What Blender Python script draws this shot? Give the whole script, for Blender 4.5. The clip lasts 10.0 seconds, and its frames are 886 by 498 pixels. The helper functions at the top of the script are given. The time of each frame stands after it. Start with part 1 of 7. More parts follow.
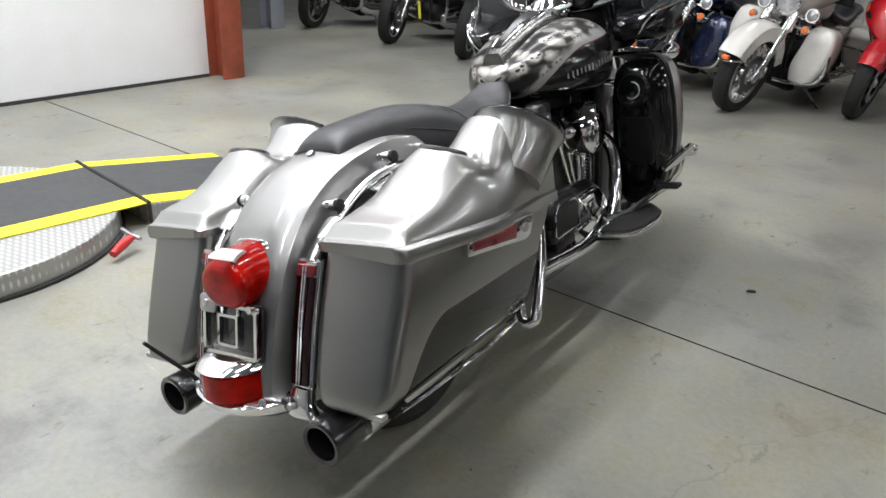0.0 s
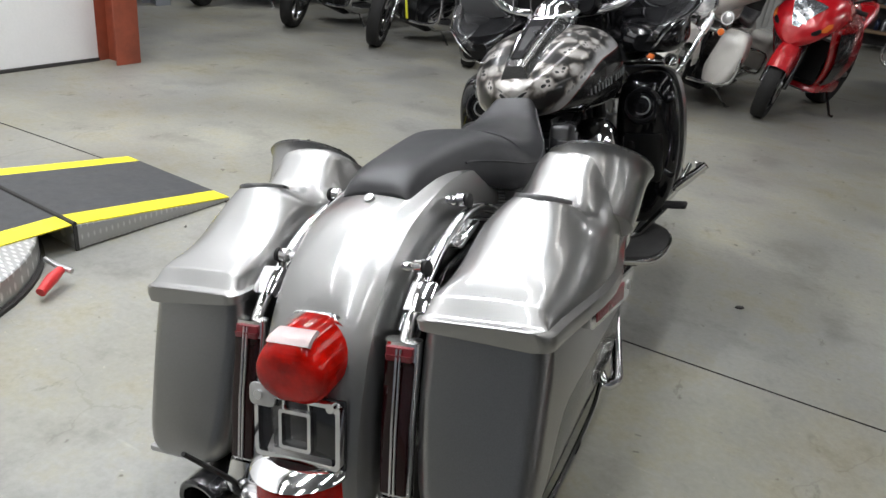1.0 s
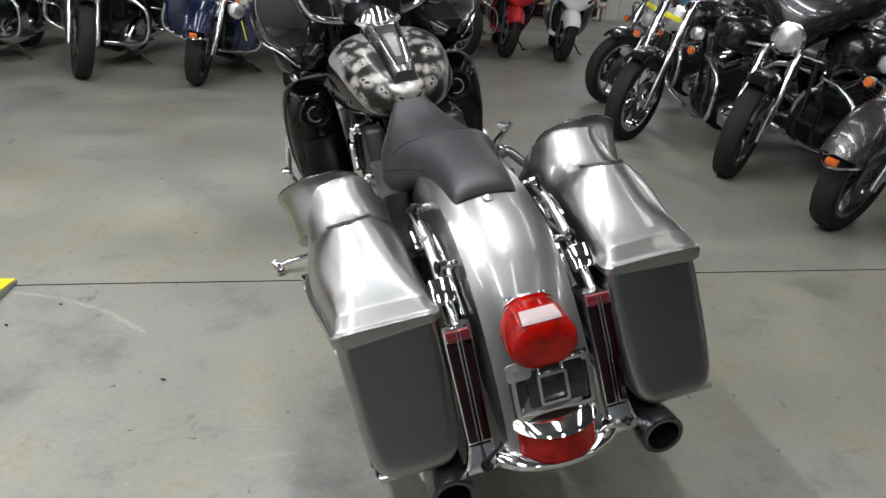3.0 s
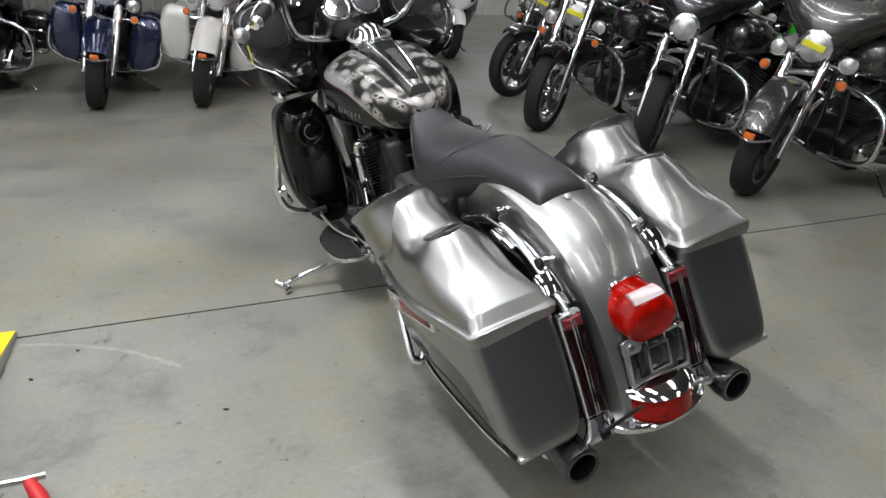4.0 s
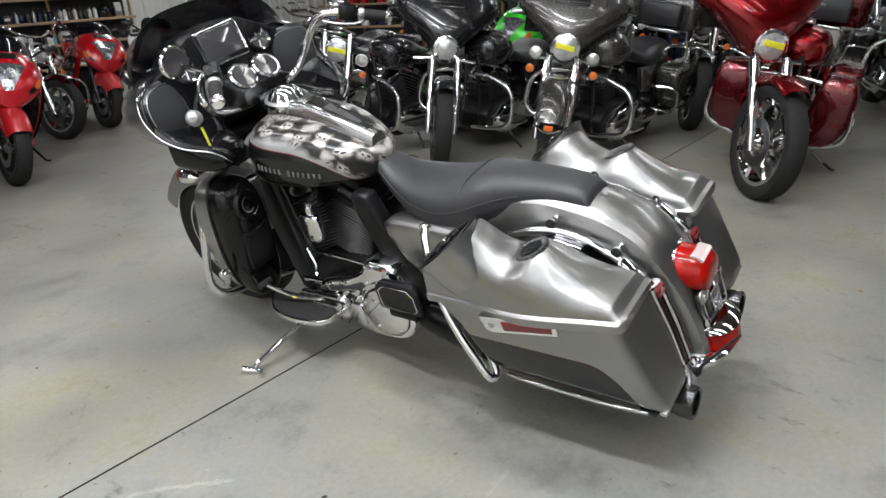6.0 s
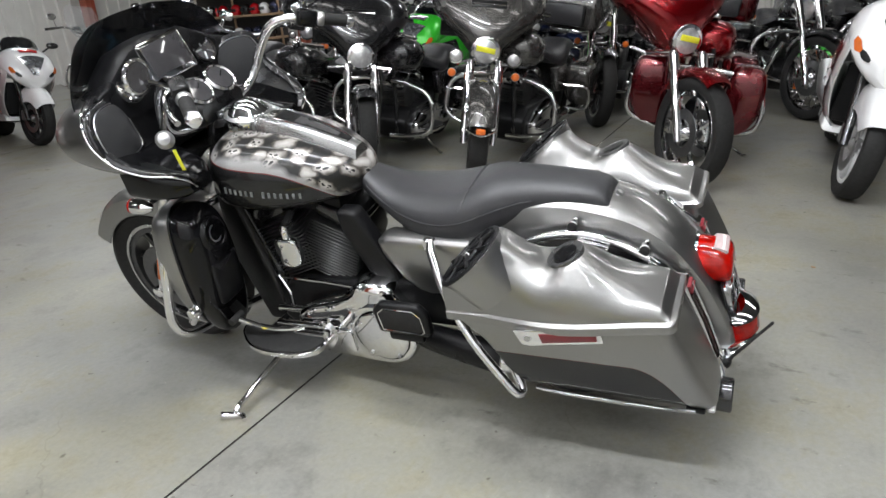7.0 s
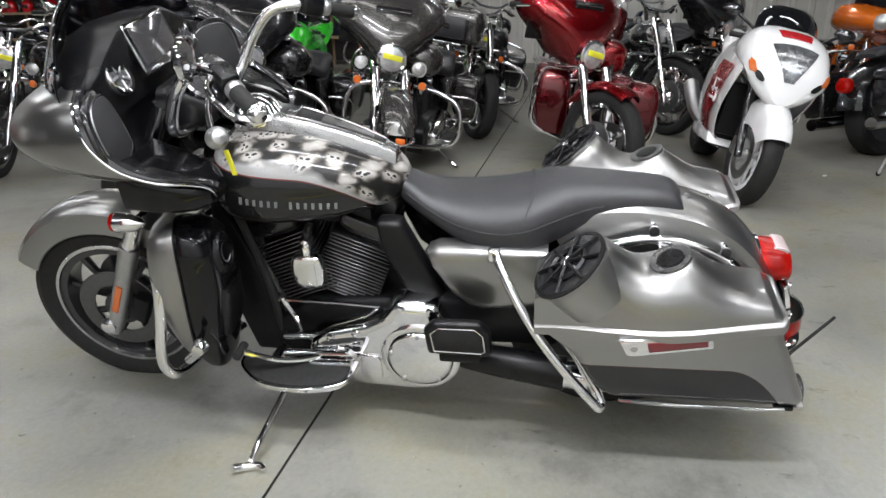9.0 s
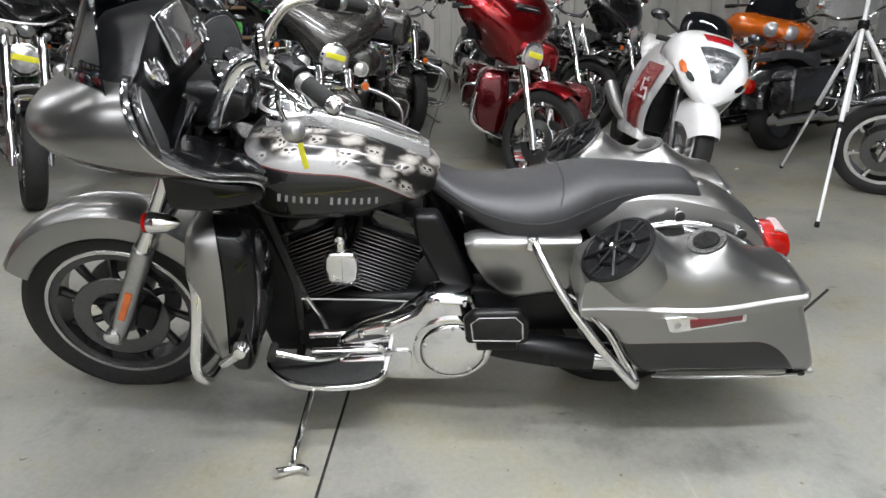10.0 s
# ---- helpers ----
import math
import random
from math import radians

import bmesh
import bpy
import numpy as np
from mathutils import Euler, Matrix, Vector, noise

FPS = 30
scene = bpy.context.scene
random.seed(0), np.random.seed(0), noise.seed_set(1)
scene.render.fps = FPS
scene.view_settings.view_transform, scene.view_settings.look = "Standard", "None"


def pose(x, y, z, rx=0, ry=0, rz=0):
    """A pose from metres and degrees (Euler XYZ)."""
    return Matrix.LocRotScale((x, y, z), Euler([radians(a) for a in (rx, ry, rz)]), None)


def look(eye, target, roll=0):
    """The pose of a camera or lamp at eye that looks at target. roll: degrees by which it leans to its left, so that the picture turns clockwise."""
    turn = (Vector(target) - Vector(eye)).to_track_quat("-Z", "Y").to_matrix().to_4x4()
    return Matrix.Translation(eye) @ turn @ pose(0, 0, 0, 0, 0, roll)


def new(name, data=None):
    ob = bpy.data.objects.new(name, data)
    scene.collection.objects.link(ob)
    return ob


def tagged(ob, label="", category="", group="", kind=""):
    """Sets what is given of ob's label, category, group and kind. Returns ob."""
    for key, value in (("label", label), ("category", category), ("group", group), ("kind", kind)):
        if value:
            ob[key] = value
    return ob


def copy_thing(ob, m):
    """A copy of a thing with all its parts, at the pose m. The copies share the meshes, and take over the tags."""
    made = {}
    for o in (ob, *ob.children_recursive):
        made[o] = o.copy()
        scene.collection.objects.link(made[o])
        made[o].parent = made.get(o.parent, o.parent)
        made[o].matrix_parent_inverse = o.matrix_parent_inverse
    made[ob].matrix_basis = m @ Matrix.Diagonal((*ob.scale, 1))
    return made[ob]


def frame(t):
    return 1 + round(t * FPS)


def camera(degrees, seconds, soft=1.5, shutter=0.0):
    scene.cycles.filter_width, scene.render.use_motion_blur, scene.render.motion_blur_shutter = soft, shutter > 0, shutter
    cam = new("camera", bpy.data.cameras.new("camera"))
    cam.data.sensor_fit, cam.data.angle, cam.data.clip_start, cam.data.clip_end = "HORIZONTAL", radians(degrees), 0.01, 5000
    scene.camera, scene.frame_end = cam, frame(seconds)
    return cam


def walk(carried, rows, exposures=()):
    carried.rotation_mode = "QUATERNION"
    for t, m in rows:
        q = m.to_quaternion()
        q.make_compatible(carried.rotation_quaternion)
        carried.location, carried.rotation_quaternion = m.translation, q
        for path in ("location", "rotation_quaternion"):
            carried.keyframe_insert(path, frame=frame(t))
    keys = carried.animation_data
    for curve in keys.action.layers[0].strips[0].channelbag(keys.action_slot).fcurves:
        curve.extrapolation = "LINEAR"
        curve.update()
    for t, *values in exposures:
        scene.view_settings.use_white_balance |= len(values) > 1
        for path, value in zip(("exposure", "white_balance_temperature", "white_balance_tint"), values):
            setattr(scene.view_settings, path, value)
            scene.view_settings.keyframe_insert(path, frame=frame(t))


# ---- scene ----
cam = camera(64.5, 10.0)
PATH = [
    (0, (1.076, -1.1, 1.197), (0.078, 0.421, 0.366), 3.4),
    (0.5, (0.827, -1.08, 1.19), (-0.094, 0.473, 0.33), 5.3),
    (1, (0.575, -1.065, 1.2), (-0.099, 0.615, 0.351), 7.1),
    (1.5, (0.287, -1.147, 1.192), (-0.096, 0.595, 0.288), 10.0),
    (1.7, (0.201, -1.168, 1.189), (-0.084, 0.578, 0.256), 11.0),
    (2, (0.002, -1.168, 1.174), (-0.08, 0.589, 0.222), 9.3),
    (2.5, (-0.26, -1.309, 1.211), (-0.018, 0.492, 0.376), 7.7),
    (2.7, (-0.351, -1.389, 1.217), (0.007, 0.407, 0.412), 6.2),
    (3.8, (-0.898, -1.339, 1.248), (-0.105, 0.325, 0.471), 3.2),
    (4, (-1.01, -1.316, 1.255), (-0.161, 0.319, 0.479), 2.7),
    (4.5, (-1.275, -1.245, 1.27), (-0.234, 0.277, 0.495), 1.7),
    (5, (-1.467, -1.058, 1.277), (-0.25, 0.322, 0.494), -0.8),
    (5.5, (-1.63, -0.908, 1.29), (-0.286, 0.371, 0.543), -3.0),
    (6, (-1.833, -0.776, 1.313), (-0.325, 0.333, 0.61), -3.7),
    (6.2, (-1.869, -0.709, 1.311), (-0.313, 0.344, 0.623), -3.9),
    (7.3, (-1.917, -0.269, 1.306), (-0.211, 0.489, 0.589), -5.0),
    (7.5, (-1.934, -0.199, 1.301), (-0.212, 0.523, 0.585), -4.7),
    (8, (-2.002, 0.006, 1.312), (-0.203, 0.558, 0.636), -4.3),
    (8.5, (-1.982, 0.195, 1.28), (-0.147, 0.616, 0.605), -3.6),
    (9, (-1.963, 0.359, 1.274), (-0.11, 0.657, 0.582), -1.2),
    (9.5, (-2.002, 0.559, 1.274), (-0.122, 0.695, 0.605), -0.5),
    (10, (-2.036, 0.785, 1.259), (-0.158, 0.757, 0.573), 0.2),
]
# the camera's own exposure, in stops
EXPOSURES = [(0.0, 0.14), (1.0, -0.05), (2.0, -0.28), (5.0, -0.34), (6.0, -0.06), (7.5, 0.0), (10.0, 0.12)]
walk(cam, [(t, look(eye, target, roll)) for t, eye, target, roll in PATH], EXPOSURES)

# ---- world and lights ----
world = bpy.data.worlds.new("world")
scene.world = world
world.use_nodes = True
world.node_tree.nodes["Background"].inputs[0].default_value = (0.85, 0.9, 1.0, 1)
world.node_tree.nodes["Background"].inputs[1].default_value = 0.012
scene.view_settings.exposure = 0.0

CEILING = 4.2
# fluorescent fixtures: place on the plan, turn of the tube about z
FIXTURES = [(-1.35, -2.6, 87), (-0.1, -2.6, 87), (1.45, -2.6, 87), (-1.85, 0.35, 87), (-0.1, 0.5, 87), (1.45, 0.5, 87), (-1.35, 3.2, 87), (-0.1, 3.2, 87), (1.45, 3.2, 87),
            (-3.2, -1.6, 87), (-3.2, 1.7, 87), (4.2, 1.0, 87), (3.9, -2.2, 87), (-4.8, 5.5, 87), (3.6, 6.6, 87), (7.4, -0.4, 87), (7.2, 4.6, 87), (-0.4, 6.4, 87), (6.2, 10.6, 87), (9.6, 7.4, 87)]
POWER = [40, 10, 2, 162, 72, 3, 24, 14, 4, 26, 34, 12, 20, 70, 20, 36, 32, 18, 100, 85]
for (fx, fy, fa), power in zip(FIXTURES, POWER):
    lamp = bpy.data.lights.new("tube_light", "AREA")
    lamp.shape, lamp.size, lamp.size_y, lamp.energy, lamp.color = "RECTANGLE", 2.4, 0.07, power, (0.9, 0.933, 0.985)
    new("tube_light", lamp).matrix_world = pose(fx, fy, CEILING - 0.16, 0, 0, fa)


# ---- materials ----
def nodes(name):
    m = bpy.data.materials.new(name)
    m.use_nodes = True
    t = m.node_tree
    return m, t, t.nodes["Principled BSDF"]


def ramp(t, fac, stops):
    n = t.nodes.new("ShaderNodeValToRGB")
    els = n.color_ramp.elements
    while len(els) < len(stops):
        els.new(0.5)
    for e, (p, c) in zip(els, stops):
        e.position, e.color = p, (c if len(c) == 4 else (*c, 1))
    t.links.new(fac, n.inputs[0])
    return n.outputs[0]


def noise_of(t, scale, detail=4.0, rough=0.55, coord="Object", stretch=None):
    c = t.nodes.new("ShaderNodeTexCoord").outputs[coord]
    if stretch:
        mp = t.nodes.new("ShaderNodeMapping")
        mp.inputs["Scale"].default_value = stretch
        t.links.new(c, mp.inputs[0])
        c = mp.outputs[0]
    n = t.nodes.new("ShaderNodeTexNoise")
    n.inputs["Scale"].default_value, n.inputs["Detail"].default_value, n.inputs["Roughness"].default_value = scale, detail, rough
    t.links.new(c, n.inputs[0])
    return n.outputs[0]


def bump_of(t, b, height, strength, dist=0.002):
    n = t.nodes.new("ShaderNodeBump")
    n.inputs["Strength"].default_value, n.inputs["Distance"].default_value = strength, dist
    t.links.new(height, n.inputs["Height"])
    t.links.new(n.outputs[0], b.inputs["Normal"])


def surface(name, color, rough=0.5, metal=0.0, coat=0.0, vary=0.12, grain=60.0, bump=0.0, bump_scale=300.0, rvary=0.08, emit=0.0, blotch=4.0, spec=0.5, coat_rough=0.04):
    """A plain surface with uneven colour at two scales, uneven gloss and fine relief."""
    m, t, b = nodes(name)
    big, small = noise_of(t, blotch, 3), noise_of(t, grain, 5)
    mix = t.nodes.new("ShaderNodeMath")
    mix.operation = "ADD"
    t.links.new(big, mix.inputs[0]), t.links.new(small, mix.inputs[1])
    lo, hi = [c * (1 - vary) for c in color], [min(1, c * (1 + vary)) for c in color]
    half = t.nodes.new("ShaderNodeMath")
    half.operation = "MULTIPLY"
    half.inputs[1].default_value = 0.5
    t.links.new(mix.outputs[0], half.inputs[0])
    t.links.new(ramp(t, half.outputs[0], [(0.35, lo), (0.65, hi)]), b.inputs["Base Color"])
    r = [max(0.0, rough - rvary)] * 3, [min(1, rough + rvary)] * 3
    t.links.new(ramp(t, big, [(0.3, r[0]), (0.7, r[1])]), b.inputs["Roughness"])
    b.inputs["Metallic"].default_value, b.inputs["Coat Weight"].default_value, b.inputs["Coat Roughness"].default_value = metal, coat, coat_rough
    b.inputs["Specular IOR Level"].default_value = spec
    if bump:
        bump_of(t, b, noise_of(t, bump_scale, 3), bump)
    if emit:
        b.inputs["Emission Color"].default_value, b.inputs["Emission Strength"].default_value = (*color, 1), emit
    return m


def math_of(t, op, a, b=None):
    n = t.nodes.new("ShaderNodeMath")
    n.operation = op
    for i, v in enumerate((a, b)):
        if v is None:
            continue
        if isinstance(v, (int, float)):
            n.inputs[i].default_value = v
        else:
            t.links.new(v, n.inputs[i])
    return n.outputs[0]


def mix_of(t, fac, a, b):
    n = t.nodes.new("ShaderNodeMix")
    n.data_type = "RGBA"
    t.links.new(fac, n.inputs["Factor"])
    for key, v in (("A", a), ("B", b)):
        sock = [s for s in n.inputs if s.name == key and s.type == "RGBA"][0]
        if isinstance(v, tuple):
            sock.default_value = (*v, 1)
        else:
            t.links.new(v, sock)
    return [s for s in n.outputs if s.type == "RGBA"][0]


SILVER = (0.3, 0.297, 0.292)


def two_tone(name, a, slope, curve=0.0, start=0.0, mural=False):
    """Silver metallic paint over gloss black, parted by a red pinstripe along z = a + slope y + curve min(y - start, 0)^2."""
    m, t, b = nodes(name)
    sep = t.nodes.new("ShaderNodeSeparateXYZ")
    t.links.new(t.nodes.new("ShaderNodeTexCoord").outputs["Object"], sep.inputs[0])
    y, z = sep.outputs[1], sep.outputs[2]
    past = math_of(t, "MINIMUM", math_of(t, "SUBTRACT", y, start), 0.0)
    line = math_of(t, "ADD", math_of(t, "ADD", math_of(t, "MULTIPLY", y, slope), a), math_of(t, "MULTIPLY", math_of(t, "MULTIPLY", past, past), curve))
    gap = math_of(t, "SUBTRACT", z, line)
    low, pin = math_of(t, "LESS_THAN", gap, 0.0), math_of(t, "LESS_THAN", math_of(t, "ABSOLUTE", gap), 0.0016 if mural else 0.0008)
    flake = ramp(t, noise_of(t, 900, 2), [(0.3, [c * 0.86 for c in SILVER]), (0.7, [c * 1.14 for c in SILVER])])
    if mural:
        # pale round shapes with dark spots, crowded together, laid out on the unrolled skin of the tank
        v = math_of(t, "SUBTRACT", z, math_of(t, "MULTIPLY", math_of(t, "ABSOLUTE", sep.outputs[0]), 0.8))
        flat = t.nodes.new("ShaderNodeCombineXYZ")
        sway = math_of(t, "MULTIPLY", math_of(t, "SUBTRACT", noise_of(t, 16, 2), 0.5), 0.05)
        t.links.new(math_of(t, "ADD", y, sway), flat.inputs[0]), t.links.new(math_of(t, "SUBTRACT", v, sway), flat.inputs[1])
        cell = t.nodes.new("ShaderNodeTexVoronoi")
        cell.voronoi_dimensions, cell.inputs["Scale"].default_value, cell.inputs["Randomness"].default_value = "2D", 18.0, 1.0
        t.links.new(flat.outputs[0], cell.inputs["Vector"])
        local = t.nodes.new("ShaderNodeVectorMath")
        local.operation = "SUBTRACT"
        t.links.new(flat.outputs[0], local.inputs[0]), t.links.new(cell.outputs["Position"], local.inputs[1])
        spot = None
        for ex, ey, er in ((-0.008, 0.001, 0.0055), (0.008, 0.003, 0.006), (0.0015, -0.009, 0.003), (0.019, 0.011, 0.004)):
            dist = t.nodes.new("ShaderNodeVectorMath")
            dist.operation = "DISTANCE"
            dist.inputs[1].default_value = (ex, ey, 0)
            t.links.new(local.outputs[0], dist.inputs[0])
            hole = math_of(t, "LESS_THAN", dist.outputs["Value"], er)
            spot = hole if spot is None else math_of(t, "MAXIMUM", spot, hole)
        pick = t.nodes.new("ShaderNodeSeparateColor")
        t.links.new(cell.outputs["Color"], pick.inputs[0])
        spot = math_of(t, "MULTIPLY", spot, math_of(t, "GREATER_THAN", pick.outputs[0], 0.3))
        pale = ramp(t, math_of(t, "ADD", cell.outputs["Distance"], math_of(t, "MULTIPLY", noise_of(t, 26, 4), 0.5)), [(0.3, (0.43, 0.41, 0.385)), (0.57, (0.29, 0.275, 0.255)), (0.7, (0.08, 0.07, 0.06)), (0.82, (0.01, 0.0095, 0.009))])
        drawn = mix_of(t, spot, pale, (0.02, 0.02, 0.02))
        fade = ramp(t, math_of(t, "ADD", math_of(t, "MULTIPLY", gap, 14.0), math_of(t, "MULTIPLY", math_of(t, "SUBTRACT", noise_of(t, 9, 2), 0.5), 1.2)), [(0.22, (0, 0, 0)), (0.5, (1, 1, 1))])
        flake = mix_of(t, fade, flake, drawn)
    col = mix_of(t, low, flake, (0.012, 0.012, 0.012))
    t.links.new(mix_of(t, pin, col, (0.12, 0.025, 0.025)), b.inputs["Base Color"])
    inv = math_of(t, "SUBTRACT", 1.0, math_of(t, "MAXIMUM", low, pin))
    t.links.new(math_of(t, "MULTIPLY", inv, 0.3 if mural else 1.0), b.inputs["Metallic"])
    t.links.new(ramp(t, inv, [(0, [0.16] * 3), (1, [0.29] * 3)]), b.inputs["Roughness"])
    b.inputs["Coat Weight"].default_value, b.inputs["Coat Roughness"].default_value = 0.35, 0.02
    b.inputs["Specular IOR Level"].default_value = 0.3
    return m


def glassy(name, color, rough=0.02, alpha=0.35):
    m, t, b = nodes(name)
    b.inputs["Base Color"].default_value, b.inputs["Roughness"].default_value = (*color, 1), rough
    b.inputs["Alpha"].default_value, b.inputs["Coat Weight"].default_value = alpha, 0.5
    return m


def ribbed(name, color):
    """Coloured lamp lens, moulded in fine upright and level ribs."""
    m, t, b = nodes(name)
    b.inputs["Roughness"].default_value, b.inputs["Coat Weight"].default_value, b.inputs["Coat Roughness"].default_value = 0.1, 0.35, 0.02
    b.inputs["Specular IOR Level"].default_value = 0.15
    t.links.new(ramp(t, noise_of(t, 26, 3), [(0.35, [c * 0.7 for c in color]), (0.5, color), (0.66, [min(1, c * 1.35) for c in color])]), b.inputs["Base Color"])
    sep = t.nodes.new("ShaderNodeSeparateXYZ")
    t.links.new(t.nodes.new("ShaderNodeTexCoord").outputs["Object"], sep.inputs[0])
    wave = math_of(t, "ADD", math_of(t, "SINE", math_of(t, "MULTIPLY", sep.outputs[2], 900.0), 0.0), math_of(t, "SINE", math_of(t, "MULTIPLY", sep.outputs[0], 700.0), 0.0))
    bump_of(t, b, wave, 0.05, 0.002)
    return m


def paint(name, color, metal=0.3, rough=0.25):
    return surface(name, color, rough, metal, 0.9, 0.1, 700, rvary=0.05)


M = {
    "silver": surface("silver_paint", SILVER, 0.35, 1.0, 1.0, 0.07, 900, rvary=0.012, coat_rough=0.05),
    "tank": two_tone("tank_paint", 0.735, 0.125, -1.97, 1.05, mural=True),
    "bag": two_tone("bag_paint", 0.455, 0.0, -5.66, -0.1),
    # black below the line: dark decal plus the shade on the silver underside
    "fairing": two_tone("fairing_paint", 0.84, 0.1),
    "chrome": surface("chrome", (0.82, 0.82, 0.83), 0.06, 1.0, vary=0.03, rvary=0.03),
    "satin": surface("brushed_aluminium", (0.5, 0.5, 0.5), 0.35, 1.0, vary=0.1, bump=0.05),
    "black": surface("gloss_black", (0.012, 0.012, 0.013), 0.2, 0.0, 0.6, 0.2),
    "deep_black": surface("deep_gloss_black", (0.004, 0.004, 0.0045), 0.09, 0.0, 0.0, 0.2, rvary=0.02, spec=0.32),
    "plastic": surface("black_plastic", (0.005, 0.005, 0.0055), 0.3, 0.0, 0.0, 0.2, bump=0.15, spec=0.28),
    "leather": surface("black_leather", (0.024, 0.024, 0.026), 0.38, 0.0, 0.0, 0.15, bump=0.25, bump_scale=900),
    "rubber": surface("tyre_rubber", (0.017, 0.0165, 0.016), 0.7, vary=0.3, bump=0.5, bump_scale=160, spec=0.3),
    "mesh": surface("speaker_cloth", (0.02, 0.02, 0.021), 0.7, vary=0.3, grain=800, bump=0.7, bump_scale=1500),
    "engine": surface("black_engine_metal", (0.007, 0.007, 0.0075), 0.4, 0.3, bump=0.3, spec=0.3),
    "fin": surface("machined_fin", (0.14, 0.14, 0.14), 0.35, 0.9, bump=0.2),
    "red_lens": ribbed("red_lens", (0.32, 0.0035, 0.0012)),
    "console": surface("console_metal", (0.27, 0.27, 0.266), 0.24, 1.0, 0.3, 0.08),
    "tweeter": surface("dark_ring_metal", (0.16, 0.16, 0.16), 0.3, 0.8),
    "dark_red": surface("smoked_red_lens", (0.009, 0.0005, 0.0008), 0.1, 0.0, 0.5, 0.2, spec=0.25),
    "reflector": surface("red_reflector", (0.16, 0.012, 0.018), 0.3, 0.0, 0.4, 0.2, bump=0.5),
    "white_lens": surface("clear_lens", (0.5, 0.4, 0.39), 0.15, 0.0, 1.0, 0.06),
    "amber": surface("amber_lens", (0.65, 0.14, 0.02), 0.2, 0.0, 0.8, 0.12, bump=0.3),
    "lamp": surface("headlight_lens", (0.62, 0.62, 0.62), 0.1, 0.65, 1.0, 0.35, grain=45, bump=1.0, bump_scale=45),
    "crystal": surface("faceted_headlight", (0.3, 0.31, 0.33), 0.12, 0.7, 1.0, 0.95, 34, bump=1.0, bump_scale=40),
    "tape": surface("yellow_tape", (0.72, 0.68, 0.03), 0.6, vary=0.08),
    "screen": surface("display_glass", (0.05, 0.048, 0.05), 0.1, 0.0, 1.0, 0.1),
    "smoke": glassy("smoked_windshield", (0.004, 0.0045, 0.007), 0.03, 0.82),
    "rim": surface("dark_wheel", (0.05, 0.05, 0.052), 0.3, 0.6, 0.3),
    "machined": surface("machined_rim", (0.6, 0.6, 0.6), 0.22, 1.0, vary=0.08),
    "letters": surface("pale_lettering", (0.24, 0.25, 0.25), 0.3, 0.3, 0.4),
}
for key, c, metal in (("p_black", (0.01, 0.01, 0.011), 0.2), ("p_grey", (0.075, 0.072, 0.068), 0.6), ("p_blue", (0.008, 0.014, 0.05), 0.3),
                      ("p_white", (0.62, 0.6, 0.56), 0.0), ("p_red", (0.24, 0.001, 0.004), 0.85), ("p_maroon", (0.09, 0.001, 0.004), 0.8),
                      ("p_orange", (0.75, 0.16, 0.01), 0.2), ("p_green", (0.04, 0.62, 0.03), 0.1), ("p_sky", (0.16, 0.42, 0.62), 0.1),
                      ("p_pure", (0.85, 0.85, 0.85), 0.0), ("p_signal", (0.48, 0.006, 0.012), 0.1)):
    M[key] = paint(key[2:] + "_paint", c, metal)


# ---- mesh helpers ----
def catmull(points, per=6):
    """A smooth curve through the points."""
    p = [np.array(q, float) for q in points]
    p = [2 * p[0] - p[1]] + p + [2 * p[-1] - p[-2]]
    out = []
    for i in range(1, len(p) - 2):
        for k in range(per):
            u = k / per
            out.append(0.5 * (2 * p[i] + (p[i + 1] - p[i - 1]) * u + (2 * p[i - 1] - 5 * p[i] + 4 * p[i + 1] - p[i + 2]) * u * u
                              + (3 * p[i] - p[i - 1] - 3 * p[i + 1] + p[i + 2]) * u ** 3))
    out.append(p[-2])
    return out


def loft(rings, closed=True, caps=True, bm=None):
    bm = bm or bmesh.new()
    rows = [[bm.verts.new(tuple(float(c) for c in v)) for v in r] for r in rings]
    n = len(rows[0])
    for a, b in zip(rows, rows[1:]):
        for i in range(n if closed else n - 1):
            j = (i + 1) % n
            bm.faces.new((a[i], a[j], b[j], b[i]))
    if caps and closed:
        bm.faces.new(rows[0][::-1])
        bm.faces.new(rows[-1])
    bmesh.ops.recalc_face_normals(bm, faces=bm.faces)
    return bm


def catmull_rings(rings, per):
    flat = [np.array(r).ravel() for r in rings]
    return [p.reshape(-1, 3) for p in catmull(flat, per)]


def frame_of(d):
    d = Vector(d).normalized()
    side = d.cross(Vector((0, 0, 1)))
    if side.length < 0.05:
        side = d.cross(Vector((0, 1, 0)))
    side.normalize()
    return side, side.cross(d).normalized()


def tube(points, r, seg=10, smooth=0, caps=True, bm=None):
    """A round bar along the points; r is one radius or one for each point."""
    if smooth:
        if not isinstance(r, (int, float)):
            pts4 = catmull([(*p, q) for p, q in zip(points, r)], smooth)
            points, r = [p[:3] for p in pts4], [p[3] for p in pts4]
        else:
            points = catmull(points, smooth)
    pts = [Vector([float(c) for c in p]) for p in points]
    rad = [r] * len(pts) if isinstance(r, (int, float)) else list(r)
    rings, side = [], None
    for i, p in enumerate(pts):
        d = (pts[min(i + 1, len(pts) - 1)] - pts[max(i - 1, 0)]).normalized()
        if side is None:
            side, up = frame_of(d)
        else:
            side = (side - d * side.dot(d)).normalized()
            up = side.cross(d)
        rings.append([p + (side * math.cos(a) + up * math.sin(a)) * rad[i] for a in (2 * math.pi * k / seg for k in range(seg))])
    return loft(rings, True, caps, bm)


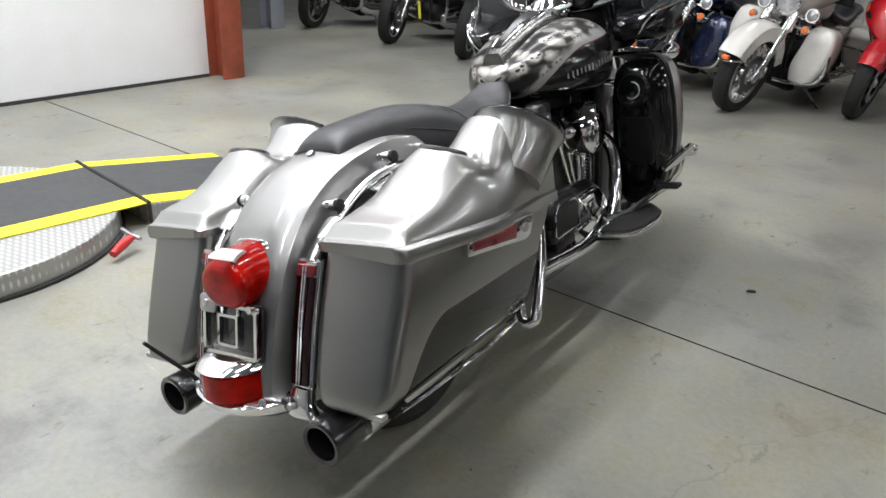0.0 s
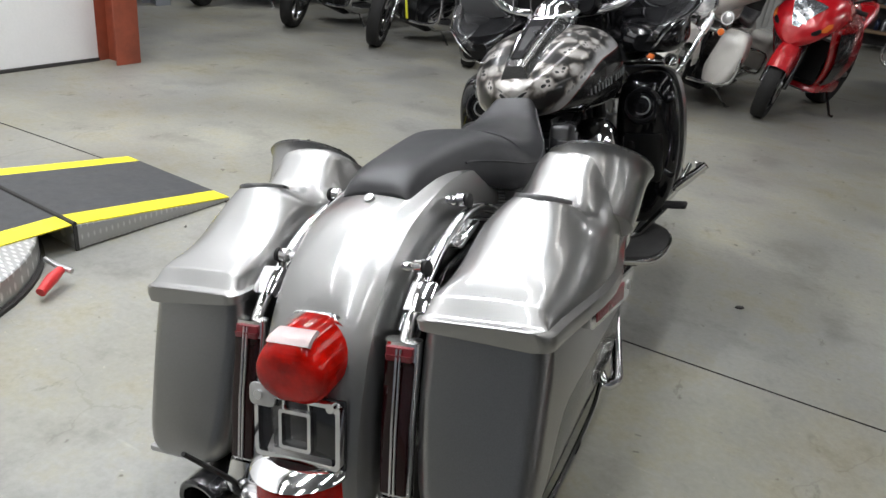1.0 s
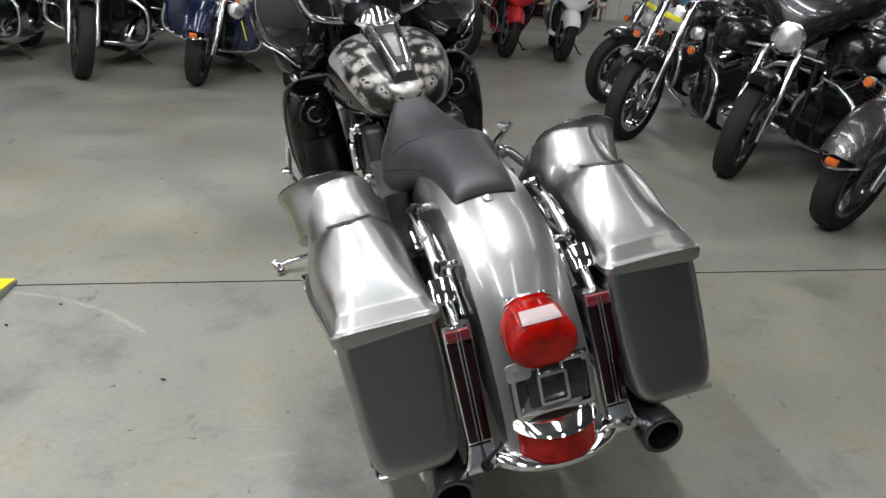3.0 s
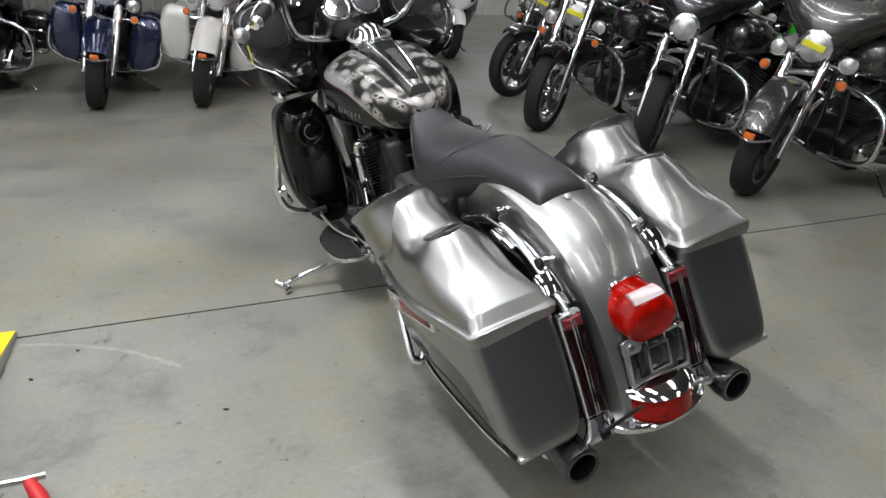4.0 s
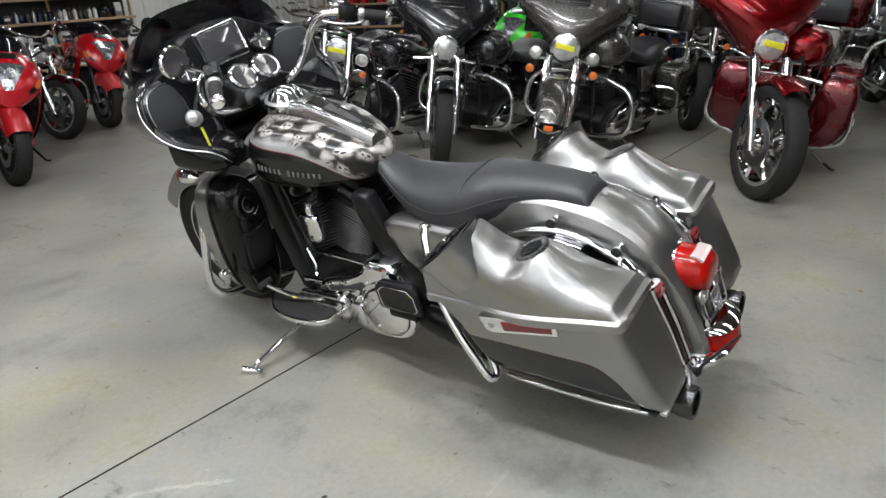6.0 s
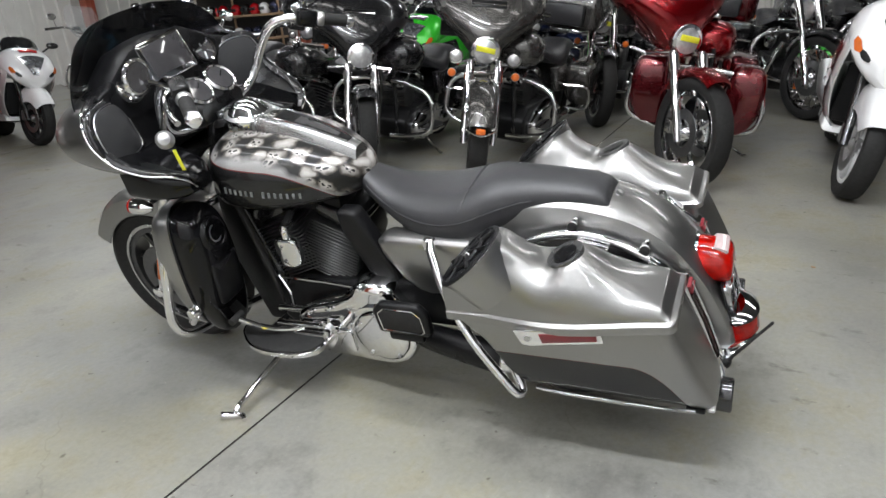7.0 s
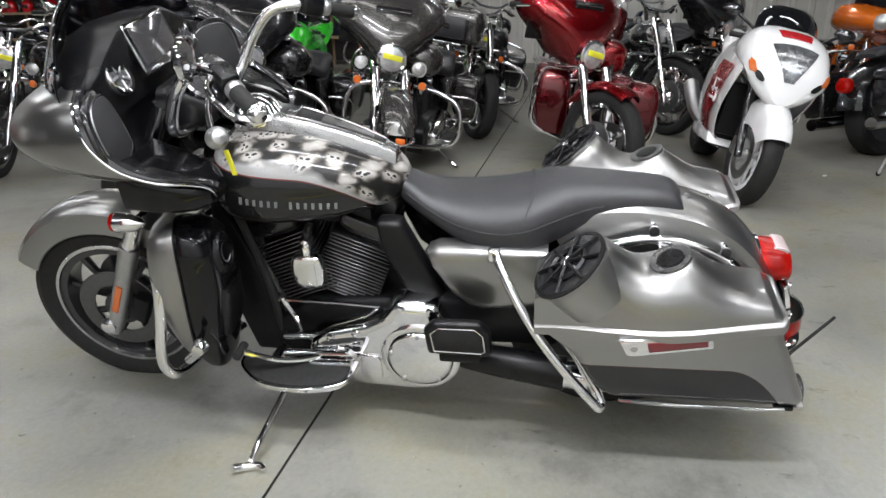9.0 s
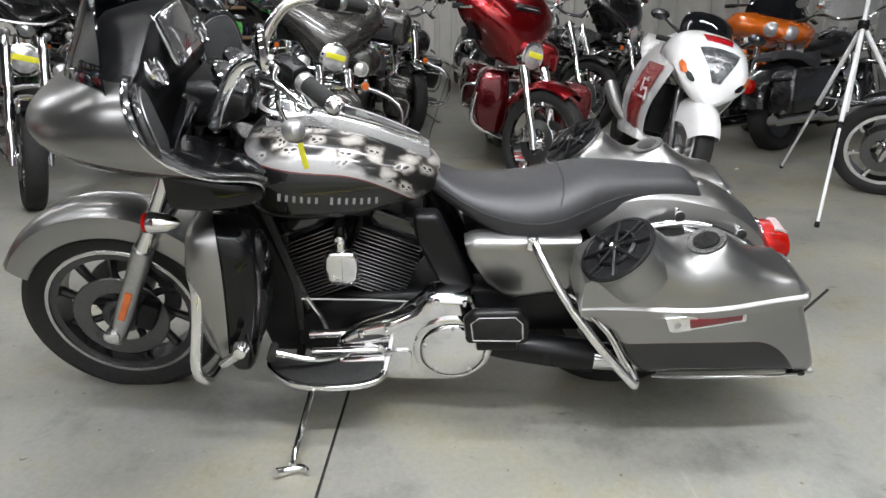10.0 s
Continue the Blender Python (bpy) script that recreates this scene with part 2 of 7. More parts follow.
def lathe(profile, origin, axis, seg=24, closed=False, bm=None):
    """Turns a profile of (radius, distance along the axis) round the axis."""
    bm = bm or bmesh.new()
    o, d = Vector(origin), Vector(axis).normalized()
    side, up = frame_of(d)
    rows = []
    for rr, h in profile:
        rows.append([bm.verts.new(o + d * h + (side * math.cos(a) + up * math.sin(a)) * max(rr, 1e-4)) for a in (2 * math.pi * k / seg for k in range(seg))])
    pairs = list(zip(rows, rows[1:])) + ([(rows[-1], rows[0])] if closed else [])
    for a, b in pairs:
        for i in range(seg):
            j = (i + 1) % seg
            bm.faces.new((a[i], a[j], b[j], b[i]))
    if not closed:
        if profile[0][0] > 0.0005:
            bm.faces.new(rows[0][::-1])
        if profile[-1][0] > 0.0005:
            bm.faces.new(rows[-1])
    bmesh.ops.recalc_face_normals(bm, faces=bm.faces)
    return bm


def box(c, s, bev=0.004, rot=None, bm=None, seg=2):
    """A box with rounded edges: centre, size, turn."""
    one = bmesh.new()
    bmesh.ops.create_cube(one, size=1)
    bmesh.ops.scale(one, vec=s, verts=one.verts)
    if bev:
        bmesh.ops.bevel(one, geom=one.edges[:], offset=min(bev, min(s) * 0.45), segments=seg, affect="EDGES", profile=0.5)
    one.transform(Matrix.Translation(c) @ (rot or Matrix()))
    return merge(one, bm)


def merge(one, bm):
    if bm is None:
        return one
    tmp = bpy.data.meshes.new("tmp")
    one.to_mesh(tmp)
    bm.from_mesh(tmp)
    bpy.data.meshes.remove(tmp)
    one.free()
    return bm


def prism(poly, x0, x1, bev=0.004, axis="x", bm=None, seg=2):
    """A plate: a polygon in the plane across the axis, from x0 to x1, with rounded edges."""
    one = bmesh.new()

    def at(a, b, h):
        return (h, a, b) if axis == "x" else (a, h, b) if axis == "y" else (a, b, h)
    lo, hi = [one.verts.new(at(a, b, x0)) for a, b in poly], [one.verts.new(at(a, b, x1)) for a, b in poly]
    n = len(poly)
    one.faces.new(lo), one.faces.new(hi[::-1])
    for i in range(n):
        one.faces.new((lo[i], hi[i], hi[(i + 1) % n], lo[(i + 1) % n]))
    bmesh.ops.recalc_face_normals(one, faces=one.faces)
    if bev:
        bmesh.ops.bevel(one, geom=one.edges[:], offset=bev, segments=seg, affect="EDGES", profile=0.5)
    return merge(one, bm)


def rrect(x0, x1, y0, y1, r, n=4):
    """The outline of a rectangle with round corners."""
    r = min(r, (x1 - x0) / 2.01, (y1 - y0) / 2.01)
    out = []
    for cx, cy, a0 in ((x1 - r, y1 - r, 0), (x0 + r, y1 - r, 90), (x0 + r, y0 + r, 180), (x1 - r, y0 + r, 270)):
        for k in range(n + 1):
            a = radians(a0 + 90 * k / n)
            out.append((cx + r * math.cos(a), cy + r * math.sin(a)))
    return out


def part(name, bm, material, parent=None, label="", sharp=38):
    """Links a bmesh as one mesh object under a thing or under a part."""
    me = bpy.data.meshes.new(name)
    bm.to_mesh(me)
    bm.free()
    me.polygons.foreach_set("use_smooth", [True] * len(me.polygons))
    me.set_sharp_from_angle(angle=radians(sharp))
    me.materials.append(M[material] if isinstance(material, str) else material)
    ob = new(name, me)
    if parent:
        ob.parent = parent
    return tagged(ob, label)


def thing(name, m, label, category, group="", kind=""):
    ob = new(name)
    ob.empty_display_size = 0.1
    ob.matrix_world = m
    return tagged(ob, label, category, group, kind)


def like(ob, m, parent=None):
    """One more piece on the same mesh."""
    o = bpy.data.objects.new(ob.name.split(".")[0], ob.data)
    scene.collection.objects.link(o)
    o.parent = parent or ob.parent
    o.matrix_basis = m
    return o


def about(p, axis, deg):
    return Matrix.Translation(p) @ Matrix.Rotation(radians(deg), 4, axis) @ Matrix.Translation(-Vector(p))


# ---- floor, walls, ceiling ----
TURNED = -3.15  # the hall's own axes against the plan's


def concrete():
    m, t, b = nodes("worn_concrete")
    big, mid, fine = noise_of(t, 0.5, 6, 0.62), noise_of(t, 2.6, 8, 0.7), noise_of(t, 50, 6, 0.7)
    c1 = ramp(t, big, [(0.36, (0.216, 0.213, 0.2)), (0.48, (0.233, 0.229, 0.212)), (0.55, (0.25, 0.245, 0.222)), (0.66, (0.268, 0.262, 0.236))])
    c2 = ramp(t, mid, [(0.36, (0.68, 0.67, 0.65)), (0.45, (0.88, 0.875, 0.86)), (0.52, (1.02, 1.02, 1.0)), (0.6, (1.22, 1.2, 1.12)), (0.68, (1.34, 1.32, 1.2))])
    c3 = ramp(t, fine, [(0.3, (0.88, 0.88, 0.88)), (0.7, (1.08, 1.08, 1.08))])
    stain = ramp(t, noise_of(t, 1.3, 9, 0.78), [(0.47, (1.03, 1.03, 1.03)), (0.56, (0.84, 0.82, 0.76)), (0.68, (0.55, 0.52, 0.45))])
    oil = ramp(t, noise_of(t, 4.7, 4, 0.6, stretch=(1, 0.6, 1)), [(0.25, (0.55, 0.52, 0.48)), (0.33, (1, 1, 1))])
    speck = ramp(t, noise_of(t, 20, 2, 0.5), [(0.24, (0.45, 0.42, 0.38)), (0.28, (1, 1, 1))])
    scuff = ramp(t, noise_of(t, 2.2, 5, 0.8, stretch=(0.35, 3.0, 1)), [(0.62, (1, 1, 1)), (0.7, (1.2, 1.2, 1.18))])
    out = c1
    # a pale scraped arc where the ramp was dragged
    sep = t.nodes.new("ShaderNodeSeparateXYZ")
    t.links.new(t.nodes.new("ShaderNodeTexCoord").outputs["Object"], sep.inputs[0])
    dx, dy = math_of(t, "SUBTRACT", sep.outputs[0], -1.501), math_of(t, "SUBTRACT", sep.outputs[1], -0.862)
    off = math_of(t, "ABSOLUTE", math_of(t, "SUBTRACT", math_of(t, "SQRT", math_of(t, "ADD", math_of(t, "MULTIPLY", dx, dx), math_of(t, "MULTIPLY", dy, dy))), 0.827))
    near = math_of(t, "MULTIPLY", math_of(t, "LESS_THAN", math_of(t, "ADD", off, math_of(t, "MULTIPLY", noise_of(t, 26, 5, 0.8), 0.05)), 0.033), math_of(t, "MULTIPLY", math_of(t, "GREATER_THAN", dx, 0.18), math_of(t, "GREATER_THAN", dy, 0.5)))
    arc = ramp(t, near, [(0.0, (1, 1, 1)), (1.0, (1.3, 1.3, 1.26))])
    pits = ramp(t, noise_of(t, 38, 3, 0.6), [(0.69, (1, 1, 1)), (0.74, (1.35, 1.33, 1.25))])
    smudge = ramp(t, noise_of(t, 7.5, 5, 0.7, stretch=(1.0, 0.4, 1)), [(0.29, (0.5, 0.47, 0.43)), (0.37, (1, 1, 1))])
    tint = ramp(t, noise_of(t, 0.85, 4, 0.6), [(0.34, (0.97, 0.98, 1.01)), (0.5, (1, 1, 0.985)), (0.64, (1.04, 1.035, 0.97))])
    edge = t.nodes.new("ShaderNodeTexVoronoi")
    edge.feature, edge.inputs["Scale"].default_value = "DISTANCE_TO_EDGE", 0.55
    warp = t.nodes.new("ShaderNodeVectorMath")
    warp.operation = "MULTIPLY_ADD"
    bend = t.nodes.new("ShaderNodeTexNoise")
    bend.inputs["Scale"].default_value, bend.inputs["Detail"].default_value = 2.2, 6
    t.links.new(t.nodes.new("ShaderNodeTexCoord").outputs["Object"], warp.inputs[2])
    t.links.new(t.nodes.new("ShaderNodeTexCoord").outputs["Object"], bend.inputs[0])
    t.links.new(bend.outputs["Color"], warp.inputs[0])
    warp.inputs[1].default_value = (0.5, 0.5, 0.0)
    t.links.new(warp.outputs[0], edge.inputs["Vector"])
    hair = math_of(t, "MULTIPLY", math_of(t, "LESS_THAN", edge.outputs["Distance"], 0.0011), math_of(t, "GREATER_THAN", noise_of(t, 0.9, 3), 0.5))
    crack = ramp(t, hair, [(0.0, (1, 1, 1)), (1.0, (0.88, 0.87, 0.85))])
    for c in (c2, c3, stain, oil, speck, scuff, arc, pits, smudge, tint, crack):
        n = t.nodes.new("ShaderNodeMix")
        n.data_type, n.blend_type = "RGBA", "MULTIPLY"
        n.inputs["Factor"].default_value = 1.0
        a_in, b_in = [s for s in n.inputs if s.type == "RGBA"]
        t.links.new(out, a_in), t.links.new(c, b_in)
        out = [s for s in n.outputs if s.type == "RGBA"][0]
    t.links.new(out, b.inputs["Base Color"])
    t.links.new(ramp(t, mid, [(0.3, [0.38] * 3), (0.7, [0.58] * 3)]), b.inputs["Roughness"])
    bump_of(t, b, fine, 0.12, 0.003)
    return m


M["concrete"] = concrete()
M["red_plastic"] = surface("red_plastic_grip", (0.5, 0.02, 0.02), 0.35)
M["white_wall"] = surface("white_painted_panel", (0.9, 0.9, 0.9), 0.5, vary=0.03, rvary=0.05)
M["steel_wall"] = surface("off_white_steel_cladding", (0.6, 0.59, 0.55), 0.45, 0.1, vary=0.08)
M["pale_wall"] = surface("pale_blue_wall", (0.33, 0.35, 0.39), 0.6, vary=0.08)
M["rust"] = surface("red_oxide_steel", (0.27, 0.06, 0.03), 0.5, vary=0.25, grain=12, bump=0.2)
M["ceiling"] = surface("ceiling_liner", (0.09, 0.09, 0.088), 0.7, vary=0.1)
M["base"] = surface("dark_joint", (0.03, 0.028, 0.026), 0.9)
M["mat"] = surface("black_rubber_mat", (0.045, 0.046, 0.048), 0.7, vary=0.25, grain=30, bump=0.5, bump_scale=200)
M["yellow"] = surface("yellow_line_paint", (0.78, 0.66, 0.02), 0.5, vary=0.12, grain=20)
M["wood"] = surface("brown_cardboard", (0.3, 0.2, 0.12), 0.8, vary=0.2)
M["tube_glow"] = surface("lit_tube", (1.0, 0.97, 0.92), 0.4, emit=9.0)
M["white_metal"] = surface("white_fixture", (0.75, 0.75, 0.75), 0.4)


def plate_steel():
    """Bright tread plate with raised bars."""
    m, t, b = nodes("tread_plate")
    co = t.nodes.new("ShaderNodeTexCoord").outputs["Object"]
    waves = []
    for ang in (45, -45):
        mp = t.nodes.new("ShaderNodeMapping")
        mp.inputs["Rotation"].default_value = (0, 0, radians(ang))
        mp.inputs["Scale"].default_value = (22, 60, 22)
        t.links.new(co, mp.inputs[0])
        v = t.nodes.new("ShaderNodeTexVoronoi")
        v.inputs["Randomness"].default_value = 0.0
        v.inputs["Scale"].default_value = 1.0
        t.links.new(mp.outputs[0], v.inputs["Vector"])
        waves.append(ramp(t, v.outputs["Distance"], [(0.22, (1, 1, 1)), (0.4, (0, 0, 0))]))
    chk = t.nodes.new("ShaderNodeTexChecker")
    chk.inputs["Scale"].default_value = 22
    t.links.new(co, chk.inputs["Vector"])
    h = mix_of(t, chk.outputs["Fac"], waves[0], waves[1])
    t.links.new(mix_of(t, h, (0.42, 0.42, 0.41), (0.7, 0.7, 0.69)), b.inputs["Base Color"])
    b.inputs["Metallic"].default_value, b.inputs["Roughness"].default_value = 0.7, 0.38
    bump_of(t, b, h, 0.6, 0.003)
    return m


M["tread"] = plate_steel()
HALL = pose(0, 1.07, 0, 0, 0, TURNED)

# floor: one sheet with a sawn joint along its own x axis, and others far off
prof = [(-16, 0), (-9.5, 0)]
for j in (-6.1, 0.0, 6.1):
    prof += [(j - 0.0045, 0), (j - 0.003, -0.012), (j + 0.003, -0.012), (j + 0.0045, 0)]
prof += [(9.5, 0), (16, 0)]
xs = np.linspace(-14, 16, 61)
rng = np.random.RandomState(4)
wob = np.cumsum(rng.uniform(-1, 1, 61)) * 0.004
wob -= np.linspace(wob[0], wob[-1], 61)
bm = loft([[(x, y + (w if abs(y) < 1 else 0), z) for y, z in prof] for x, w in zip(xs, wob)], False, False)
for f in bm.faces:
    if f.normal.z < 0:
        f.normal_flip()
floor = part("floor", bm, "concrete", None, sharp=20)
floor.data.materials.append(M["base"])
for f in floor.data.polygons:
    if f.center.z < -0.003:
        f.material_index = 1
floor.matrix_world = HALL
tagged(floor, "worn grey concrete floor with a sawn joint", "floor", kind="structure")
sub = part("floor_slab", box((1, 0, -0.11), (30, 32, 0.2), 0), "base")
sub.matrix_world = HALL
tagged(sub, "dark slab under the worn concrete floor", "floor", kind="structure")


def cladding(name, x0, x1, y, z1, mat, label, pitch=0.3):
    """A ribbed sheet-metal wall along the hall's x axis, 12 cm thick."""
    poly = []
    x = x0
    while x < x1:
        poly += [(x, y), (x + pitch * 0.62, y), (x + pitch * 0.7, y - 0.03), (x + pitch * 0.92, y - 0.03)]
        x += pitch
    poly += [(x, y), (x, y + 0.12), (x0, y + 0.12)]
    ob = part(name, prism(poly, 0, z1, 0, "z"), mat, sharp=20)
    return tagged(ob, label, "wall", kind="structure")


north = cladding("wall_north", -14, 14, 12.6, CEILING, "steel_wall", "pale ribbed metal wall of the hall")
north.matrix_world = HALL
east = cladding("wall_east", -14, 14, 0.0, CEILING, "steel_wall", "off-white ribbed metal wall behind the bikes")
east.matrix_world = HALL @ pose(11.3, 0, 0, 0, 0, -90)
# unseen wall, added so reflections and bounce meet a closed room
south = part("wall_south", box((0, -9.0, CEILING / 2), (30, 0.12, CEILING), 0), "pale_wall")
south.matrix_world = HALL
tagged(south, "unseen plain pale wall added to close the hall", "wall", kind="structure")
west = part("wall_west", box((-9.5, 2, CEILING / 2), (0.12, 26, CEILING), 0), "pale_wall")
west.matrix_world = HALL
tagged(west, "plain pale blue wall beyond the columns", "wall", kind="structure")
panel = part("wall_office", box((-0.07, -5.0, CEILING / 2), (0.14, 10.0, CEILING), 0.006), "white_wall")
panel.matrix_world = pose(-3.71, 2.60, 0, 0, 0, -1.8)
tagged(panel, "bright white painted partition wall", "wall", kind="structure")
# unseen ceiling, added to close the room; dark so it bounces little
lid = part("ceiling", box((0.5, 1.8, CEILING + 0.06), (30, 26, 0.12), 0), "ceiling")
lid.matrix_world = HALL
tagged(lid, "unseen dark grey ceiling added to close the hall", "ceiling", kind="structure")


def column(x, y, mat, label, w=0.2):
    """An upright steel beam: two flanges and a web on a foot plate."""
    ob = part("column", box((0, 0, CEILING / 2), (w, 0.012, CEILING), 0), mat)
    part("flange", box((w / 2, 0, CEILING / 2), (0.014, w, CEILING), 0.002), mat, ob)
    part("flange", box((-w / 2, 0, CEILING / 2), (0.014, w, CEILING), 0.002), mat, ob)
    ob.matrix_world = HALL @ pose(x, y, 0)
    return tagged(ob, label, "column", "steel columns", "structure")


column(-3.70, 1.42, "rust", "rust-red painted steel column at the wall's end")
column(-5.75, 3.6, "pale_wall", "pale painted steel column")
column(11.0, 8.6, "rust", "rust-red painted steel column at the far wall")
column(8.6, 12.3, "rust", "rust-red painted steel column at the far wall")
column(10.9, 1.6, "steel_wall", "off-white steel column at the far wall")
base_strip = part("baseboard", box((0.004, -5.0, 0.012), (0.008, 10.0, 0.024), 0.001), "base")
base_strip.matrix_world = pose(-3.71, 2.60, 0, 0, 0, -1.8)
tagged(base_strip, "thin dark base strip of the wall", "baseboard", kind="structure")

# ceiling fixtures: a white pan with two lit tubes
first = None
for fx, fy, fa in FIXTURES:
    m = pose(fx, fy, CEILING, 0, 0, fa)
    if first is None:
        first = thing("ceiling_light", m, "white twin-tube fluorescent fixture on the ceiling", "ceiling light", "ceiling lights")
        part("pan", box((0, 0, -0.04), (2.44, 0.24, 0.08), 0.01), "white_metal", first)
        for s in (-1, 1):
            part("tube", tube([(-1.2, s * 0.07, -0.1), (1.2, s * 0.07, -0.1)], 0.019, 12), "tube_glow", first, "lit white tube")
    else:
        copy_thing(first, m)

# ---- turntable with its ramp ----
TT = pose(-1.432, 0.475, 0, 0, 0, -7.6)
H = 0.095
tt = thing("turntable", TT, "tread-plate motorcycle turntable with a yellow-edged ramp", "turntable")
disc = lathe([(0.0, H), (0.63, H), (0.635, H - 0.004), (0.635, 0.012), (0.625, 0.006), (0.0, 0.006)], (-0.34, -0.66, 0), (0, 0, 1), 72)
part("disc", disc, "tread", tt, "bright tread-plate disc")
part("skirt", lathe([(0.637, 0.0), (0.649, 0.0), (0.649, 0.012), (0.637, 0.014)], (-0.34, -0.66, 0), (0, 0, 1), 72, True), "base", tt)
rampb = prism([(0.0, 0.004), (0.0, H), (0.70, 0.012), (0.70, 0.004)], -0.68, 0.012, 0.002)
part("ramp", rampb, "tread", tt, "tread-plate ramp")


def strip(name, x0, x1, mat, lift, label=""):
    bm = prism([(0.004, H + lift), (0.004, H + lift + 0.004), (0.695, 0.013 + lift + 0.004), (0.695, 0.013 + lift)], x0, x1, 0)
    part(name, bm, mat, tt, label)
    part(name + "_run", box(((x0 + x1) / 2, -0.6, H + lift + 0.002), (x1 - x0, 1.19 if mat != "mat" else 1.24, 0.004), 0), mat, tt, label)


strip("mat", -0.59, -0.09, "mat", 0.001, "black rubber strip")
strip("edge_line", -0.672, -0.59, "yellow", 0.001, "yellow edge line")
strip("edge_line", -0.09, 0.008, "yellow", 0.001, "yellow edge line")
part("hinge", tube([(-0.685, 0.002, H + 0.006), (0.012, 0.002, H + 0.006)], 0.009, 8), "base", tt, "black hinge rod")
# solid dark bar standing in for the shade inside the hinge gap
part("hinge_gap_shade", box((0.0125, 0.002, H / 2), (0.006, 0.014, H), 0.001), "base", tt)
pin = part("lock_pin", tube([(0.2, -0.17, 0.056), (0.225, -0.215, 0.05), (0.255, -0.27, 0.035)], [0.014, 0.019, 0.015], 12), "red_plastic", tt, "red plastic lock handle")
part("pin_shaft", tube([(0.1, -0.16, 0.055), (0.18, -0.165, 0.06), (0.23, -0.15, 0.055)], 0.009, 8), "satin", pin)

# ---- photographer's tripod ----
tri = thing("tripod", pose(1.77, -1.42, 0), "thin white telescopic tripod standing on three feet", "tripod")
apex = Vector((0.68, -0.44, 1.08))
for fx, fy in ((0.0, 0.0), (1.44, -0.47), (0.62, -1.16)):
    a = Vector((fx, fy, 0.012))
    leg = part("leg", tube([apex, apex.lerp(a, 0.52)], 0.014, 10), "white_metal", tri)
    part("lower_leg", tube([apex.lerp(a, 0.5), a], 0.0095, 10), "white_metal", leg)
    part("foot", lathe([(0.012, -0.012), (0.015, 0.0), (0.012, 0.02)], a, (0, 0, 1), 12), "rubber", leg)
    part("clamp", lathe([(0.018, -0.02), (0.018, 0.02)], apex.lerp(a, 0.52), a - apex, 10), "plastic", leg)
    part("brace", tube([apex.lerp(a, 0.45), Vector((apex.x, apex.y, 0.62))], 0.004, 6), "satin", tri)
part("centre_post", tube([(apex.x, apex.y, 0.55), (apex.x, apex.y, 1.45)], 0.013, 10), "white_metal", tri)
part("head", box((apex.x, apex.y, 1.47), (0.06, 0.09, 0.05), 0.01), "plastic", tri)
part("collar", lathe([(0.03, -0.03), (0.034, 0.0), (0.03, 0.03)], apex, (0, 0, 1), 14), "plastic", tri)


# ---- the silver touring motorcycle ----
LEAN_DEG, BIKE_X = 12.6, 0.16


def tyre_mesh(c, big, width, inner, axis=(1, 0, 0), seg=40):
    w = width / 2
    prof = [(inner, -w * 0.72), (inner + 0.012, -w * 0.86), (big - 0.035, -w), (big - 0.014, -w * 0.86), (big - 0.003, -w * 0.5), (big, 0.0),
            (big - 0.003, w * 0.5), (big - 0.014, w * 0.86), (big - 0.035, w), (inner + 0.012, w * 0.86), (inner, w * 0.72)]
    return lathe(prof, c, axis, seg, True)


def ring_mesh(c, r0, r1, w, axis=(1, 0, 0), seg=40, off=0.0):
    h = w / 2
    return lathe([(r0, -h + off), (r1 - 0.004, -h + off), (r1, -h + 0.004 + off), (r1, h - 0.004 + off), (r1 - 0.004, h + off), (r0, h + off)], c, axis, seg, True)


def both(f):
    for s in (-1, 1):
        f(s)


bike = thing("motorcycle", pose(BIKE_X, 0, 0, 0, -LEAN_DEG, 0), "silver and black touring motorcycle leaning on its side stand", "motorcycle")
FA, RA = Vector((-0.03, 1.775, 0.315)), Vector((0, 0.165, 0.32))

# rear wheel
rear_tyre = part("rear_wheel", tyre_mesh(RA, 0.325, 0.17, 0.21), "rubber", bike, "black tyre under the rear fender")
part("rim", ring_mesh(RA, 0.17, 0.212, 0.13), "rim", rear_tyre)
part("hub", lathe([(0.03, -0.11), (0.09, -0.07), (0.09, 0.07), (0.03, 0.11)], RA, (1, 0, 0)), "rim", rear_tyre)

# rear fender, a long arched shell
spine = catmull([(0.36, 0.69), (0.27, 0.74), (0.16, 0.758), (0.05, 0.749), (-0.07, 0.717), (-0.17, 0.655), (-0.245, 0.565), (-0.30, 0.465), (-0.335, 0.365), (-0.35, 0.285)], 5)
rings = []
for i, p in enumerate(spine):
    q = spine[min(i + 1, len(spine) - 1)] - spine[max(i - 1, 0)]
    q = q / np.hypot(*q)
    ny, nz = (-q[1], q[0]) if (-q[1] * (p[0] - 0.165) + q[0] * (p[1] - 0.3)) > 0 else (q[1], -q[0])
    w = 0.112
    sec = [(-1.0, -0.15), (-1.02, -0.09), (-1.0, -0.045), (-0.9, -0.016), (-0.7, -0.004), (-0.35, 0.003), (0, 0.006),
           (0.35, 0.003), (0.7, -0.004), (0.9, -0.016), (1.0, -0.045), (1.02, -0.09), (1.0, -0.15)]
    outer = [(a * w, p[0] + b * ny, p[1] + b * nz) for a, b in sec]
    inner = [(a * (w - 0.005), p[0] + (b - 0.005) * ny, p[1] + (b - 0.005) * nz) for a, b in sec[::-1]]
    rings.append(outer + inner)
fender = part("rear_fender", loft(rings), "silver", bike, "bare silver rear fender")

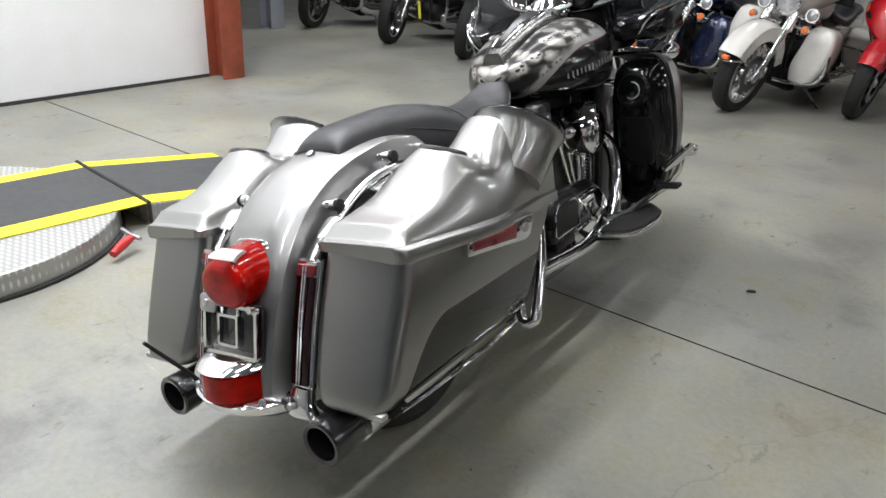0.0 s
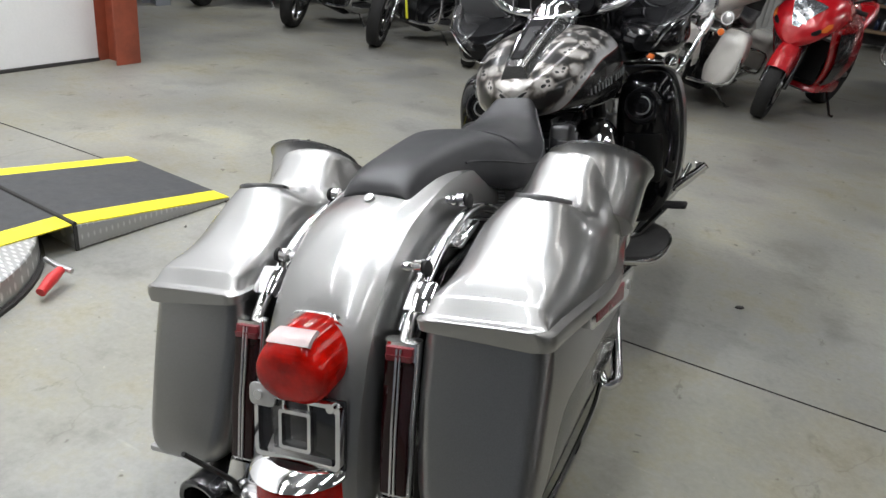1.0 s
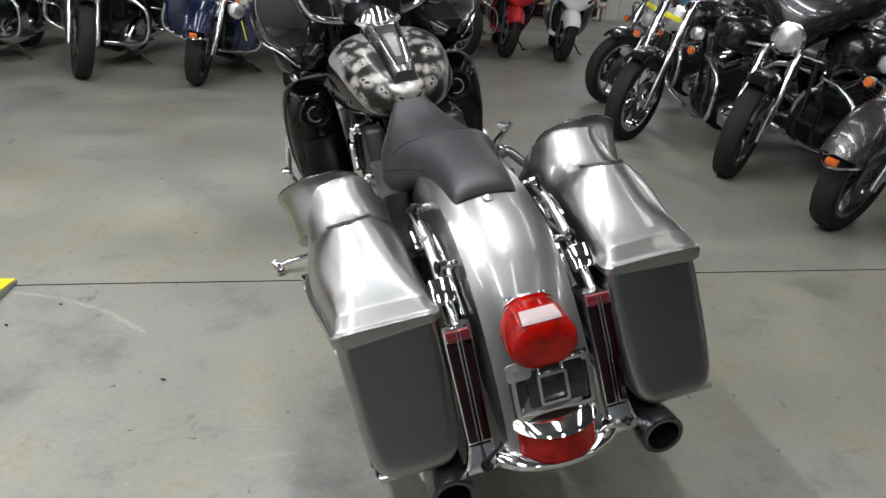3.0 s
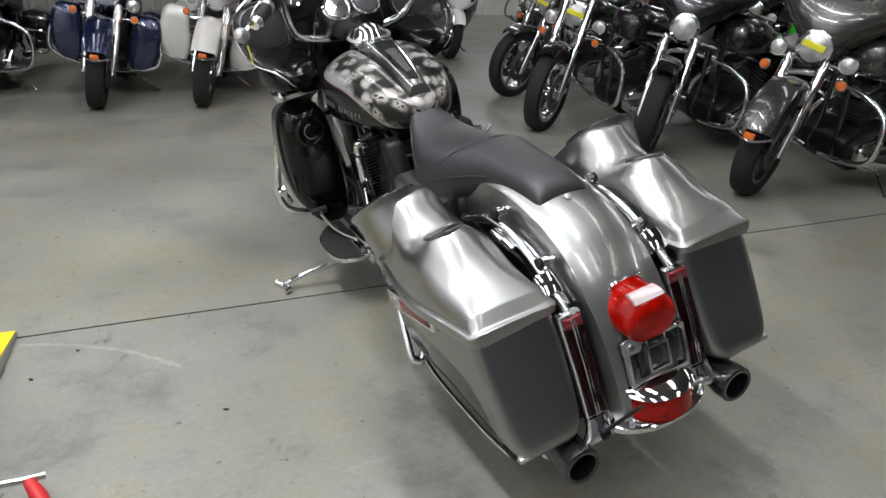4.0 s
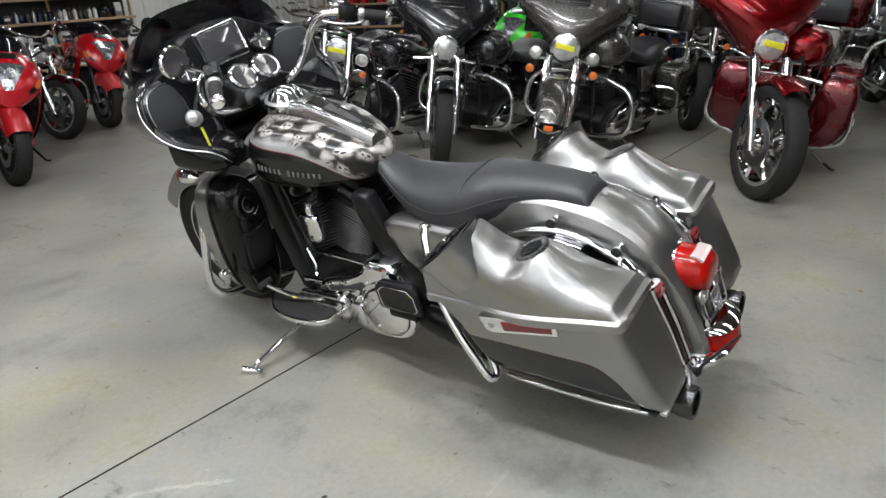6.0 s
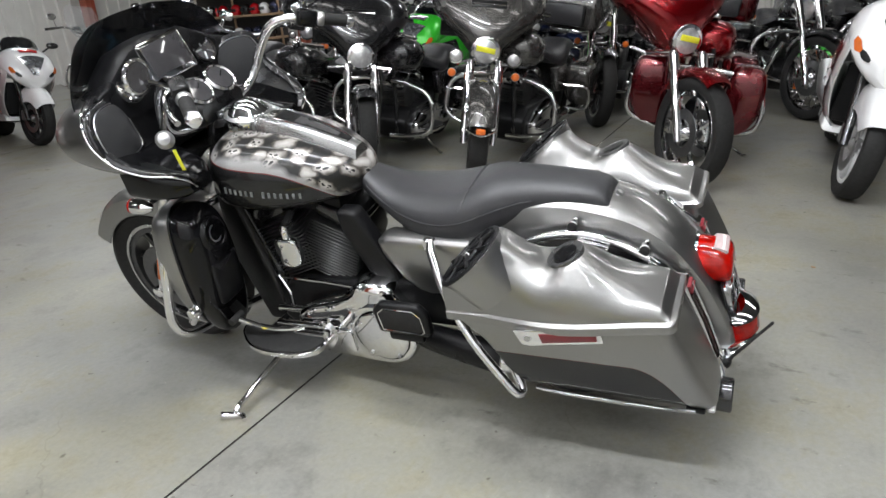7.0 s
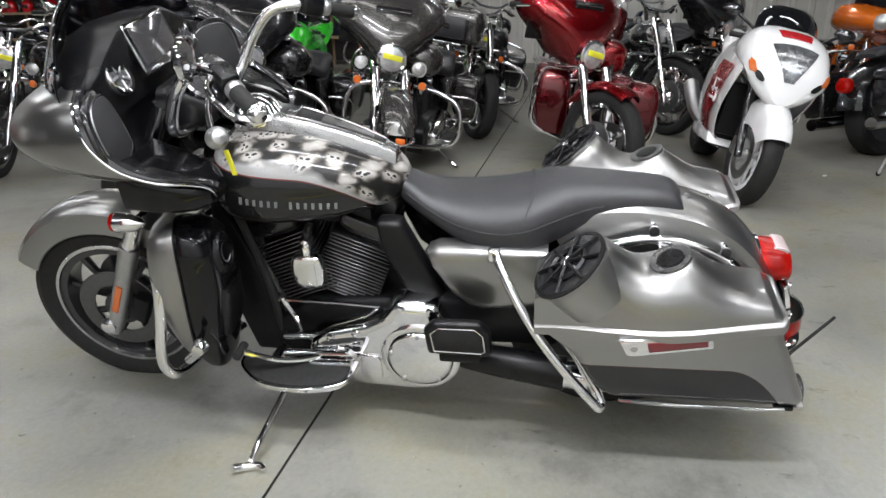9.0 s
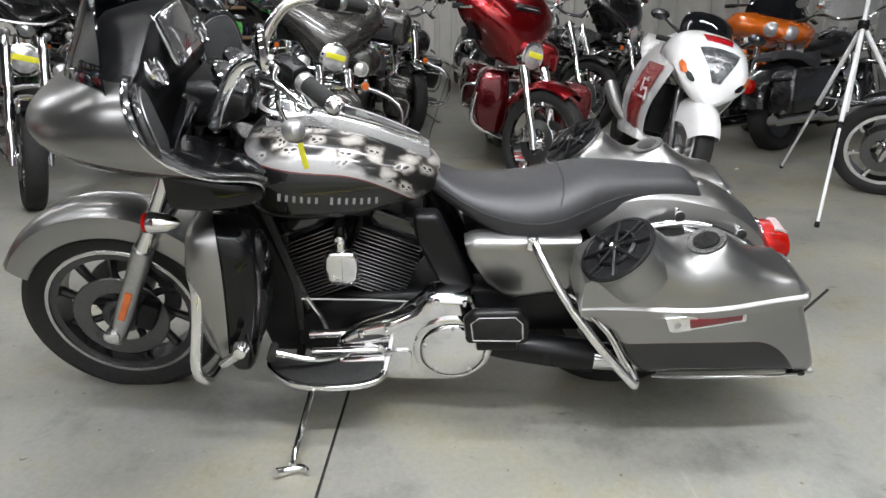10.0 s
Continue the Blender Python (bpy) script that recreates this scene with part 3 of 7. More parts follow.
def framed(w, h, b, y0, y1, r=0.01):
    o, i = rrect(-w / 2, w / 2, -h / 2, h / 2, r, 3), rrect(-w / 2 + b, w / 2 - b, -h / 2 + b, h / 2 - b, r * 0.6, 3)
    return loft([[(x, y0, z) for x, z in o], [(x, y1, z) for x, z in o], [(x, y1, z) for x, z in i], [(x, y0, z) for x, z in i], [(x, y0, z) for x, z in o]], True, False)


def moved(bm, m):
    bm.transform(m)
    return bm


# tail lamp: a boxy red lens with a clear window on a chrome base
def squircle(y, hw, top, low, r):
    mid = (top + low) / 2
    return [(x * (1 if z > mid else 1 - 0.16 * (mid - z) / (mid - low)), y, z) for x, z in rrect(-hw, hw, low, top, r, 5)]


tail = part("tail_lamp", loft([squircle(*q) for q in ((-0.165, 0.05, 0.585, 0.53, 0.02), (-0.185, 0.062, 0.602, 0.505, 0.028), (-0.2, 0.069, 0.611, 0.485, 0.032), (-0.214, 0.071, 0.61, 0.482, 0.04), (-0.22, 0.068, 0.608, 0.483, 0.04), (-0.223, 0.06, 0.60, 0.49, 0.03))]), "chrome", fender, "chrome base with a red lens")
def dome(y, hw, top, low, r):
    # narrower above its middle, with a rounded belly below
    mid = low + (top - low) * 0.45
    return [(x * (1 - 0.24 * ((z - mid) / (top - mid)) ** 2 if z > mid else 1 - 0.2 * ((mid - z) / (mid - low)) ** 2), y, z) for x, z in rrect(-hw, hw, low, top, r, 7)]


lens_rings = [dome(*q) for q in ((-0.214, 0.064, 0.6, 0.496, 0.04), (-0.222, 0.07, 0.605, 0.491, 0.05), (-0.25, 0.0725, 0.605, 0.488, 0.055), (-0.28, 0.0725, 0.602, 0.487, 0.053), (-0.297, 0.0715, 0.597, 0.488, 0.05),
                                 (-0.308, 0.0685, 0.588, 0.491, 0.044), (-0.315, 0.062, 0.576, 0.497, 0.036), (-0.3185, 0.049, 0.563, 0.506, 0.026), (-0.32, 0.024, 0.547, 0.523, 0.011))]
lens = part("lens", loft(catmull_rings(lens_rings, 2)), "red_lens", tail, "ribbed red lens")
part("window", loft([[(-w, y + 0.004, z - 0.004), (-w, y - 0.0015, z + 0.0015), (w, y - 0.0015, z + 0.0015), (w, y + 0.004, z - 0.004)] for y, z, w in ((-0.268, 0.603, 0.036), (-0.28, 0.6018, 0.0375), (-0.29, 0.5995, 0.039), (-0.298, 0.5964, 0.04), (-0.3035, 0.592, 0.0405))]), "white_lens", tail, "clear window in the sloping top")
part("lens_band", loft([dome(y, 0.0745 - d, 0.6105 - d, 0.483 + d, 0.05) for y, d in ((-0.217, 0), (-0.226, 0), (-0.226, 0.006), (-0.217, 0.006), (-0.217, 0))], True, False), "chrome", tail)

# plate holder: two chrome frames on a back plate
PT = Matrix.Translation((0.004, -0.32, 0.449)) @ Matrix.Rotation(radians(-14), 4, "X")


# the chrome's reflection of dark surroundings is put in as black
holder = part("plate_holder", moved(box((0, 0.012, 0), (0.17, 0.006, 0.115), 0.003), PT), "black", fender, "empty chrome plate bracket, dark reflections set as black")
part("dark_reflection_plate", moved(box((0.012, 0.006, 0.002), (0.125, 0.008, 0.085), 0.004), PT), "black", holder, "back plate, chrome's dark reflection set as black")
part("outer_frame", moved(framed(0.166, 0.108, 0.008, -0.004, 0.008), PT), "chrome", holder)
part("inner_frame", moved(framed(0.062, 0.066, 0.006, -0.008, 0.006, 0.005), PT), "chrome", holder)
ear = part("ear", moved(prism(rrect(-0.092, -0.04, 0.03, 0.068, 0.01, 3), -0.006, 0.0, 0.002, "y"), PT), "satin", holder)
for sx in (-1, 1):
    part("arm", moved(tube([(sx * 0.025, 0, 0.033), (sx * 0.025, -0.002, 0.05), (sx * 0.06, -0.002, 0.052), (sx * 0.075, 0, 0.04)], 0.004, 6), PT), "chrome", holder)
    part("bolt", moved(lathe([(0.008, -0.012), (0.008, 0)], (sx * 0.07, 0, 0.05), (0, 1, 0), 10), PT), "chrome", holder)

# lower lamp in its chrome tip
arc = [(0.13 * math.sin(a), -0.30 - 0.085 * math.cos(a)) for a in np.linspace(-1.25, 1.25, 13)]
UP = 0.03


def band(rows):
    return loft([[(x * k, y + d, z + UP) for k, d, z in rows] for x, y in arc])


chin = part("fender_tip", band(((1.05, 0.014, 0.262), (1.08, 0.0, 0.268), (1.06, -0.006, 0.285), (0.98, 0.004, 0.292), (0.9, 0.05, 0.292))), "chrome", fender, "chrome tip with a red lamp")
part("lower_lens", band(((0.66, -0.004, 0.288), (0.68, -0.012, 0.295), (0.665, -0.006, 0.345), (0.62, 0.02, 0.352), (0.6, 0.04, 0.29))), "red_lens", chin, "red lower lens")
part("visor", band(((0.72, 0.004, 0.35), (0.73, -0.009, 0.352), (0.71, 0.004, 0.361), (0.64, 0.03, 0.367))), "chrome", chin)
for sx in (-1, 1):
    part("tip_bolt", lathe([(0.0, 0.008), (0.006, 0.006), (0.007, 0.0)], (sx * 0.1, -0.353, 0.325), (sx * 0.5, -1, 0.1), 12), "satin", chin)


# smoked lamp strips, chrome fillers and docking hardware beside the fender
def filler(s):
    m = Matrix.Translation((s * 0.152, -0.19, 0.0))

    def slab(w0, w1, y_top, y_low, z_top, z_low, deep, bev):
        # a leaning strip, a little narrower below
        rings = []
        for z, w, y in ((z_top, w0, y_top), (z_top - 0.012, w0, y_top - 0.003), ((z_top + z_low) / 2, (w0 + w1) / 2, (y_top + y_low) / 2 - 0.004), (z_low, w1, y_low)):
            rings.append([(x, y + q, z) for x, q in rrect(-w, w, -deep, 0.0, bev, 3)])
        return moved(loft(rings), m)
    shell = part("side_lamp", slab(0.031, 0.028, -0.004, -0.085, 0.572, 0.335, 0.022, 0.008), "chrome", bike, "smoked red lamp strip in a chrome shell")
    part("lens", slab(0.0265, 0.0235, -0.0343, -0.1035, 0.545, 0.345, 0.006, 0.003), "dark_red", shell, "dark smoked red lens")
    part("bright_lens", slab(0.024, 0.0235, -0.0265, -0.0335, 0.567, 0.547, 0.008, 0.003), "reflector", shell, "red lamp segment")
    for x in (-0.0035, 0.0035):
        part("trim_bar", moved(tube([(x, -0.036, 0.566), (x, -0.08, 0.45), (x, -0.1125, 0.344)], 0.0021, 6), m), "chrome", shell)
    part("end_cap", moved(loft([[(x * k + s * o, y + q, z) for x, q in rrect(-0.03, 0.03, -0.026, 0.0, 0.01, 3)] for z, k, y, o in ((0.338, 0.95, -0.086, 0.0), (0.315, 1.02, -0.096, 0.002), (0.297, 1.15, -0.104, 0.006), (0.285, 1.35, -0.106, 0.014), (0.279, 1.5, -0.1, 0.02))]), m), "chrome", shell)
    part("end_bolt", moved(lathe([(0.0, 0.01), (0.007, 0.008), (0.008, 0.0)], (-s * 0.012, -0.128, 0.306), (0, -1, 0), 12), m), "satin", shell)
    # bag rail: two chrome bars with bushings
    rail = part("bag_rail", tube([(s * 0.145, 0.28, 0.63), (s * 0.15, 0.12, 0.69), (s * 0.15, -0.02, 0.675), (s * 0.15, -0.16, 0.60), (s * 0.15, -0.205, 0.56)], 0.011, 10, 4), "chrome", bike, "chrome bag rail")
    part("second_bar", tube([(s * 0.122, 0.25, 0.625), (s * 0.124, 0.1, 0.665), (s * 0.124, -0.05, 0.64), (s * 0.126, -0.17, 0.565)], 0.008, 10, 4), "chrome", rail)
    for y, z in ((0.085, 0.715), (-0.105, 0.655)):
        post = part("bushing", lathe([(0.005, -0.03), (0.0095, -0.028), (0.0095, -0.005), (0.006, 0.0), (0.0125, 0.004), (0.0125, 0.018), (0.006, 0.022)], (s * 0.128, y, z), (s, 0, 0.1), 14), "chrome", rail)
        part("bushing_rubber", lathe([(0.0135, 0.0), (0.0135, 0.006), (0.008, 0.008)], (s * 0.128 + s * 0.022, y, z), (s, 0, 0.1), 14), "rubber", post)
    part("latch", box((s * 0.155, -0.14, 0.615), (0.05, 0.06, 0.02), 0.006, Matrix.Rotation(radians(35), 4, "X")), "chrome", rail)
    part("latch_plate", box((s * 0.155, 0.03, 0.67), (0.045, 0.09, 0.012), 0.005, Matrix.Rotation(radians(12), 4, "X")), "chrome", rail)
    part("strut_plate", prism([(0.34, 0.62), (0.02, 0.60), (-0.2, 0.48), (-0.2, 0.34), (0.1, 0.33), (0.34, 0.45)], s * 0.118, s * 0.128, 0.002), "black", rail)


both(filler)

# seat
sv = catmull([(0.835, 0.832, 0.03, 0.80), (0.80, 0.818, 0.05, 0.765), (0.70, 0.764, 0.10, 0.705), (0.60, 0.75, 0.142, 0.662), (0.50, 0.756, 0.162, 0.642), (0.42, 0.774, 0.16, 0.648),
              (0.35, 0.796, 0.14, 0.668), (0.29, 0.801, 0.116, 0.692), (0.23, 0.80, 0.1, 0.714), (0.15, 0.796, 0.088, 0.726), (0.075, 0.79, 0.081, 0.728), (0.036, 0.78, 0.077, 0.727), (0.014, 0.766, 0.074, 0.727), (0.002, 0.748, 0.071, 0.727)], 5)
rings = []
for y, top, hw, low in sv:
    h = top - low
    ring = []
    for k in range(25):
        a = math.pi * k / 24
        ca, sa = math.cos(a), math.sin(a)
        ring.append((math.copysign(abs(ca) ** 0.62, ca) * hw, y, low + h * (abs(sa) ** 0.8 * 0.96 + 0.04)))
    ring += [(-hw * 0.94, y, low - 0.008), (hw * 0.94, y, low - 0.008)]
    rings.append(ring)
seat = part("seat", loft(rings), "leather", bike, "black leather two-up seat with piping")
y, top, hw, low = min(sv, key=lambda q: abs(q[0] - 0.405))
part("piping", tube([(math.copysign(abs(math.cos(a)) ** 0.62, math.cos(a)) * (hw + 0.001), y + 0.05 * (1 - math.sin(a)), low + (top - low) * (abs(math.sin(a)) ** 0.8 * 0.96 + 0.04) - 0.02 * (1 - math.sin(a)) + 0.001)
                     for a in np.linspace(0.12, math.pi - 0.12, 25)], 0.0035, 6), "leather", seat)
for sx in (-1, 1):
    line = [(y, top, hw, low) for y, top, hw, low in sv if 0.2 < y < 0.77]
    part("side_seam", tube([(sx * (math.cos(0.34) ** 0.62 * hw + 0.0008), y, low + (top - low) * (math.sin(0.34) ** 0.8 * 0.96 + 0.04)) for y, top, hw, low in line], 0.0024, 6), "leather", seat)
part("seat_bolt", lathe([(0.0, 0.012), (0.009, 0.01), (0.011, 0.0), (0.011, -0.01)], (0, -0.012, 0.738), (0, -0.5, 0.8), 14), "satin", bike, "chrome seat bolt")
part("seat_strap_bracket", box((0.0, -0.004, 0.733), (0.03, 0.05, 0.006), 0.002), "chrome", bike)

# fuel tank
tv = catmull([(0.765, 0.815, 0.03, 0.77), (0.785, 0.838, 0.07, 0.745), (0.84, 0.868, 0.125, 0.73), (0.92, 0.902, 0.168, 0.718), (1.0, 0.93, 0.195, 0.705), (1.1, 0.948, 0.213, 0.698),
              (1.18, 0.955, 0.217, 0.698), (1.25, 0.945, 0.198, 0.706), (1.295, 0.92, 0.155, 0.725), (1.315, 0.89, 0.105, 0.75), (1.322, 0.86, 0.05, 0.79)], 4)
rings = []
for y, top, hw, low in tv:
    ring = []
    mid = low + (top - low) * 0.42
    for k in range(36):
        a = 2 * math.pi * k / 36
        ca, sa = math.cos(a), math.sin(a)
        up = (top - mid) * abs(sa) ** 0.78 if sa > 0 else -(mid - low) * abs(sa) ** 0.6
        ring.append((math.copysign(abs(ca) ** 0.72, ca) * hw, y, mid + up))
    rings.append(ring)
tank = part("fuel_tank", loft(rings), "tank", bike, "silver and black fuel tank with painted mural")
# console
cv = [(0.795, 0.876, 0.028), (0.86, 0.906, 0.036), (0.95, 0.942, 0.044), (1.05, 0.972, 0.05), (1.13, 0.988, 0.055), (1.24, 0.985, 0.055)]
console = part("console", loft([[(-w - 0.012, y, z - 0.035), (-w, y, z - 0.004), (-w + 0.008, y, z + 0.002), (w - 0.008, y, z + 0.002), (w, y, z - 0.004), (w + 0.012, y, z - 0.035)] for y, z, w in catmull(cv, 4)]),
               "console", tank, "brushed silver console")
part("inset", loft([[(-w + 0.014, y, z - 0.002), (-w + 0.016, y, z + 0.005), (w - 0.016, y, z + 0.005), (w - 0.014, y, z - 0.002)] for y, z, w in catmull(cv[:5], 4)[2:-3]]), "plastic", console)
part("inset_plate", loft([[(-w + 0.026, y, z), (-w + 0.028, y, z + 0.008), (w - 0.028, y, z + 0.008), (w - 0.026, y, z)] for y, z, w in catmull(cv[:5], 4)[4:-6]]), "tweeter", console)
trim = [(y, z + 0.006, w - 0.015) for y, z, w in catmull(cv[:5], 4)[2:-3]]
part("console_trim", tube([(w, y, z) for y, z, w in trim] + [(-w, y, z) for y, z, w in trim[::-1]], 0.0032, 8), "chrome", console)
cap = part("fuel_cap", lathe([(0.075, -0.02), (0.074, 0.0), (0.066, 0.012), (0.06, 0.016), (0.052, 0.028), (0.034, 0.04), (0.012, 0.046), (0.0, 0.047)], (0.0, 1.19, 0.988), (0, -0.12, 1), 32), "chrome", console, "domed chrome cap")
part("cap_ring", lathe([(0.076, -0.004), (0.082, 0.0), (0.076, 0.006)], (0.0, 1.19, 0.988), (0, -0.12, 1), 32), "satin", console)


# pale marks in a row on both sides of the tank
def marks(s):
    for k in range(14):
        if k == 6:
            continue
        u = k / 13
        y = 1.195 - 0.255 * u
        z = 0.812 - 0.03 * u
        w = np.interp(y, [q[0] for q in tv], [q[2] for q in tv])
        top, low = np.interp(y, [q[0] for q in tv], [q[1] for q in tv]), np.interp(y, [q[0] for q in tv], [q[3] for q in tv])
        mid = low + (top - low) * 0.42
        sa = ((mid - z) / (mid - low)) ** (1 / 0.6) if z < mid else ((z - mid) / (top - mid)) ** (1 / 0.78)
        x = s * (w * math.sqrt(1 - sa * sa) ** 0.72 + 0.001)
        h = 0.021 if k in (0, 7) else 0.0175
        part("mark", box((x, y, z), (0.003, 0.0075, h), 0.0, Matrix.Rotation(radians(7), 4, "X")), "letters", tank, "pale painted mark")


both(marks)


# saddlebags with speaker lids
def seam(y):
    return 0.585 - 0.075 * y


def bulge(y):
    return 0.037 * math.exp(-((y - 0.07) / 0.2) ** 2)


def saddlebag(s):
    rings = []
    for z, xo, xi, yf, yr, r in ((0.60, 0.382, 0.185, 0.38, -0.202, 0.026), (0.55, 0.386, 0.18, 0.328, -0.218, 0.028), (0.48, 0.386, 0.18, 0.293, -0.25, 0.03), (0.40, 0.384, 0.185, 0.252, -0.285, 0.032),
                                 (0.36, 0.380, 0.19, 0.227, -0.303, 0.034), (0.338, 0.373, 0.197, 0.212, -0.311, 0.036), (0.322, 0.361, 0.208, 0.198, -0.312, 0.036), (0.313, 0.34, 0.228, 0.185, -0.3, 0.03)):
        ring = []
        for x, y in rrect(xi, xo, yr, yf, r, 5):
            zz = z
            if z == 0.60:
                zz = seam(y) - 0.006
            elif z == 0.55:
                zz = seam(y) - 0.05
            ring.append((s * (x + (bulge(y) * min(1, max(0, (z - 0.3) / 0.2)) if x > 0.29 else 0)), y, zz))
        rings.append(ring)
    bm = loft(catmull_rings(rings, 3))
    bag = part("saddlebag", bm, "bag", bike, "stretched hard saddlebag, silver over black")
    # lid: a lip all round, slanted sides, a flat top that swells round the small speaker
    tc, tn = Vector((s * 0.304, 0.064, 0.731)), Vector((s * 0.08, 0.39, 0.917)).normalized()
    wc, wn = Vector((s * 0.345, 0.308, 0.728)), Vector((s * 0.05, 0.63, 0.775)).normalized()
    side = (Vector((s, 0, 0)) - wn * s * wn.x).normalized()
    up = wn.cross(side) * (1 if wn.cross(side).z > 0 else -1)

    def swell(x, y, z, w):
        # ridge that climbs to the large speaker
        ridge = float(np.interp(y, (0.0, 0.06, 0.10, 0.14, 0.18, 0.205, 0.225, 0.24), (0.0, 0.675, 0.696, 0.716, 0.746, 0.77, 0.789, 0.789)))
        cap = max(0.0, 1 - (abs(x - wc.x + s * 0.012) / 0.118) ** 2.4) ** 0.6
        z = z + max(0.0, ridge - z) * cap * w
        # flare round the small speaker, wider across than along
        dx, dy = (x - tc.x) * 0.82, (y - tc.y) * 1.04
        d = math.hypot(dx, dy)
        level = tc.z - (tn.x * (x - tc.x) + tn.y * dy) / tn.z - 0.003
        k = 1.0 if d < 0.05 else math.exp(-((d - 0.05) / 0.06) ** 1.15)
        z = z + max(0.0, level - z) * k * w
        mouth = wc.z - (wn.y * (y - wc.y) + wn.x * (x - wc.x)) / wn.z - 0.012
        return min(z, mouth) if y > 0.18 else z
    stations = [(-0.217, -0.006), (-0.2165, -0.002), (-0.214, 0.0), (-0.209, 0.0005), (-0.203, 0.002), (-0.199, 0.005), (-0.189, 0.0145), (-0.181, 0.022), (-0.177, 0.0248), (-0.17, 0.0268), (-0.14, 0.033), (-0.1, 0.042), (-0.05, 0.054),
                (0.0, 0.066), (0.05, 0.077), (0.1, 0.088), (0.15, 0.098), (0.2, 0.105), (0.25, 0.112), (0.29, 0.112), (0.33, 0.088), (0.362, 0.06), (0.382, 0.028), (0.39, 0.0)]
    rings = []
    for y, h in catmull(stations, 7):
        turn_in = 0.022 * (1 - math.sqrt(max(0.0, 1 - min(1, max(0, (-0.194 - y) / 0.0225)) ** 2)))
        fade = min(1.0, max(0.12, (0.36 - y) / 0.25))
        xo, xi, zb = 0.386 + bulge(y) - turn_in, 0.178 + turn_in, seam(y)
        lip = 0.006 * fade
        ring = [(xi, zb - 0.004), (xo - 0.004, zb - 0.016), (xo + lip, zb - 0.015), (xo + lip + 0.003 * fade, zb - 0.002), (xo + lip + 0.001, zb + 0.009), (xo + lip - 0.004, zb + 0.013), (xo - 0.004, zb + 0.0155)]
        top = [(xo - 0.004, 0.0), (xo - 0.007, 0.3), (xo - 0.012, 0.6), (xo - 0.018, 0.84), (xo - 0.0255, 0.965), (xo - 0.036, 1.02), (xo - 0.05, 1.045)]
        inn = [(xi + 0.046, 1.045), (xi + 0.033, 1.02), (xi + 0.0245, 0.96), (xi + 0.018, 0.84), (xi + 0.013, 0.58), (xi + 0.009, 0.26), (xi + 0.006, 0.0)]
        x0, x1 = top[-1][0], inn[0][0]
        flat = [(x0 + (x1 - x0) * q / 16, 1.045 + 0.05 * math.sin(math.pi * q / 16)) for q in range(1, 16)]
        ring = [(s * x, y, z) for x, z in ring]
        for x, k in top + flat + inn:
            if x > 0.3:
                x += 0.032 * math.exp(-((y - 0.32) / 0.085) ** 2) * min(1.0, k) ** 1.5
            ring.append((s * x, y, swell(s * x, y, zb + 0.016 + h * k, min(1.0, k) ** 2)))
        ring.append((s * (xi - 0.002 * fade), y, zb + 0.012))
        rings.append(ring)
    # ease the heights of the swollen part
    grid = np.array(rings)
    lo_c, hi_c = 9, grid.shape[1] - 4
    ys = grid[:, 10, 1]
    ease = np.clip((ys + 0.15) / 0.08, 0, 1) * np.clip((0.245 - ys) / 0.05, 0, 1)
    for _ in range(26):
        h = grid[:, :, 2]
        mean = h.copy()
        mean[1:-1, 1:-1] = (h[:-2, 1:-1] + h[2:, 1:-1] + h[1:-1, :-2] + h[1:-1, 2:]) / 4
        mask = np.zeros_like(h)
        mask[:, lo_c:hi_c] = ease[:, None] * 0.8
        near = np.hypot((grid[:, :, 0] - tc.x) * 0.9, grid[:, :, 1] - tc.y)
        mask *= np.clip((near - 0.045) / 0.02, 0, 1)
        grid[:, :, 2] = h + (mean - h) * mask
    lid = part("lid", loft([[tuple(q) for q in r] for r in grid]), "silver", bag, "silver lid with two raised speaker pods")

    # the bell of the large speaker, sunk into the lid
    def circle(r, back, fall=0.0):
        return [tuple(wc - wn * back + Vector((0, 0, -fall)) + (side * math.cos(a) + up * math.sin(a)) * r) for a in (2 * math.pi * k / 48 for k in range(48))]
    rings = [circle(0.086, 0.12), circle(0.0915, 0.085), circle(0.094, 0.055), circle(0.0965, 0.032), circle(0.1, 0.015), circle(0.1045, 0.004), circle(0.107, 0.0), circle(0.104, -0.001), circle(0.1, 0.004)]
    hump = part("speaker_hump", loft(catmull_rings(rings, 4)), "silver", lid, "silver bell flaring to the speaker opening")

    def opening(c, nrm, r):
        part("rim", lathe([(r * 0.9, -0.008), (r * 1.0, -0.004), (r * 1.03, 0.0), (r * 1.02, 0.004), (r * 0.93, 0.006), (r * 0.88, 0.0)], c, nrm, 40, True), "plastic", lid, "black speaker rim")
    opening(wc, wn, 0.104)
    c, nrm = wc, wn
    cone = part("woofer", lathe([(0.098, 0.004), (0.09, -0.002), (0.05, 0.001), (0.045, -0.002), (0.03, 0.002), (0.018, 0.006), (0.0, 0.008)], c, nrm, 32), "black", lid, "black speaker cone with a cross grille")
    for k in range(4):
        a = math.pi * k / 4 + 0.4
        v = side * math.cos(a) + up * math.sin(a)
        part("grille_bar", tube([c - v * 0.097 + nrm * 0.006, c + nrm * 0.014, c + v * 0.097 + nrm * 0.006], 0.005, 6), "plastic", cone)
    part("grille_ring", lathe([(0.046, 0.008), (0.052, 0.014), (0.058, 0.008), (0.052, 0.004)], c, nrm, 28, True), "plastic", cone)
    part("grille_hub", lathe([(0.0, 0.02), (0.014, 0.018), (0.016, 0.008), (0.0, 0.004)], c, nrm, 16), "chrome", cone)
    c, nrm = tc, tn
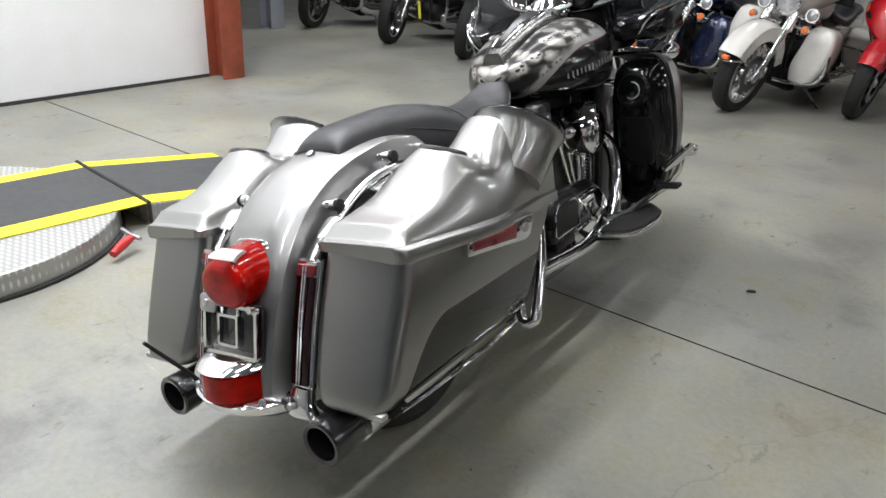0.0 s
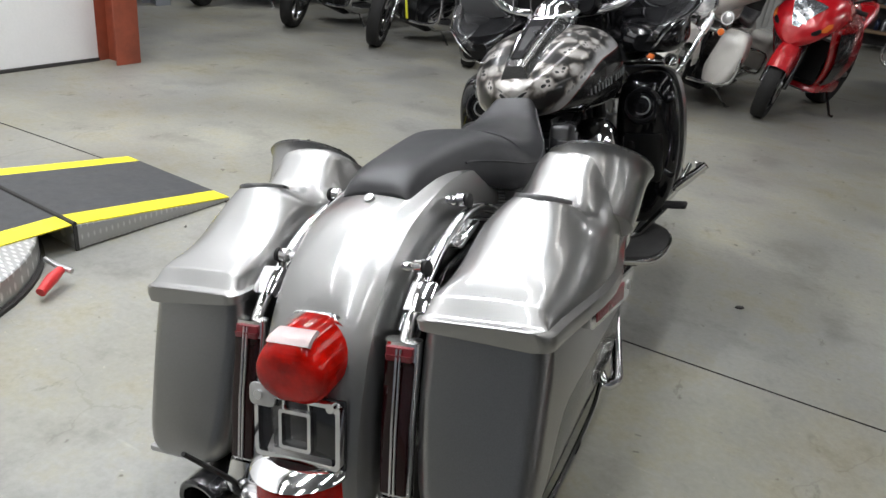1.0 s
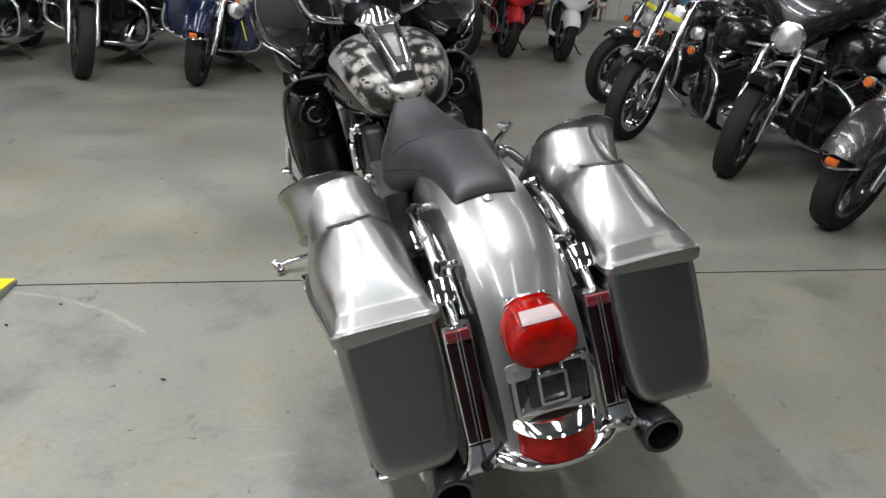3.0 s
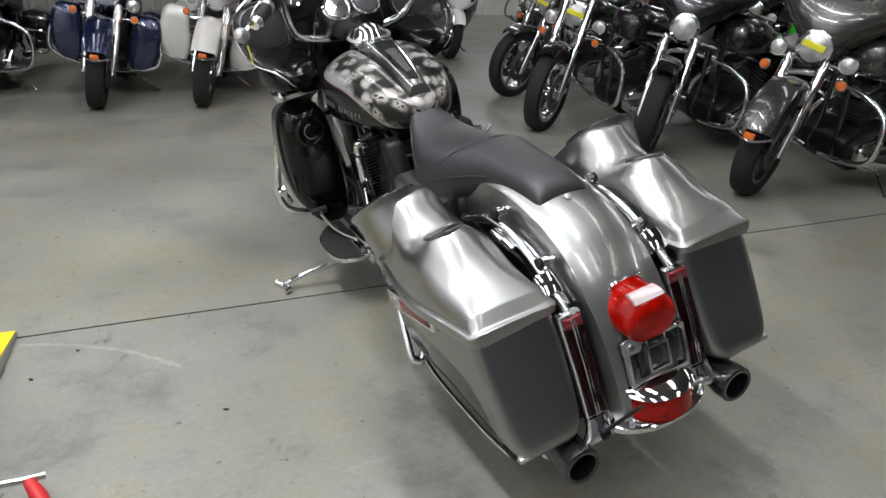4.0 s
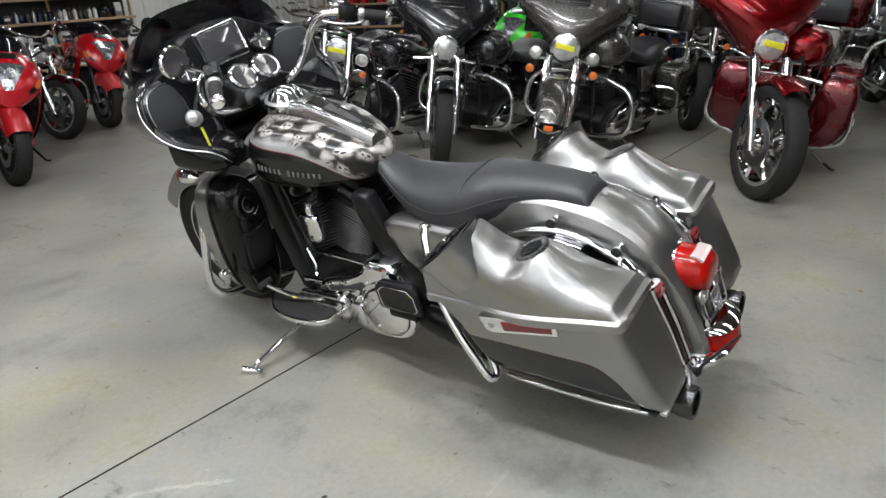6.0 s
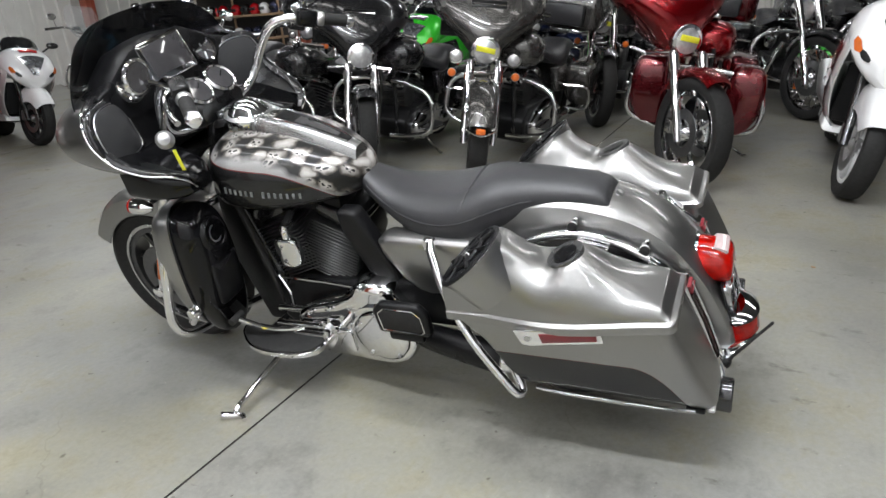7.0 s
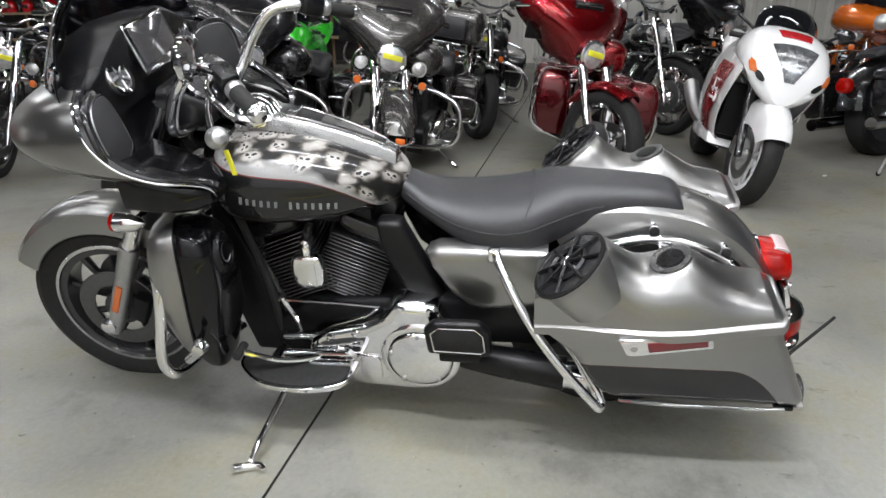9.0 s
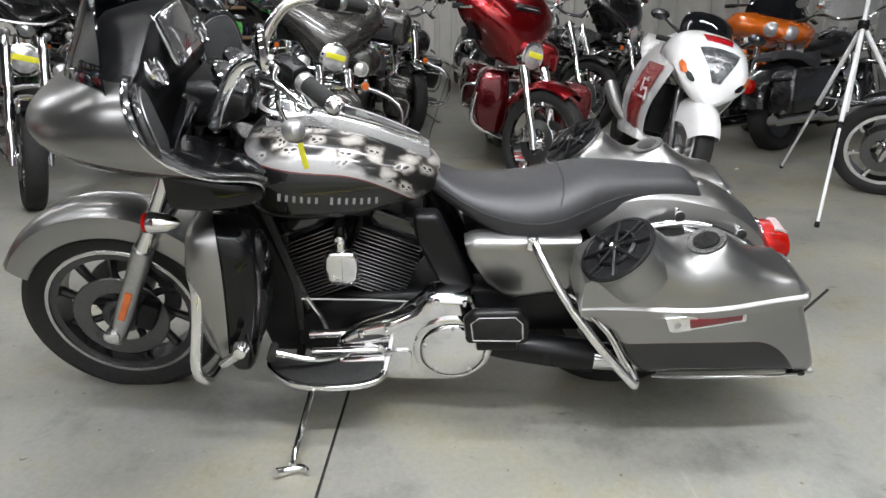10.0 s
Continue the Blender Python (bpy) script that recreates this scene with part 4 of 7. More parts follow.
    part("tweeter_ring", lathe([(0.05, -0.012), (0.0515, -0.002), (0.05, 0.0025), (0.044, 0.003), (0.034, 0.001), (0.03, -0.004)], c, nrm, 40), "tweeter", lid, "dark metal ring of the small speaker")
    part("tweeter", lathe([(0.033, 0.003), (0.028, 0.001), (0.02, -0.006), (0.012, -0.008), (0.0, -0.001)], c, nrm, 24), "plastic", lid, "small black horn tweeter")
    # reflector on the side
    R = [(0.185, 0.572), (0.165, 0.526), (0.145, 0.522), (-0.045, 0.544), (-0.04, 0.576), (-0.03, 0.58)]
    x = s * (0.386 + 0.031)
    m = about((s * 0.40, 0.07, 0.55), "Z", -s * 6)
    frame_bm = moved(prism(R, x - s * 0.012, x + s * 0.010, 0.004), m)
    refl = part("reflector", frame_bm, "chrome", bag, "chrome side trim with a red reflector")
    part("red_strip", moved(prism([(0.118, 0.566), (0.11, 0.536), (-0.03, 0.552), (-0.028, 0.571)], x, x + s * 0.0125, 0.002), m), "reflector", refl)
    part("badge", moved(lathe([(0.009, 0.0), (0.009, 0.0115), (0.0, 0.0125)], (x, 0.148, 0.548), (s, 0, 0), 14), m), "satin", refl)
    # thin chrome strip added for the highlight along the muffler's top
    part("muffler_glint_strip", tube([(s * 0.376, 0.16, 0.317), (s * 0.384, 0.05, 0.318), (s * 0.382, -0.15, 0.318), (s * 0.374, -0.262, 0.318)], 0.0055, 8, 3), "chrome", bag, "added bright strip standing for the muffler's highlight")
    part("bottom_cap", box((s * 0.345, -0.262, 0.318), (0.058, 0.05, 0.016), 0.006), "plastic", bag)
    part("corner_plate", box((s * 0.345, -0.3, 0.3235), (0.05, 0.02, 0.014), 0.005), "satin", bag, "small bright corner plate")
    # guard bar in front of the bag
    loop = [(s * 0.205, 0.50, 0.662), (s * 0.235, 0.485, 0.635), (s * 0.305, 0.425, 0.55), (s * 0.36, 0.338, 0.44), (s * 0.395, 0.228, 0.318), (s * 0.39, 0.208, 0.296), (s * 0.37, 0.205, 0.298), (s * 0.345, 0.235, 0.35), (s * 0.325, 0.275, 0.42), (s * 0.29, 0.32, 0.46), (s * 0.2, 0.38, 0.47)]
    guard = part("bag_guard", tube(loop, 0.0135, 12, 5), "chrome", bike, "bent chrome saddlebag guard bar")
    part("clamp", box((s * 0.20, 0.505, 0.655), (0.03, 0.035, 0.04), 0.008), "chrome", guard)
    # muffler
    mx = s * 0.245
    muf = part("muffler", tube([(s * 0.2, 0.56, 0.30), (s * 0.225, 0.46, 0.285), (mx, 0.34, 0.28), (mx, 0.0, 0.27), (mx, -0.255, 0.262)], [0.028, 0.03, 0.04, 0.044, 0.042], 20, 4), "chrome", bike, "chrome muffler with a black tip")
    part("tip", lathe([(0.036, -0.12), (0.045, -0.118), (0.045, -0.05), (0.048, -0.04), (0.048, -0.004), (0.044, 0.0), (0.036, -0.002), (0.034, -0.09)], (mx - s * 0.012, -0.345, 0.258), (0, -1, -0.03), 28, True), "black", muf)
    part("baffle", lathe([(0.037, 0.0), (0.03, -0.004), (0.0, -0.006)], (mx - s * 0.012, -0.30, 0.259), (0, -1, -0.03), 20), "engine", muf)
    part("heat_shield", tube([(s * 0.16, 0.66, 0.27), (s * 0.2, 0.56, 0.285), (s * 0.225, 0.44, 0.286), (s * 0.245, 0.30, 0.28)], [0.036, 0.044, 0.048, 0.05], 16, 4), "plastic", muf, "black exhaust collector")


both(saddlebag)

# aerial at the back of one bag
rod = part("aerial", tube([(-0.15, -0.322, 0.30), (-0.149, -0.335, 0.325), (-0.135, -0.428, 0.447)], [0.006, 0.005, 0.004], 8), "rubber", bike, "short black rubber aerial")
part("aerial_base", lathe([(0.014, -0.02), (0.014, 0.01), (0.008, 0.02)], (-0.15, -0.315, 0.292), (0.02, -0.5, 0.6), 14), "plastic", rod)


# side covers
def covers(s):
    rings = []
    for x, g in ((0.12, 0.0), (0.185, 0.0), (0.194, 0.004), (0.199, 0.012), (0.202, 0.03)):
        outline = [(0.36 + g, 0.655 - g), (0.66 - g, 0.655 - g), (0.695 - g * 1.2, 0.64 - g), (0.685 - g * 1.2, 0.60), (0.63 - g * 1.2, 0.51), (0.585 - g, 0.462 + g), (0.55 - g, 0.45 + g), (0.36 + g, 0.47 + g)]
        rings.append([(s * (x - 0.012 * abs(z - 0.56) / 0.1 * (x > 0.18)), y, z) for y, z in outline])
    part("side_cover", loft(rings), "silver", bike, "silver side cover below the seat")
    part("frame_cover", prism([(0.842, 0.722), (0.77, 0.722), (0.655, 0.47), (0.60, 0.42), (0.65, 0.40), (0.775, 0.50), (0.835, 0.645)], s * 0.10, s * 0.165, 0.016, seg=3), "plastic", bike, "black plastic frame cover")
    part("battery_box", box((s * 0.13, 0.5, 0.40), (0.1, 0.36, 0.16), 0.02), "engine", bike)


both(covers)

# engine: crankcase, two finned cylinders, primary cover
case = part("crankcase", prism([(0.72, 0.18), (1.16, 0.17), (1.22, 0.24), (1.2, 0.36), (1.1, 0.42), (0.74, 0.44), (0.64, 0.4), (0.62, 0.26)], -0.14, 0.16, 0.025, seg=3), "engine", bike, "black engine crankcase")
crank = Vector((0, 1.035, 0.30))
for name, tilt in (("front_cylinder", 22.5), ("rear_cylinder", -22.5)):
    d = Vector((0, math.sin(radians(tilt)), math.cos(radians(tilt))))
    turn = Matrix.Rotation(radians(-tilt), 4, "X")
    cyl = part(name, box(crank + d * 0.26, (0.15, 0.135, 0.28), 0.02, turn), "engine", bike, "black finned cylinder")
    first = None
    for k in range(17):
        place = crank + d * (0.14 + k * 0.0126)
        m = Matrix.Translation(place) @ turn
        grow = 1.0 if k < 13 else 0.95
        if first is None:
            first = part("fin", box((0, 0, 0), (0.225, 0.205, 0.0042), 0.0015, seg=1), "fin", cyl)
            first.matrix_basis = m
        else:
            like(first, m @ Matrix.Diagonal((grow, grow, 1, 1)))
    part("rocker_box", box(crank + d * 0.385, (0.2, 0.17, 0.055), 0.018, turn), "black", cyl)
    part("exhaust_port", lathe([(0.03, 0), (0.03, 0.06)], crank + d * 0.33 + Vector((0.09, 0, 0)), (1, 0.2, -0.1), 14), "chrome", cyl)
horn_cover = part("horn_cover", prism([(-0.036, 0.055), (0.036, 0.055), (0.047, 0.035), (0.05, 0.0), (0.042, -0.045), (0.022, -0.06), (-0.022, -0.06), (-0.042, -0.045), (-0.05, 0.0), (-0.047, 0.035)], -0.036, 0.0, 0.012, seg=3), "chrome", bike, "chrome horn cover")
horn_cover.matrix_basis = Matrix.Translation((-0.165, 1.05, 0.568))
part("horn_cap", lathe([(0.0, 0.018), (0.013, 0.014), (0.02, 0.0), (0.02, -0.03)], (-0.005, 0.0, 0.085), (-1, 0, 0.1), 20), "chrome", horn_cover)
part("horn_stem", tube([(-0.012, 0.0, 0.05), (-0.006, 0.0, 0.085), (0.05, 0.0, 0.11)], 0.016, 12, 3), "chrome", horn_cover)
prim = part("primary_cover", prism([(0.585, 0.30), (0.61, 0.39), (0.66, 0.44), (0.665, 0.485), (0.80, 0.495), (0.83, 0.44), (0.90, 0.405), (1.02, 0.375), (1.075, 0.335), (1.085, 0.27), (1.06, 0.2), (0.98, 0.165), (0.74, 0.155), (0.65, 0.19)], -0.235, -0.13, 0.03, seg=4), "chrome", bike, "polished chrome primary cover")
part("derby_ring", lathe([(0.118, -0.02), (0.12, 0.006), (0.112, 0.012), (0.102, 0.012), (0.1, -0.02)], (-0.235, 0.727, 0.305), (-1, 0, 0), 40, True), "chrome", prim)
derby = part("derby_cover", lathe([(0.098, -0.02), (0.098, 0.012), (0.094, 0.018), (0.086, 0.021), (0.0, 0.024)], (-0.235, 0.727, 0.305), (-1, 0, 0), 40), "chrome", prim, "round chrome derby cover")
for k in range(5):
    a = 2 * math.pi * k / 5 + 0.3
    part("screw", lathe([(0.0, 0.026), (0.006, 0.025), (0.007, 0.019)], (-0.235, 0.727 + 0.089 * math.cos(a), 0.305 + 0.089 * math.sin(a)), (-1, 0, 0), 8), "satin", derby)
for y, z in ((0.69, 0.475), (0.775, 0.48), (0.92, 0.385), (1.0, 0.362), (1.055, 0.30)):
    part("cover_screw", lathe([(0.0, 0.012), (0.01, 0.01), (0.011, 0.0)], (-0.235, y, z), (-1, 0, 0), 10), "chrome", prim)
part("inspection_cover", prism(rrect(0.85, 0.915, 0.20, 0.30, 0.02, 4), -0.245, -0.23, 0.006), "chrome", prim)
part("stator_cover", lathe([(0.06, -0.01), (0.06, 0.008), (0.05, 0.014), (0.0, 0.016)], (-0.237, 0.985, 0.26), (-1, 0, 0), 30), "chrome", prim)
part("shift_rod", tube([(-0.145, 1.19, 0.425), (-0.15, 0.98, 0.425), (-0.155, 0.835, 0.42)], 0.006, 8), "chrome", bike, "thin chrome shift linkage")
part("shift_arm", tube([(-0.145, 1.17, 0.43), (-0.16, 1.13, 0.37), (-0.2, 1.10, 0.33)], 0.008, 8), "chrome", bike)
lever = part("shift_lever", tube([(-0.33, 1.245, 0.37), (-0.31, 1.15, 0.325), (-0.28, 1.08, 0.305), (-0.25, 1.03, 0.30)], 0.009, 8, 3), "chrome", bike, "chrome heel-toe shift lever")
part("lever_peg", tube([(-0.30, 1.245, 0.37), (-0.36, 1.245, 0.372)], 0.013, 10), "rubber", lever)
for a, b in (((-0.20, 1.16, 0.33), (-0.21, 0.94, 0.35)), ((-0.24, 1.15, 0.295), (-0.25, 0.95, 0.31)), ((-0.27, 1.06, 0.285), (-0.28, 0.93, 0.30))):
    part("linkage_bar", tube([a, b], 0.014, 10), "chrome", bike)
part("air_cleaner", lathe([(0.0, 0.075), (0.06, 0.07), (0.085, 0.05), (0.09, 0.0), (0.08, -0.03)], (0.15, 1.04, 0.60), (1, 0, 0.1), 28), "chrome", bike, "round chrome air cleaner")
part("cam_cover", prism([(0.88, 0.2), (1.14, 0.2), (1.17, 0.3), (1.08, 0.4), (0.92, 0.4), (0.86, 0.3)], 0.15, 0.2, 0.015), "chrome", bike, "chrome cam cover")
for y0, z0, y1, z1 in ((1.0, 0.4, 0.94, 0.6), (1.03, 0.4, 1.0, 0.6), (1.06, 0.4, 1.09, 0.6), (1.09, 0.4, 1.15, 0.6)):
    part("pushrod_tube", tube([(0.13, y0, z0), (0.12, y1, z1)], 0.011, 10), "chrome", bike)
part("exhaust_header", tube([(0.12, 1.2, 0.58), (0.18, 1.25, 0.48), (0.2, 1.18, 0.3), (0.2, 0.95, 0.235), (0.2, 0.6, 0.26)], 0.024, 14, 5), "chrome", bike, "chrome exhaust header")
part("downtube", tube([(-0.06, 1.31, 0.72), (-0.07, 1.24, 0.45), (-0.09, 1.18, 0.2), (-0.10, 0.9, 0.15), (-0.10, 0.5, 0.2)], 0.017, 10, 4), "black", bike, "black frame tube")
part("downtube", tube([(0.06, 1.31, 0.72), (0.07, 1.24, 0.45), (0.09, 1.18, 0.2), (0.10, 0.9, 0.15), (0.10, 0.5, 0.2)], 0.017, 10, 4), "black", bike, "black frame tube")
part("oil_cooler", box((0, 1.235, 0.42), (0.2, 0.05, 0.42), 0.012), "engine", bike, "black oil cooler and voltage regulator")
part("coil_cover", box((0, 1.05, 0.695), (0.16, 0.36, 0.05), 0.014), "engine", bike, "black cover under the fuel tank")
part("intake", box((0, 0.86, 0.60), (0.18, 0.1, 0.16), 0.02), "engine", bike, "black intake housing")
part("steering_head", lathe([(0.045, -0.12), (0.05, 0.0), (0.045, 0.12)], (0, 1.36, 0.80), (0, -0.45, 1), 20), "black", bike)


# floorboards, folded passenger boards
def boards(s):
    # half-moon board
    pts = [(0.915, -0.0), (0.93, 0.085), (0.99, 0.125), (1.10, 0.135), (1.20, 0.115), (1.275, 0.05), (1.285, 0.0)]
    edge = [(s * (0.25 + b), a) for a, b in catmull(pts, 3)]
    board = part("floorboard", prism(edge, 0.268, 0.286, 0.004, "z"), "chrome", bike, "chrome-edged rubber footboard")
    inner = [(s * 0.258 + (x - s * 0.25) * 0.88, 1.1 + (y - 1.1) * 0.93) for x, y in edge]
    part("pad", prism(inner, 0.284, 0.293, 0.003, "z"), "rubber", board)
    part("hanger", tube([(s * 0.15, 1.2, 0.24), (s * 0.3, 1.2, 0.258)], 0.014, 8), "engine", board)
    part("hanger", tube([(s * 0.15, 0.98, 0.24), (s * 0.3, 0.98, 0.258)], 0.014, 8), "engine", board)
    poly = [(0.69, 0.375), (0.70, 0.46), (0.67, 0.488), (0.54, 0.490), (0.512, 0.46), (0.505, 0.385), (0.52, 0.372)]
    peg = part("passenger_board", prism(poly, s * 0.27, s * 0.305, 0.012, seg=3), "plastic", bike, "folded black passenger footboard")
    inn = [(0.6 + (a - 0.6) * 0.78, 0.435 + (b - 0.435) * 0.72) for a, b in poly]
    part("trim_line", tube([(s * 0.306, a, b) for a, b in inn + inn[:1]], 0.0026, 6), "chrome", peg)
    part("pad", prism([(0.6 + (a - 0.6) * 0.74, 0.435 + (b - 0.435) * 0.66) for a, b in poly], s * 0.3, s * 0.308, 0.003), "rubber", peg)
    part("hinge", box((s * 0.28, 0.6, 0.36), (0.04, 0.12, 0.03), 0.008), "engine", peg)
    part("hinge_arm", tube([(s * 0.12, 0.6, 0.34), (s * 0.27, 0.6, 0.355)], 0.02, 10), "engine", peg)


both(boards)
pedal = part("brake_pedal", box((0.37, 1.27, 0.355), (0.075, 0.05, 0.016), 0.006), "rubber", bike, "brake pedal with a rubber pad")
part("pedal_arm", tube([(0.34, 1.27, 0.345), (0.28, 1.12, 0.30), (0.22, 1.05, 0.29)], 0.01, 8), "chrome", pedal)

# side stand: foot flat on the floor
foot_w = Vector((-0.40 - BIKE_X, 1.175, 0.014))
foot = Matrix.Rotation(radians(LEAN_DEG), 4, "Y") @ foot_w
hip = Vector((-0.20, 1.15, 0.19))
stand = part("side_stand", tube([hip, hip.lerp(foot, 0.35) + Vector((0, 0, 0.004)), foot + Vector((0.02, 0, 0.02)), foot], [0.013, 0.012, 0.010, 0.009], 10, 3), "chrome", bike, "chrome side stand")
part("stand_foot", tube([foot + Vector((-0.03, 0.045, 0.012)), foot + Vector((-0.012, 0.02, 0.0)), foot + Vector((0.0, -0.02, -0.002)), foot + Vector((-0.02, -0.045, 0.004))], [0.014, 0.013, 0.012, 0.008], 10, 3), "chrome", stand)
part("stand_pivot", lathe([(0.024, -0.03), (0.024, 0.03)], hip, (1, 0, 0), 14), "engine", stand)

# front wheel, fork, fender
fw = part("front_wheel", tyre_mesh(FA, 0.32, 0.13, 0.24, seg=56), "rubber", bike, "black front tyre on a dark cast wheel")
part("rim", ring_mesh(FA, 0.205, 0.232, 0.085, seg=56), "rim", fw, "dark cast rim")
for s in (-1, 1):
    part("rim_lip", ring_mesh(FA, 0.229, 0.244, 0.008, seg=56, off=s * 0.046), "machined", fw, "bright machined lip")
    part("brake_disc", ring_mesh(FA, 0.095, 0.15, 0.006, seg=40, off=s * 0.062), "fin", fw, "steel brake disc")
    part("disc_carrier", ring_mesh(FA, 0.04, 0.062, 0.012, seg=28, off=s * 0.06), "rim", fw)
part("hub", lathe([(0.025, -0.08), (0.045, -0.06), (0.04, 0.0), (0.045, 0.06), (0.025, 0.08)], FA, (1, 0, 0), 24), "rim", fw)
blade = part("spoke", tube([(0, 0, 0.035), (0, 0.018, 0.12), (0, 0.006, 0.215)], [0.018, 0.013, 0.016], 8, 3), "rim", fw)
blade.matrix_basis = Matrix.Translation(FA)
for k in range(1, 10):
    like(blade, Matrix.Translation(FA) @ Matrix.Rotation(2 * math.pi * k / 10, 4, "X"))


def fork(s):
    x = FA.x + s * 0.126
    lower = part("fork_leg", tube([(x, 1.775, 0.275), (x, 1.735, 0.36), (x, 1.62, 0.61)], [0.024, 0.029, 0.031], 16), "satin", bike, "brushed aluminium fork leg")
    part("upper_tube", tube([(x, 1.625, 0.60), (s * 0.115, 1.41, 1.05)], 0.0245, 14), "chrome", lower)
    part("axle_cap", lathe([(0.024, 0.0), (0.024, 0.03), (0.016, 0.036), (0.0, 0.037)], (x + s * 0.005, 1.772, 0.31), (s, 0, 0), 16), "chrome", lower)
    part("reflector", box((x + s * 0.031, 1.705, 0.425), (0.008, 0.022, 0.11), 0.003, Matrix.Rotation(radians(25.5), 4, "X")), "amber", lower, "orange reflector strip")
    part("brake_caliper", box((x - s * 0.02, 1.665, 0.36), (0.05, 0.06, 0.1), 0.014, Matrix.Rotation(radians(25), 4, "X")), "engine", lower)
    sig = part("turn_signal", lathe([(0.0, 0.078), (0.012, 0.068), (0.024, 0.042), (0.029, 0.0), (0.027, -0.006)], (s * 0.315, 1.505, 0.793), (0, -1, -0.02), 20), "chrome", bike, "bullet-shaped chrome turn signal")
    part("signal_lens", lathe([(0.027, 0.0), (0.026, 0.01), (0.0, 0.016)], (s * 0.315, 1.511, 0.793), (0, 1, 0), 20), "red_lens", sig)
    part("signal_stem", tube([(s * 0.29, 1.47, 0.79), (s * 0.11, 1.45, 0.80)], 0.009, 8), "chrome", sig)


both(fork)
rings = []
for a in np.linspace(radians(150), radians(20), 30):
    rr = 0.385
    cy, cz = FA.y - 0.02 + math.cos(a) * (-rr), FA.z + 0.01 + math.sin(a) * rr
    ny, nz = -math.cos(a), math.sin(a)
    w = 0.088
    sec = [(-1.0, -0.085), (-1.0, -0.05), (-0.93, -0.02), (-0.7, -0.004), (-0.3, 0.004), (0.3, 0.004), (0.7, -0.004), (0.93, -0.02), (1.0, -0.05), (1.0, -0.085)]
    rings.append([(FA.x + u * w, cy + v * ny, cz + v * nz) for u, v in sec] + [(FA.x + u * (w - 0.004), cy + (v - 0.004) * ny, cz + (v - 0.004) * nz) for u, v in sec[::-1]])
part("front_fender", loft(rings), "silver", bike, "silver wrap-round front fender")


# lower fairings with speakers, engine guard
def lower(s):
    dx = -0.02 if s > 0 else 0.0

    def bulb(z, x0, x1, y0, y1, p=0.62):
        # rounded section, fullest towards the rider
        out = []
        for k in range(32):
            a = 2 * math.pi * k / 32
            ca, sa = math.cos(a), math.sin(a)
            out.append((s * ((x0 + x1) / 2 + math.copysign(abs(ca) ** p, ca) * (x1 - x0) / 2 + dx), (y0 + y1) / 2 + math.copysign(abs(sa) ** (0.8 if sa < 0 else 0.5), sa) * (y1 - y0) / 2, z))
        return out
    rings = [bulb(*q) for q in ((0.79, 0.27, 0.325, 1.325, 1.365), (0.78, 0.235, 0.352, 1.285, 1.38), (0.755, 0.21, 0.372, 1.252, 1.39), (0.70, 0.197, 0.388, 1.236, 1.395), (0.62, 0.19, 0.395, 1.236, 1.397), (0.53, 0.185, 0.394, 1.248, 1.395),
                                (0.44, 0.182, 0.382, 1.268, 1.388), (0.36, 0.18, 0.358, 1.29, 1.378), (0.30, 0.19, 0.325, 1.31, 1.366), (0.27, 0.21, 0.285, 1.325, 1.352))]
    low = part("lower_fairing", loft(catmull_rings(rings, 4)), "deep_black", bike, "gloss black lower fairing with a speaker")
    skin = []
    for z, x1, y0, y1 in ((0.80, 0.325, 1.345, 1.385), (0.79, 0.352, 1.335, 1.402), (0.765, 0.378, 1.327, 1.416), (0.70, 0.397, 1.322, 1.424), (0.62, 0.404, 1.325, 1.426), (0.53, 0.403, 1.333, 1.422), (0.45, 0.392, 1.344, 1.414), (0.385, 0.372, 1.356, 1.404), (0.35, 0.35, 1.368, 1.396)):
        x1 += dx
        skin.append([(s * x1, y0, z), (s * (x1 + 0.005), y0 + 0.35 * (y1 - y0), z), (s * (x1 + 0.001), y1 - 0.03, z), (s * (x1 - 0.016), y1 - 0.01, z), (s * (x1 - 0.05), y1 + 0.003, z), (s * (x1 - 0.16), y1 + 0.004, z), (s * (x1 - 0.16), y1 - 0.02, z), (s * (x1 - 0.04), y1 - 0.03, z), (s * (x1 - 0.014), y0 + 0.003, z)])
    part("outer_skin", loft(catmull_rings(skin, 4)), "silver", low, "silver outer panel")
    # round horn in the upper half, a storage lid and a vent lever below
    face = Matrix.Translation((s * (0.285 + dx), 1.242, 0.69)) @ Matrix.Rotation(radians(-7), 4, "X") @ Matrix.Rotation(radians(-s * 8), 4, "Z")
    part("speaker_ring", moved(lathe([(0.062, -0.02), (0.06, 0.0), (0.053, 0.009), (0.046, 0.008), (0.036, -0.004), (0.03, -0.008)], (0, 0.0, 0.0), (0, -1, 0), 36), face), "plastic", low)
    part("speaker_dome", moved(lathe([(0.037, -0.002), (0.024, 0.001), (0.0, 0.004)], (0, 0.0, 0.0), (0, -1, 0), 24), face), "engine", low)
    part("horn_glint_ring", moved(lathe([(0.028, 0.003), (0.03, 0.006), (0.026, 0.007), (0.024, 0.003)], (0, 0.0, 0.0), (0, -1, 0), 24, True), face), "satin", low)
    part("storage_lid", loft(catmull_rings([bulb(*q) for q in ((0.60, 0.235, 0.34, 1.23, 1.27), (0.59, 0.225, 0.352, 1.229, 1.27), (0.5, 0.222, 0.35, 1.244, 1.27), (0.44, 0.225, 0.342, 1.258, 1.28), (0.43, 0.235, 0.33, 1.262, 1.28))], 2)), "plastic", low)
    gx = 0.075 if s > 0 else 0.0
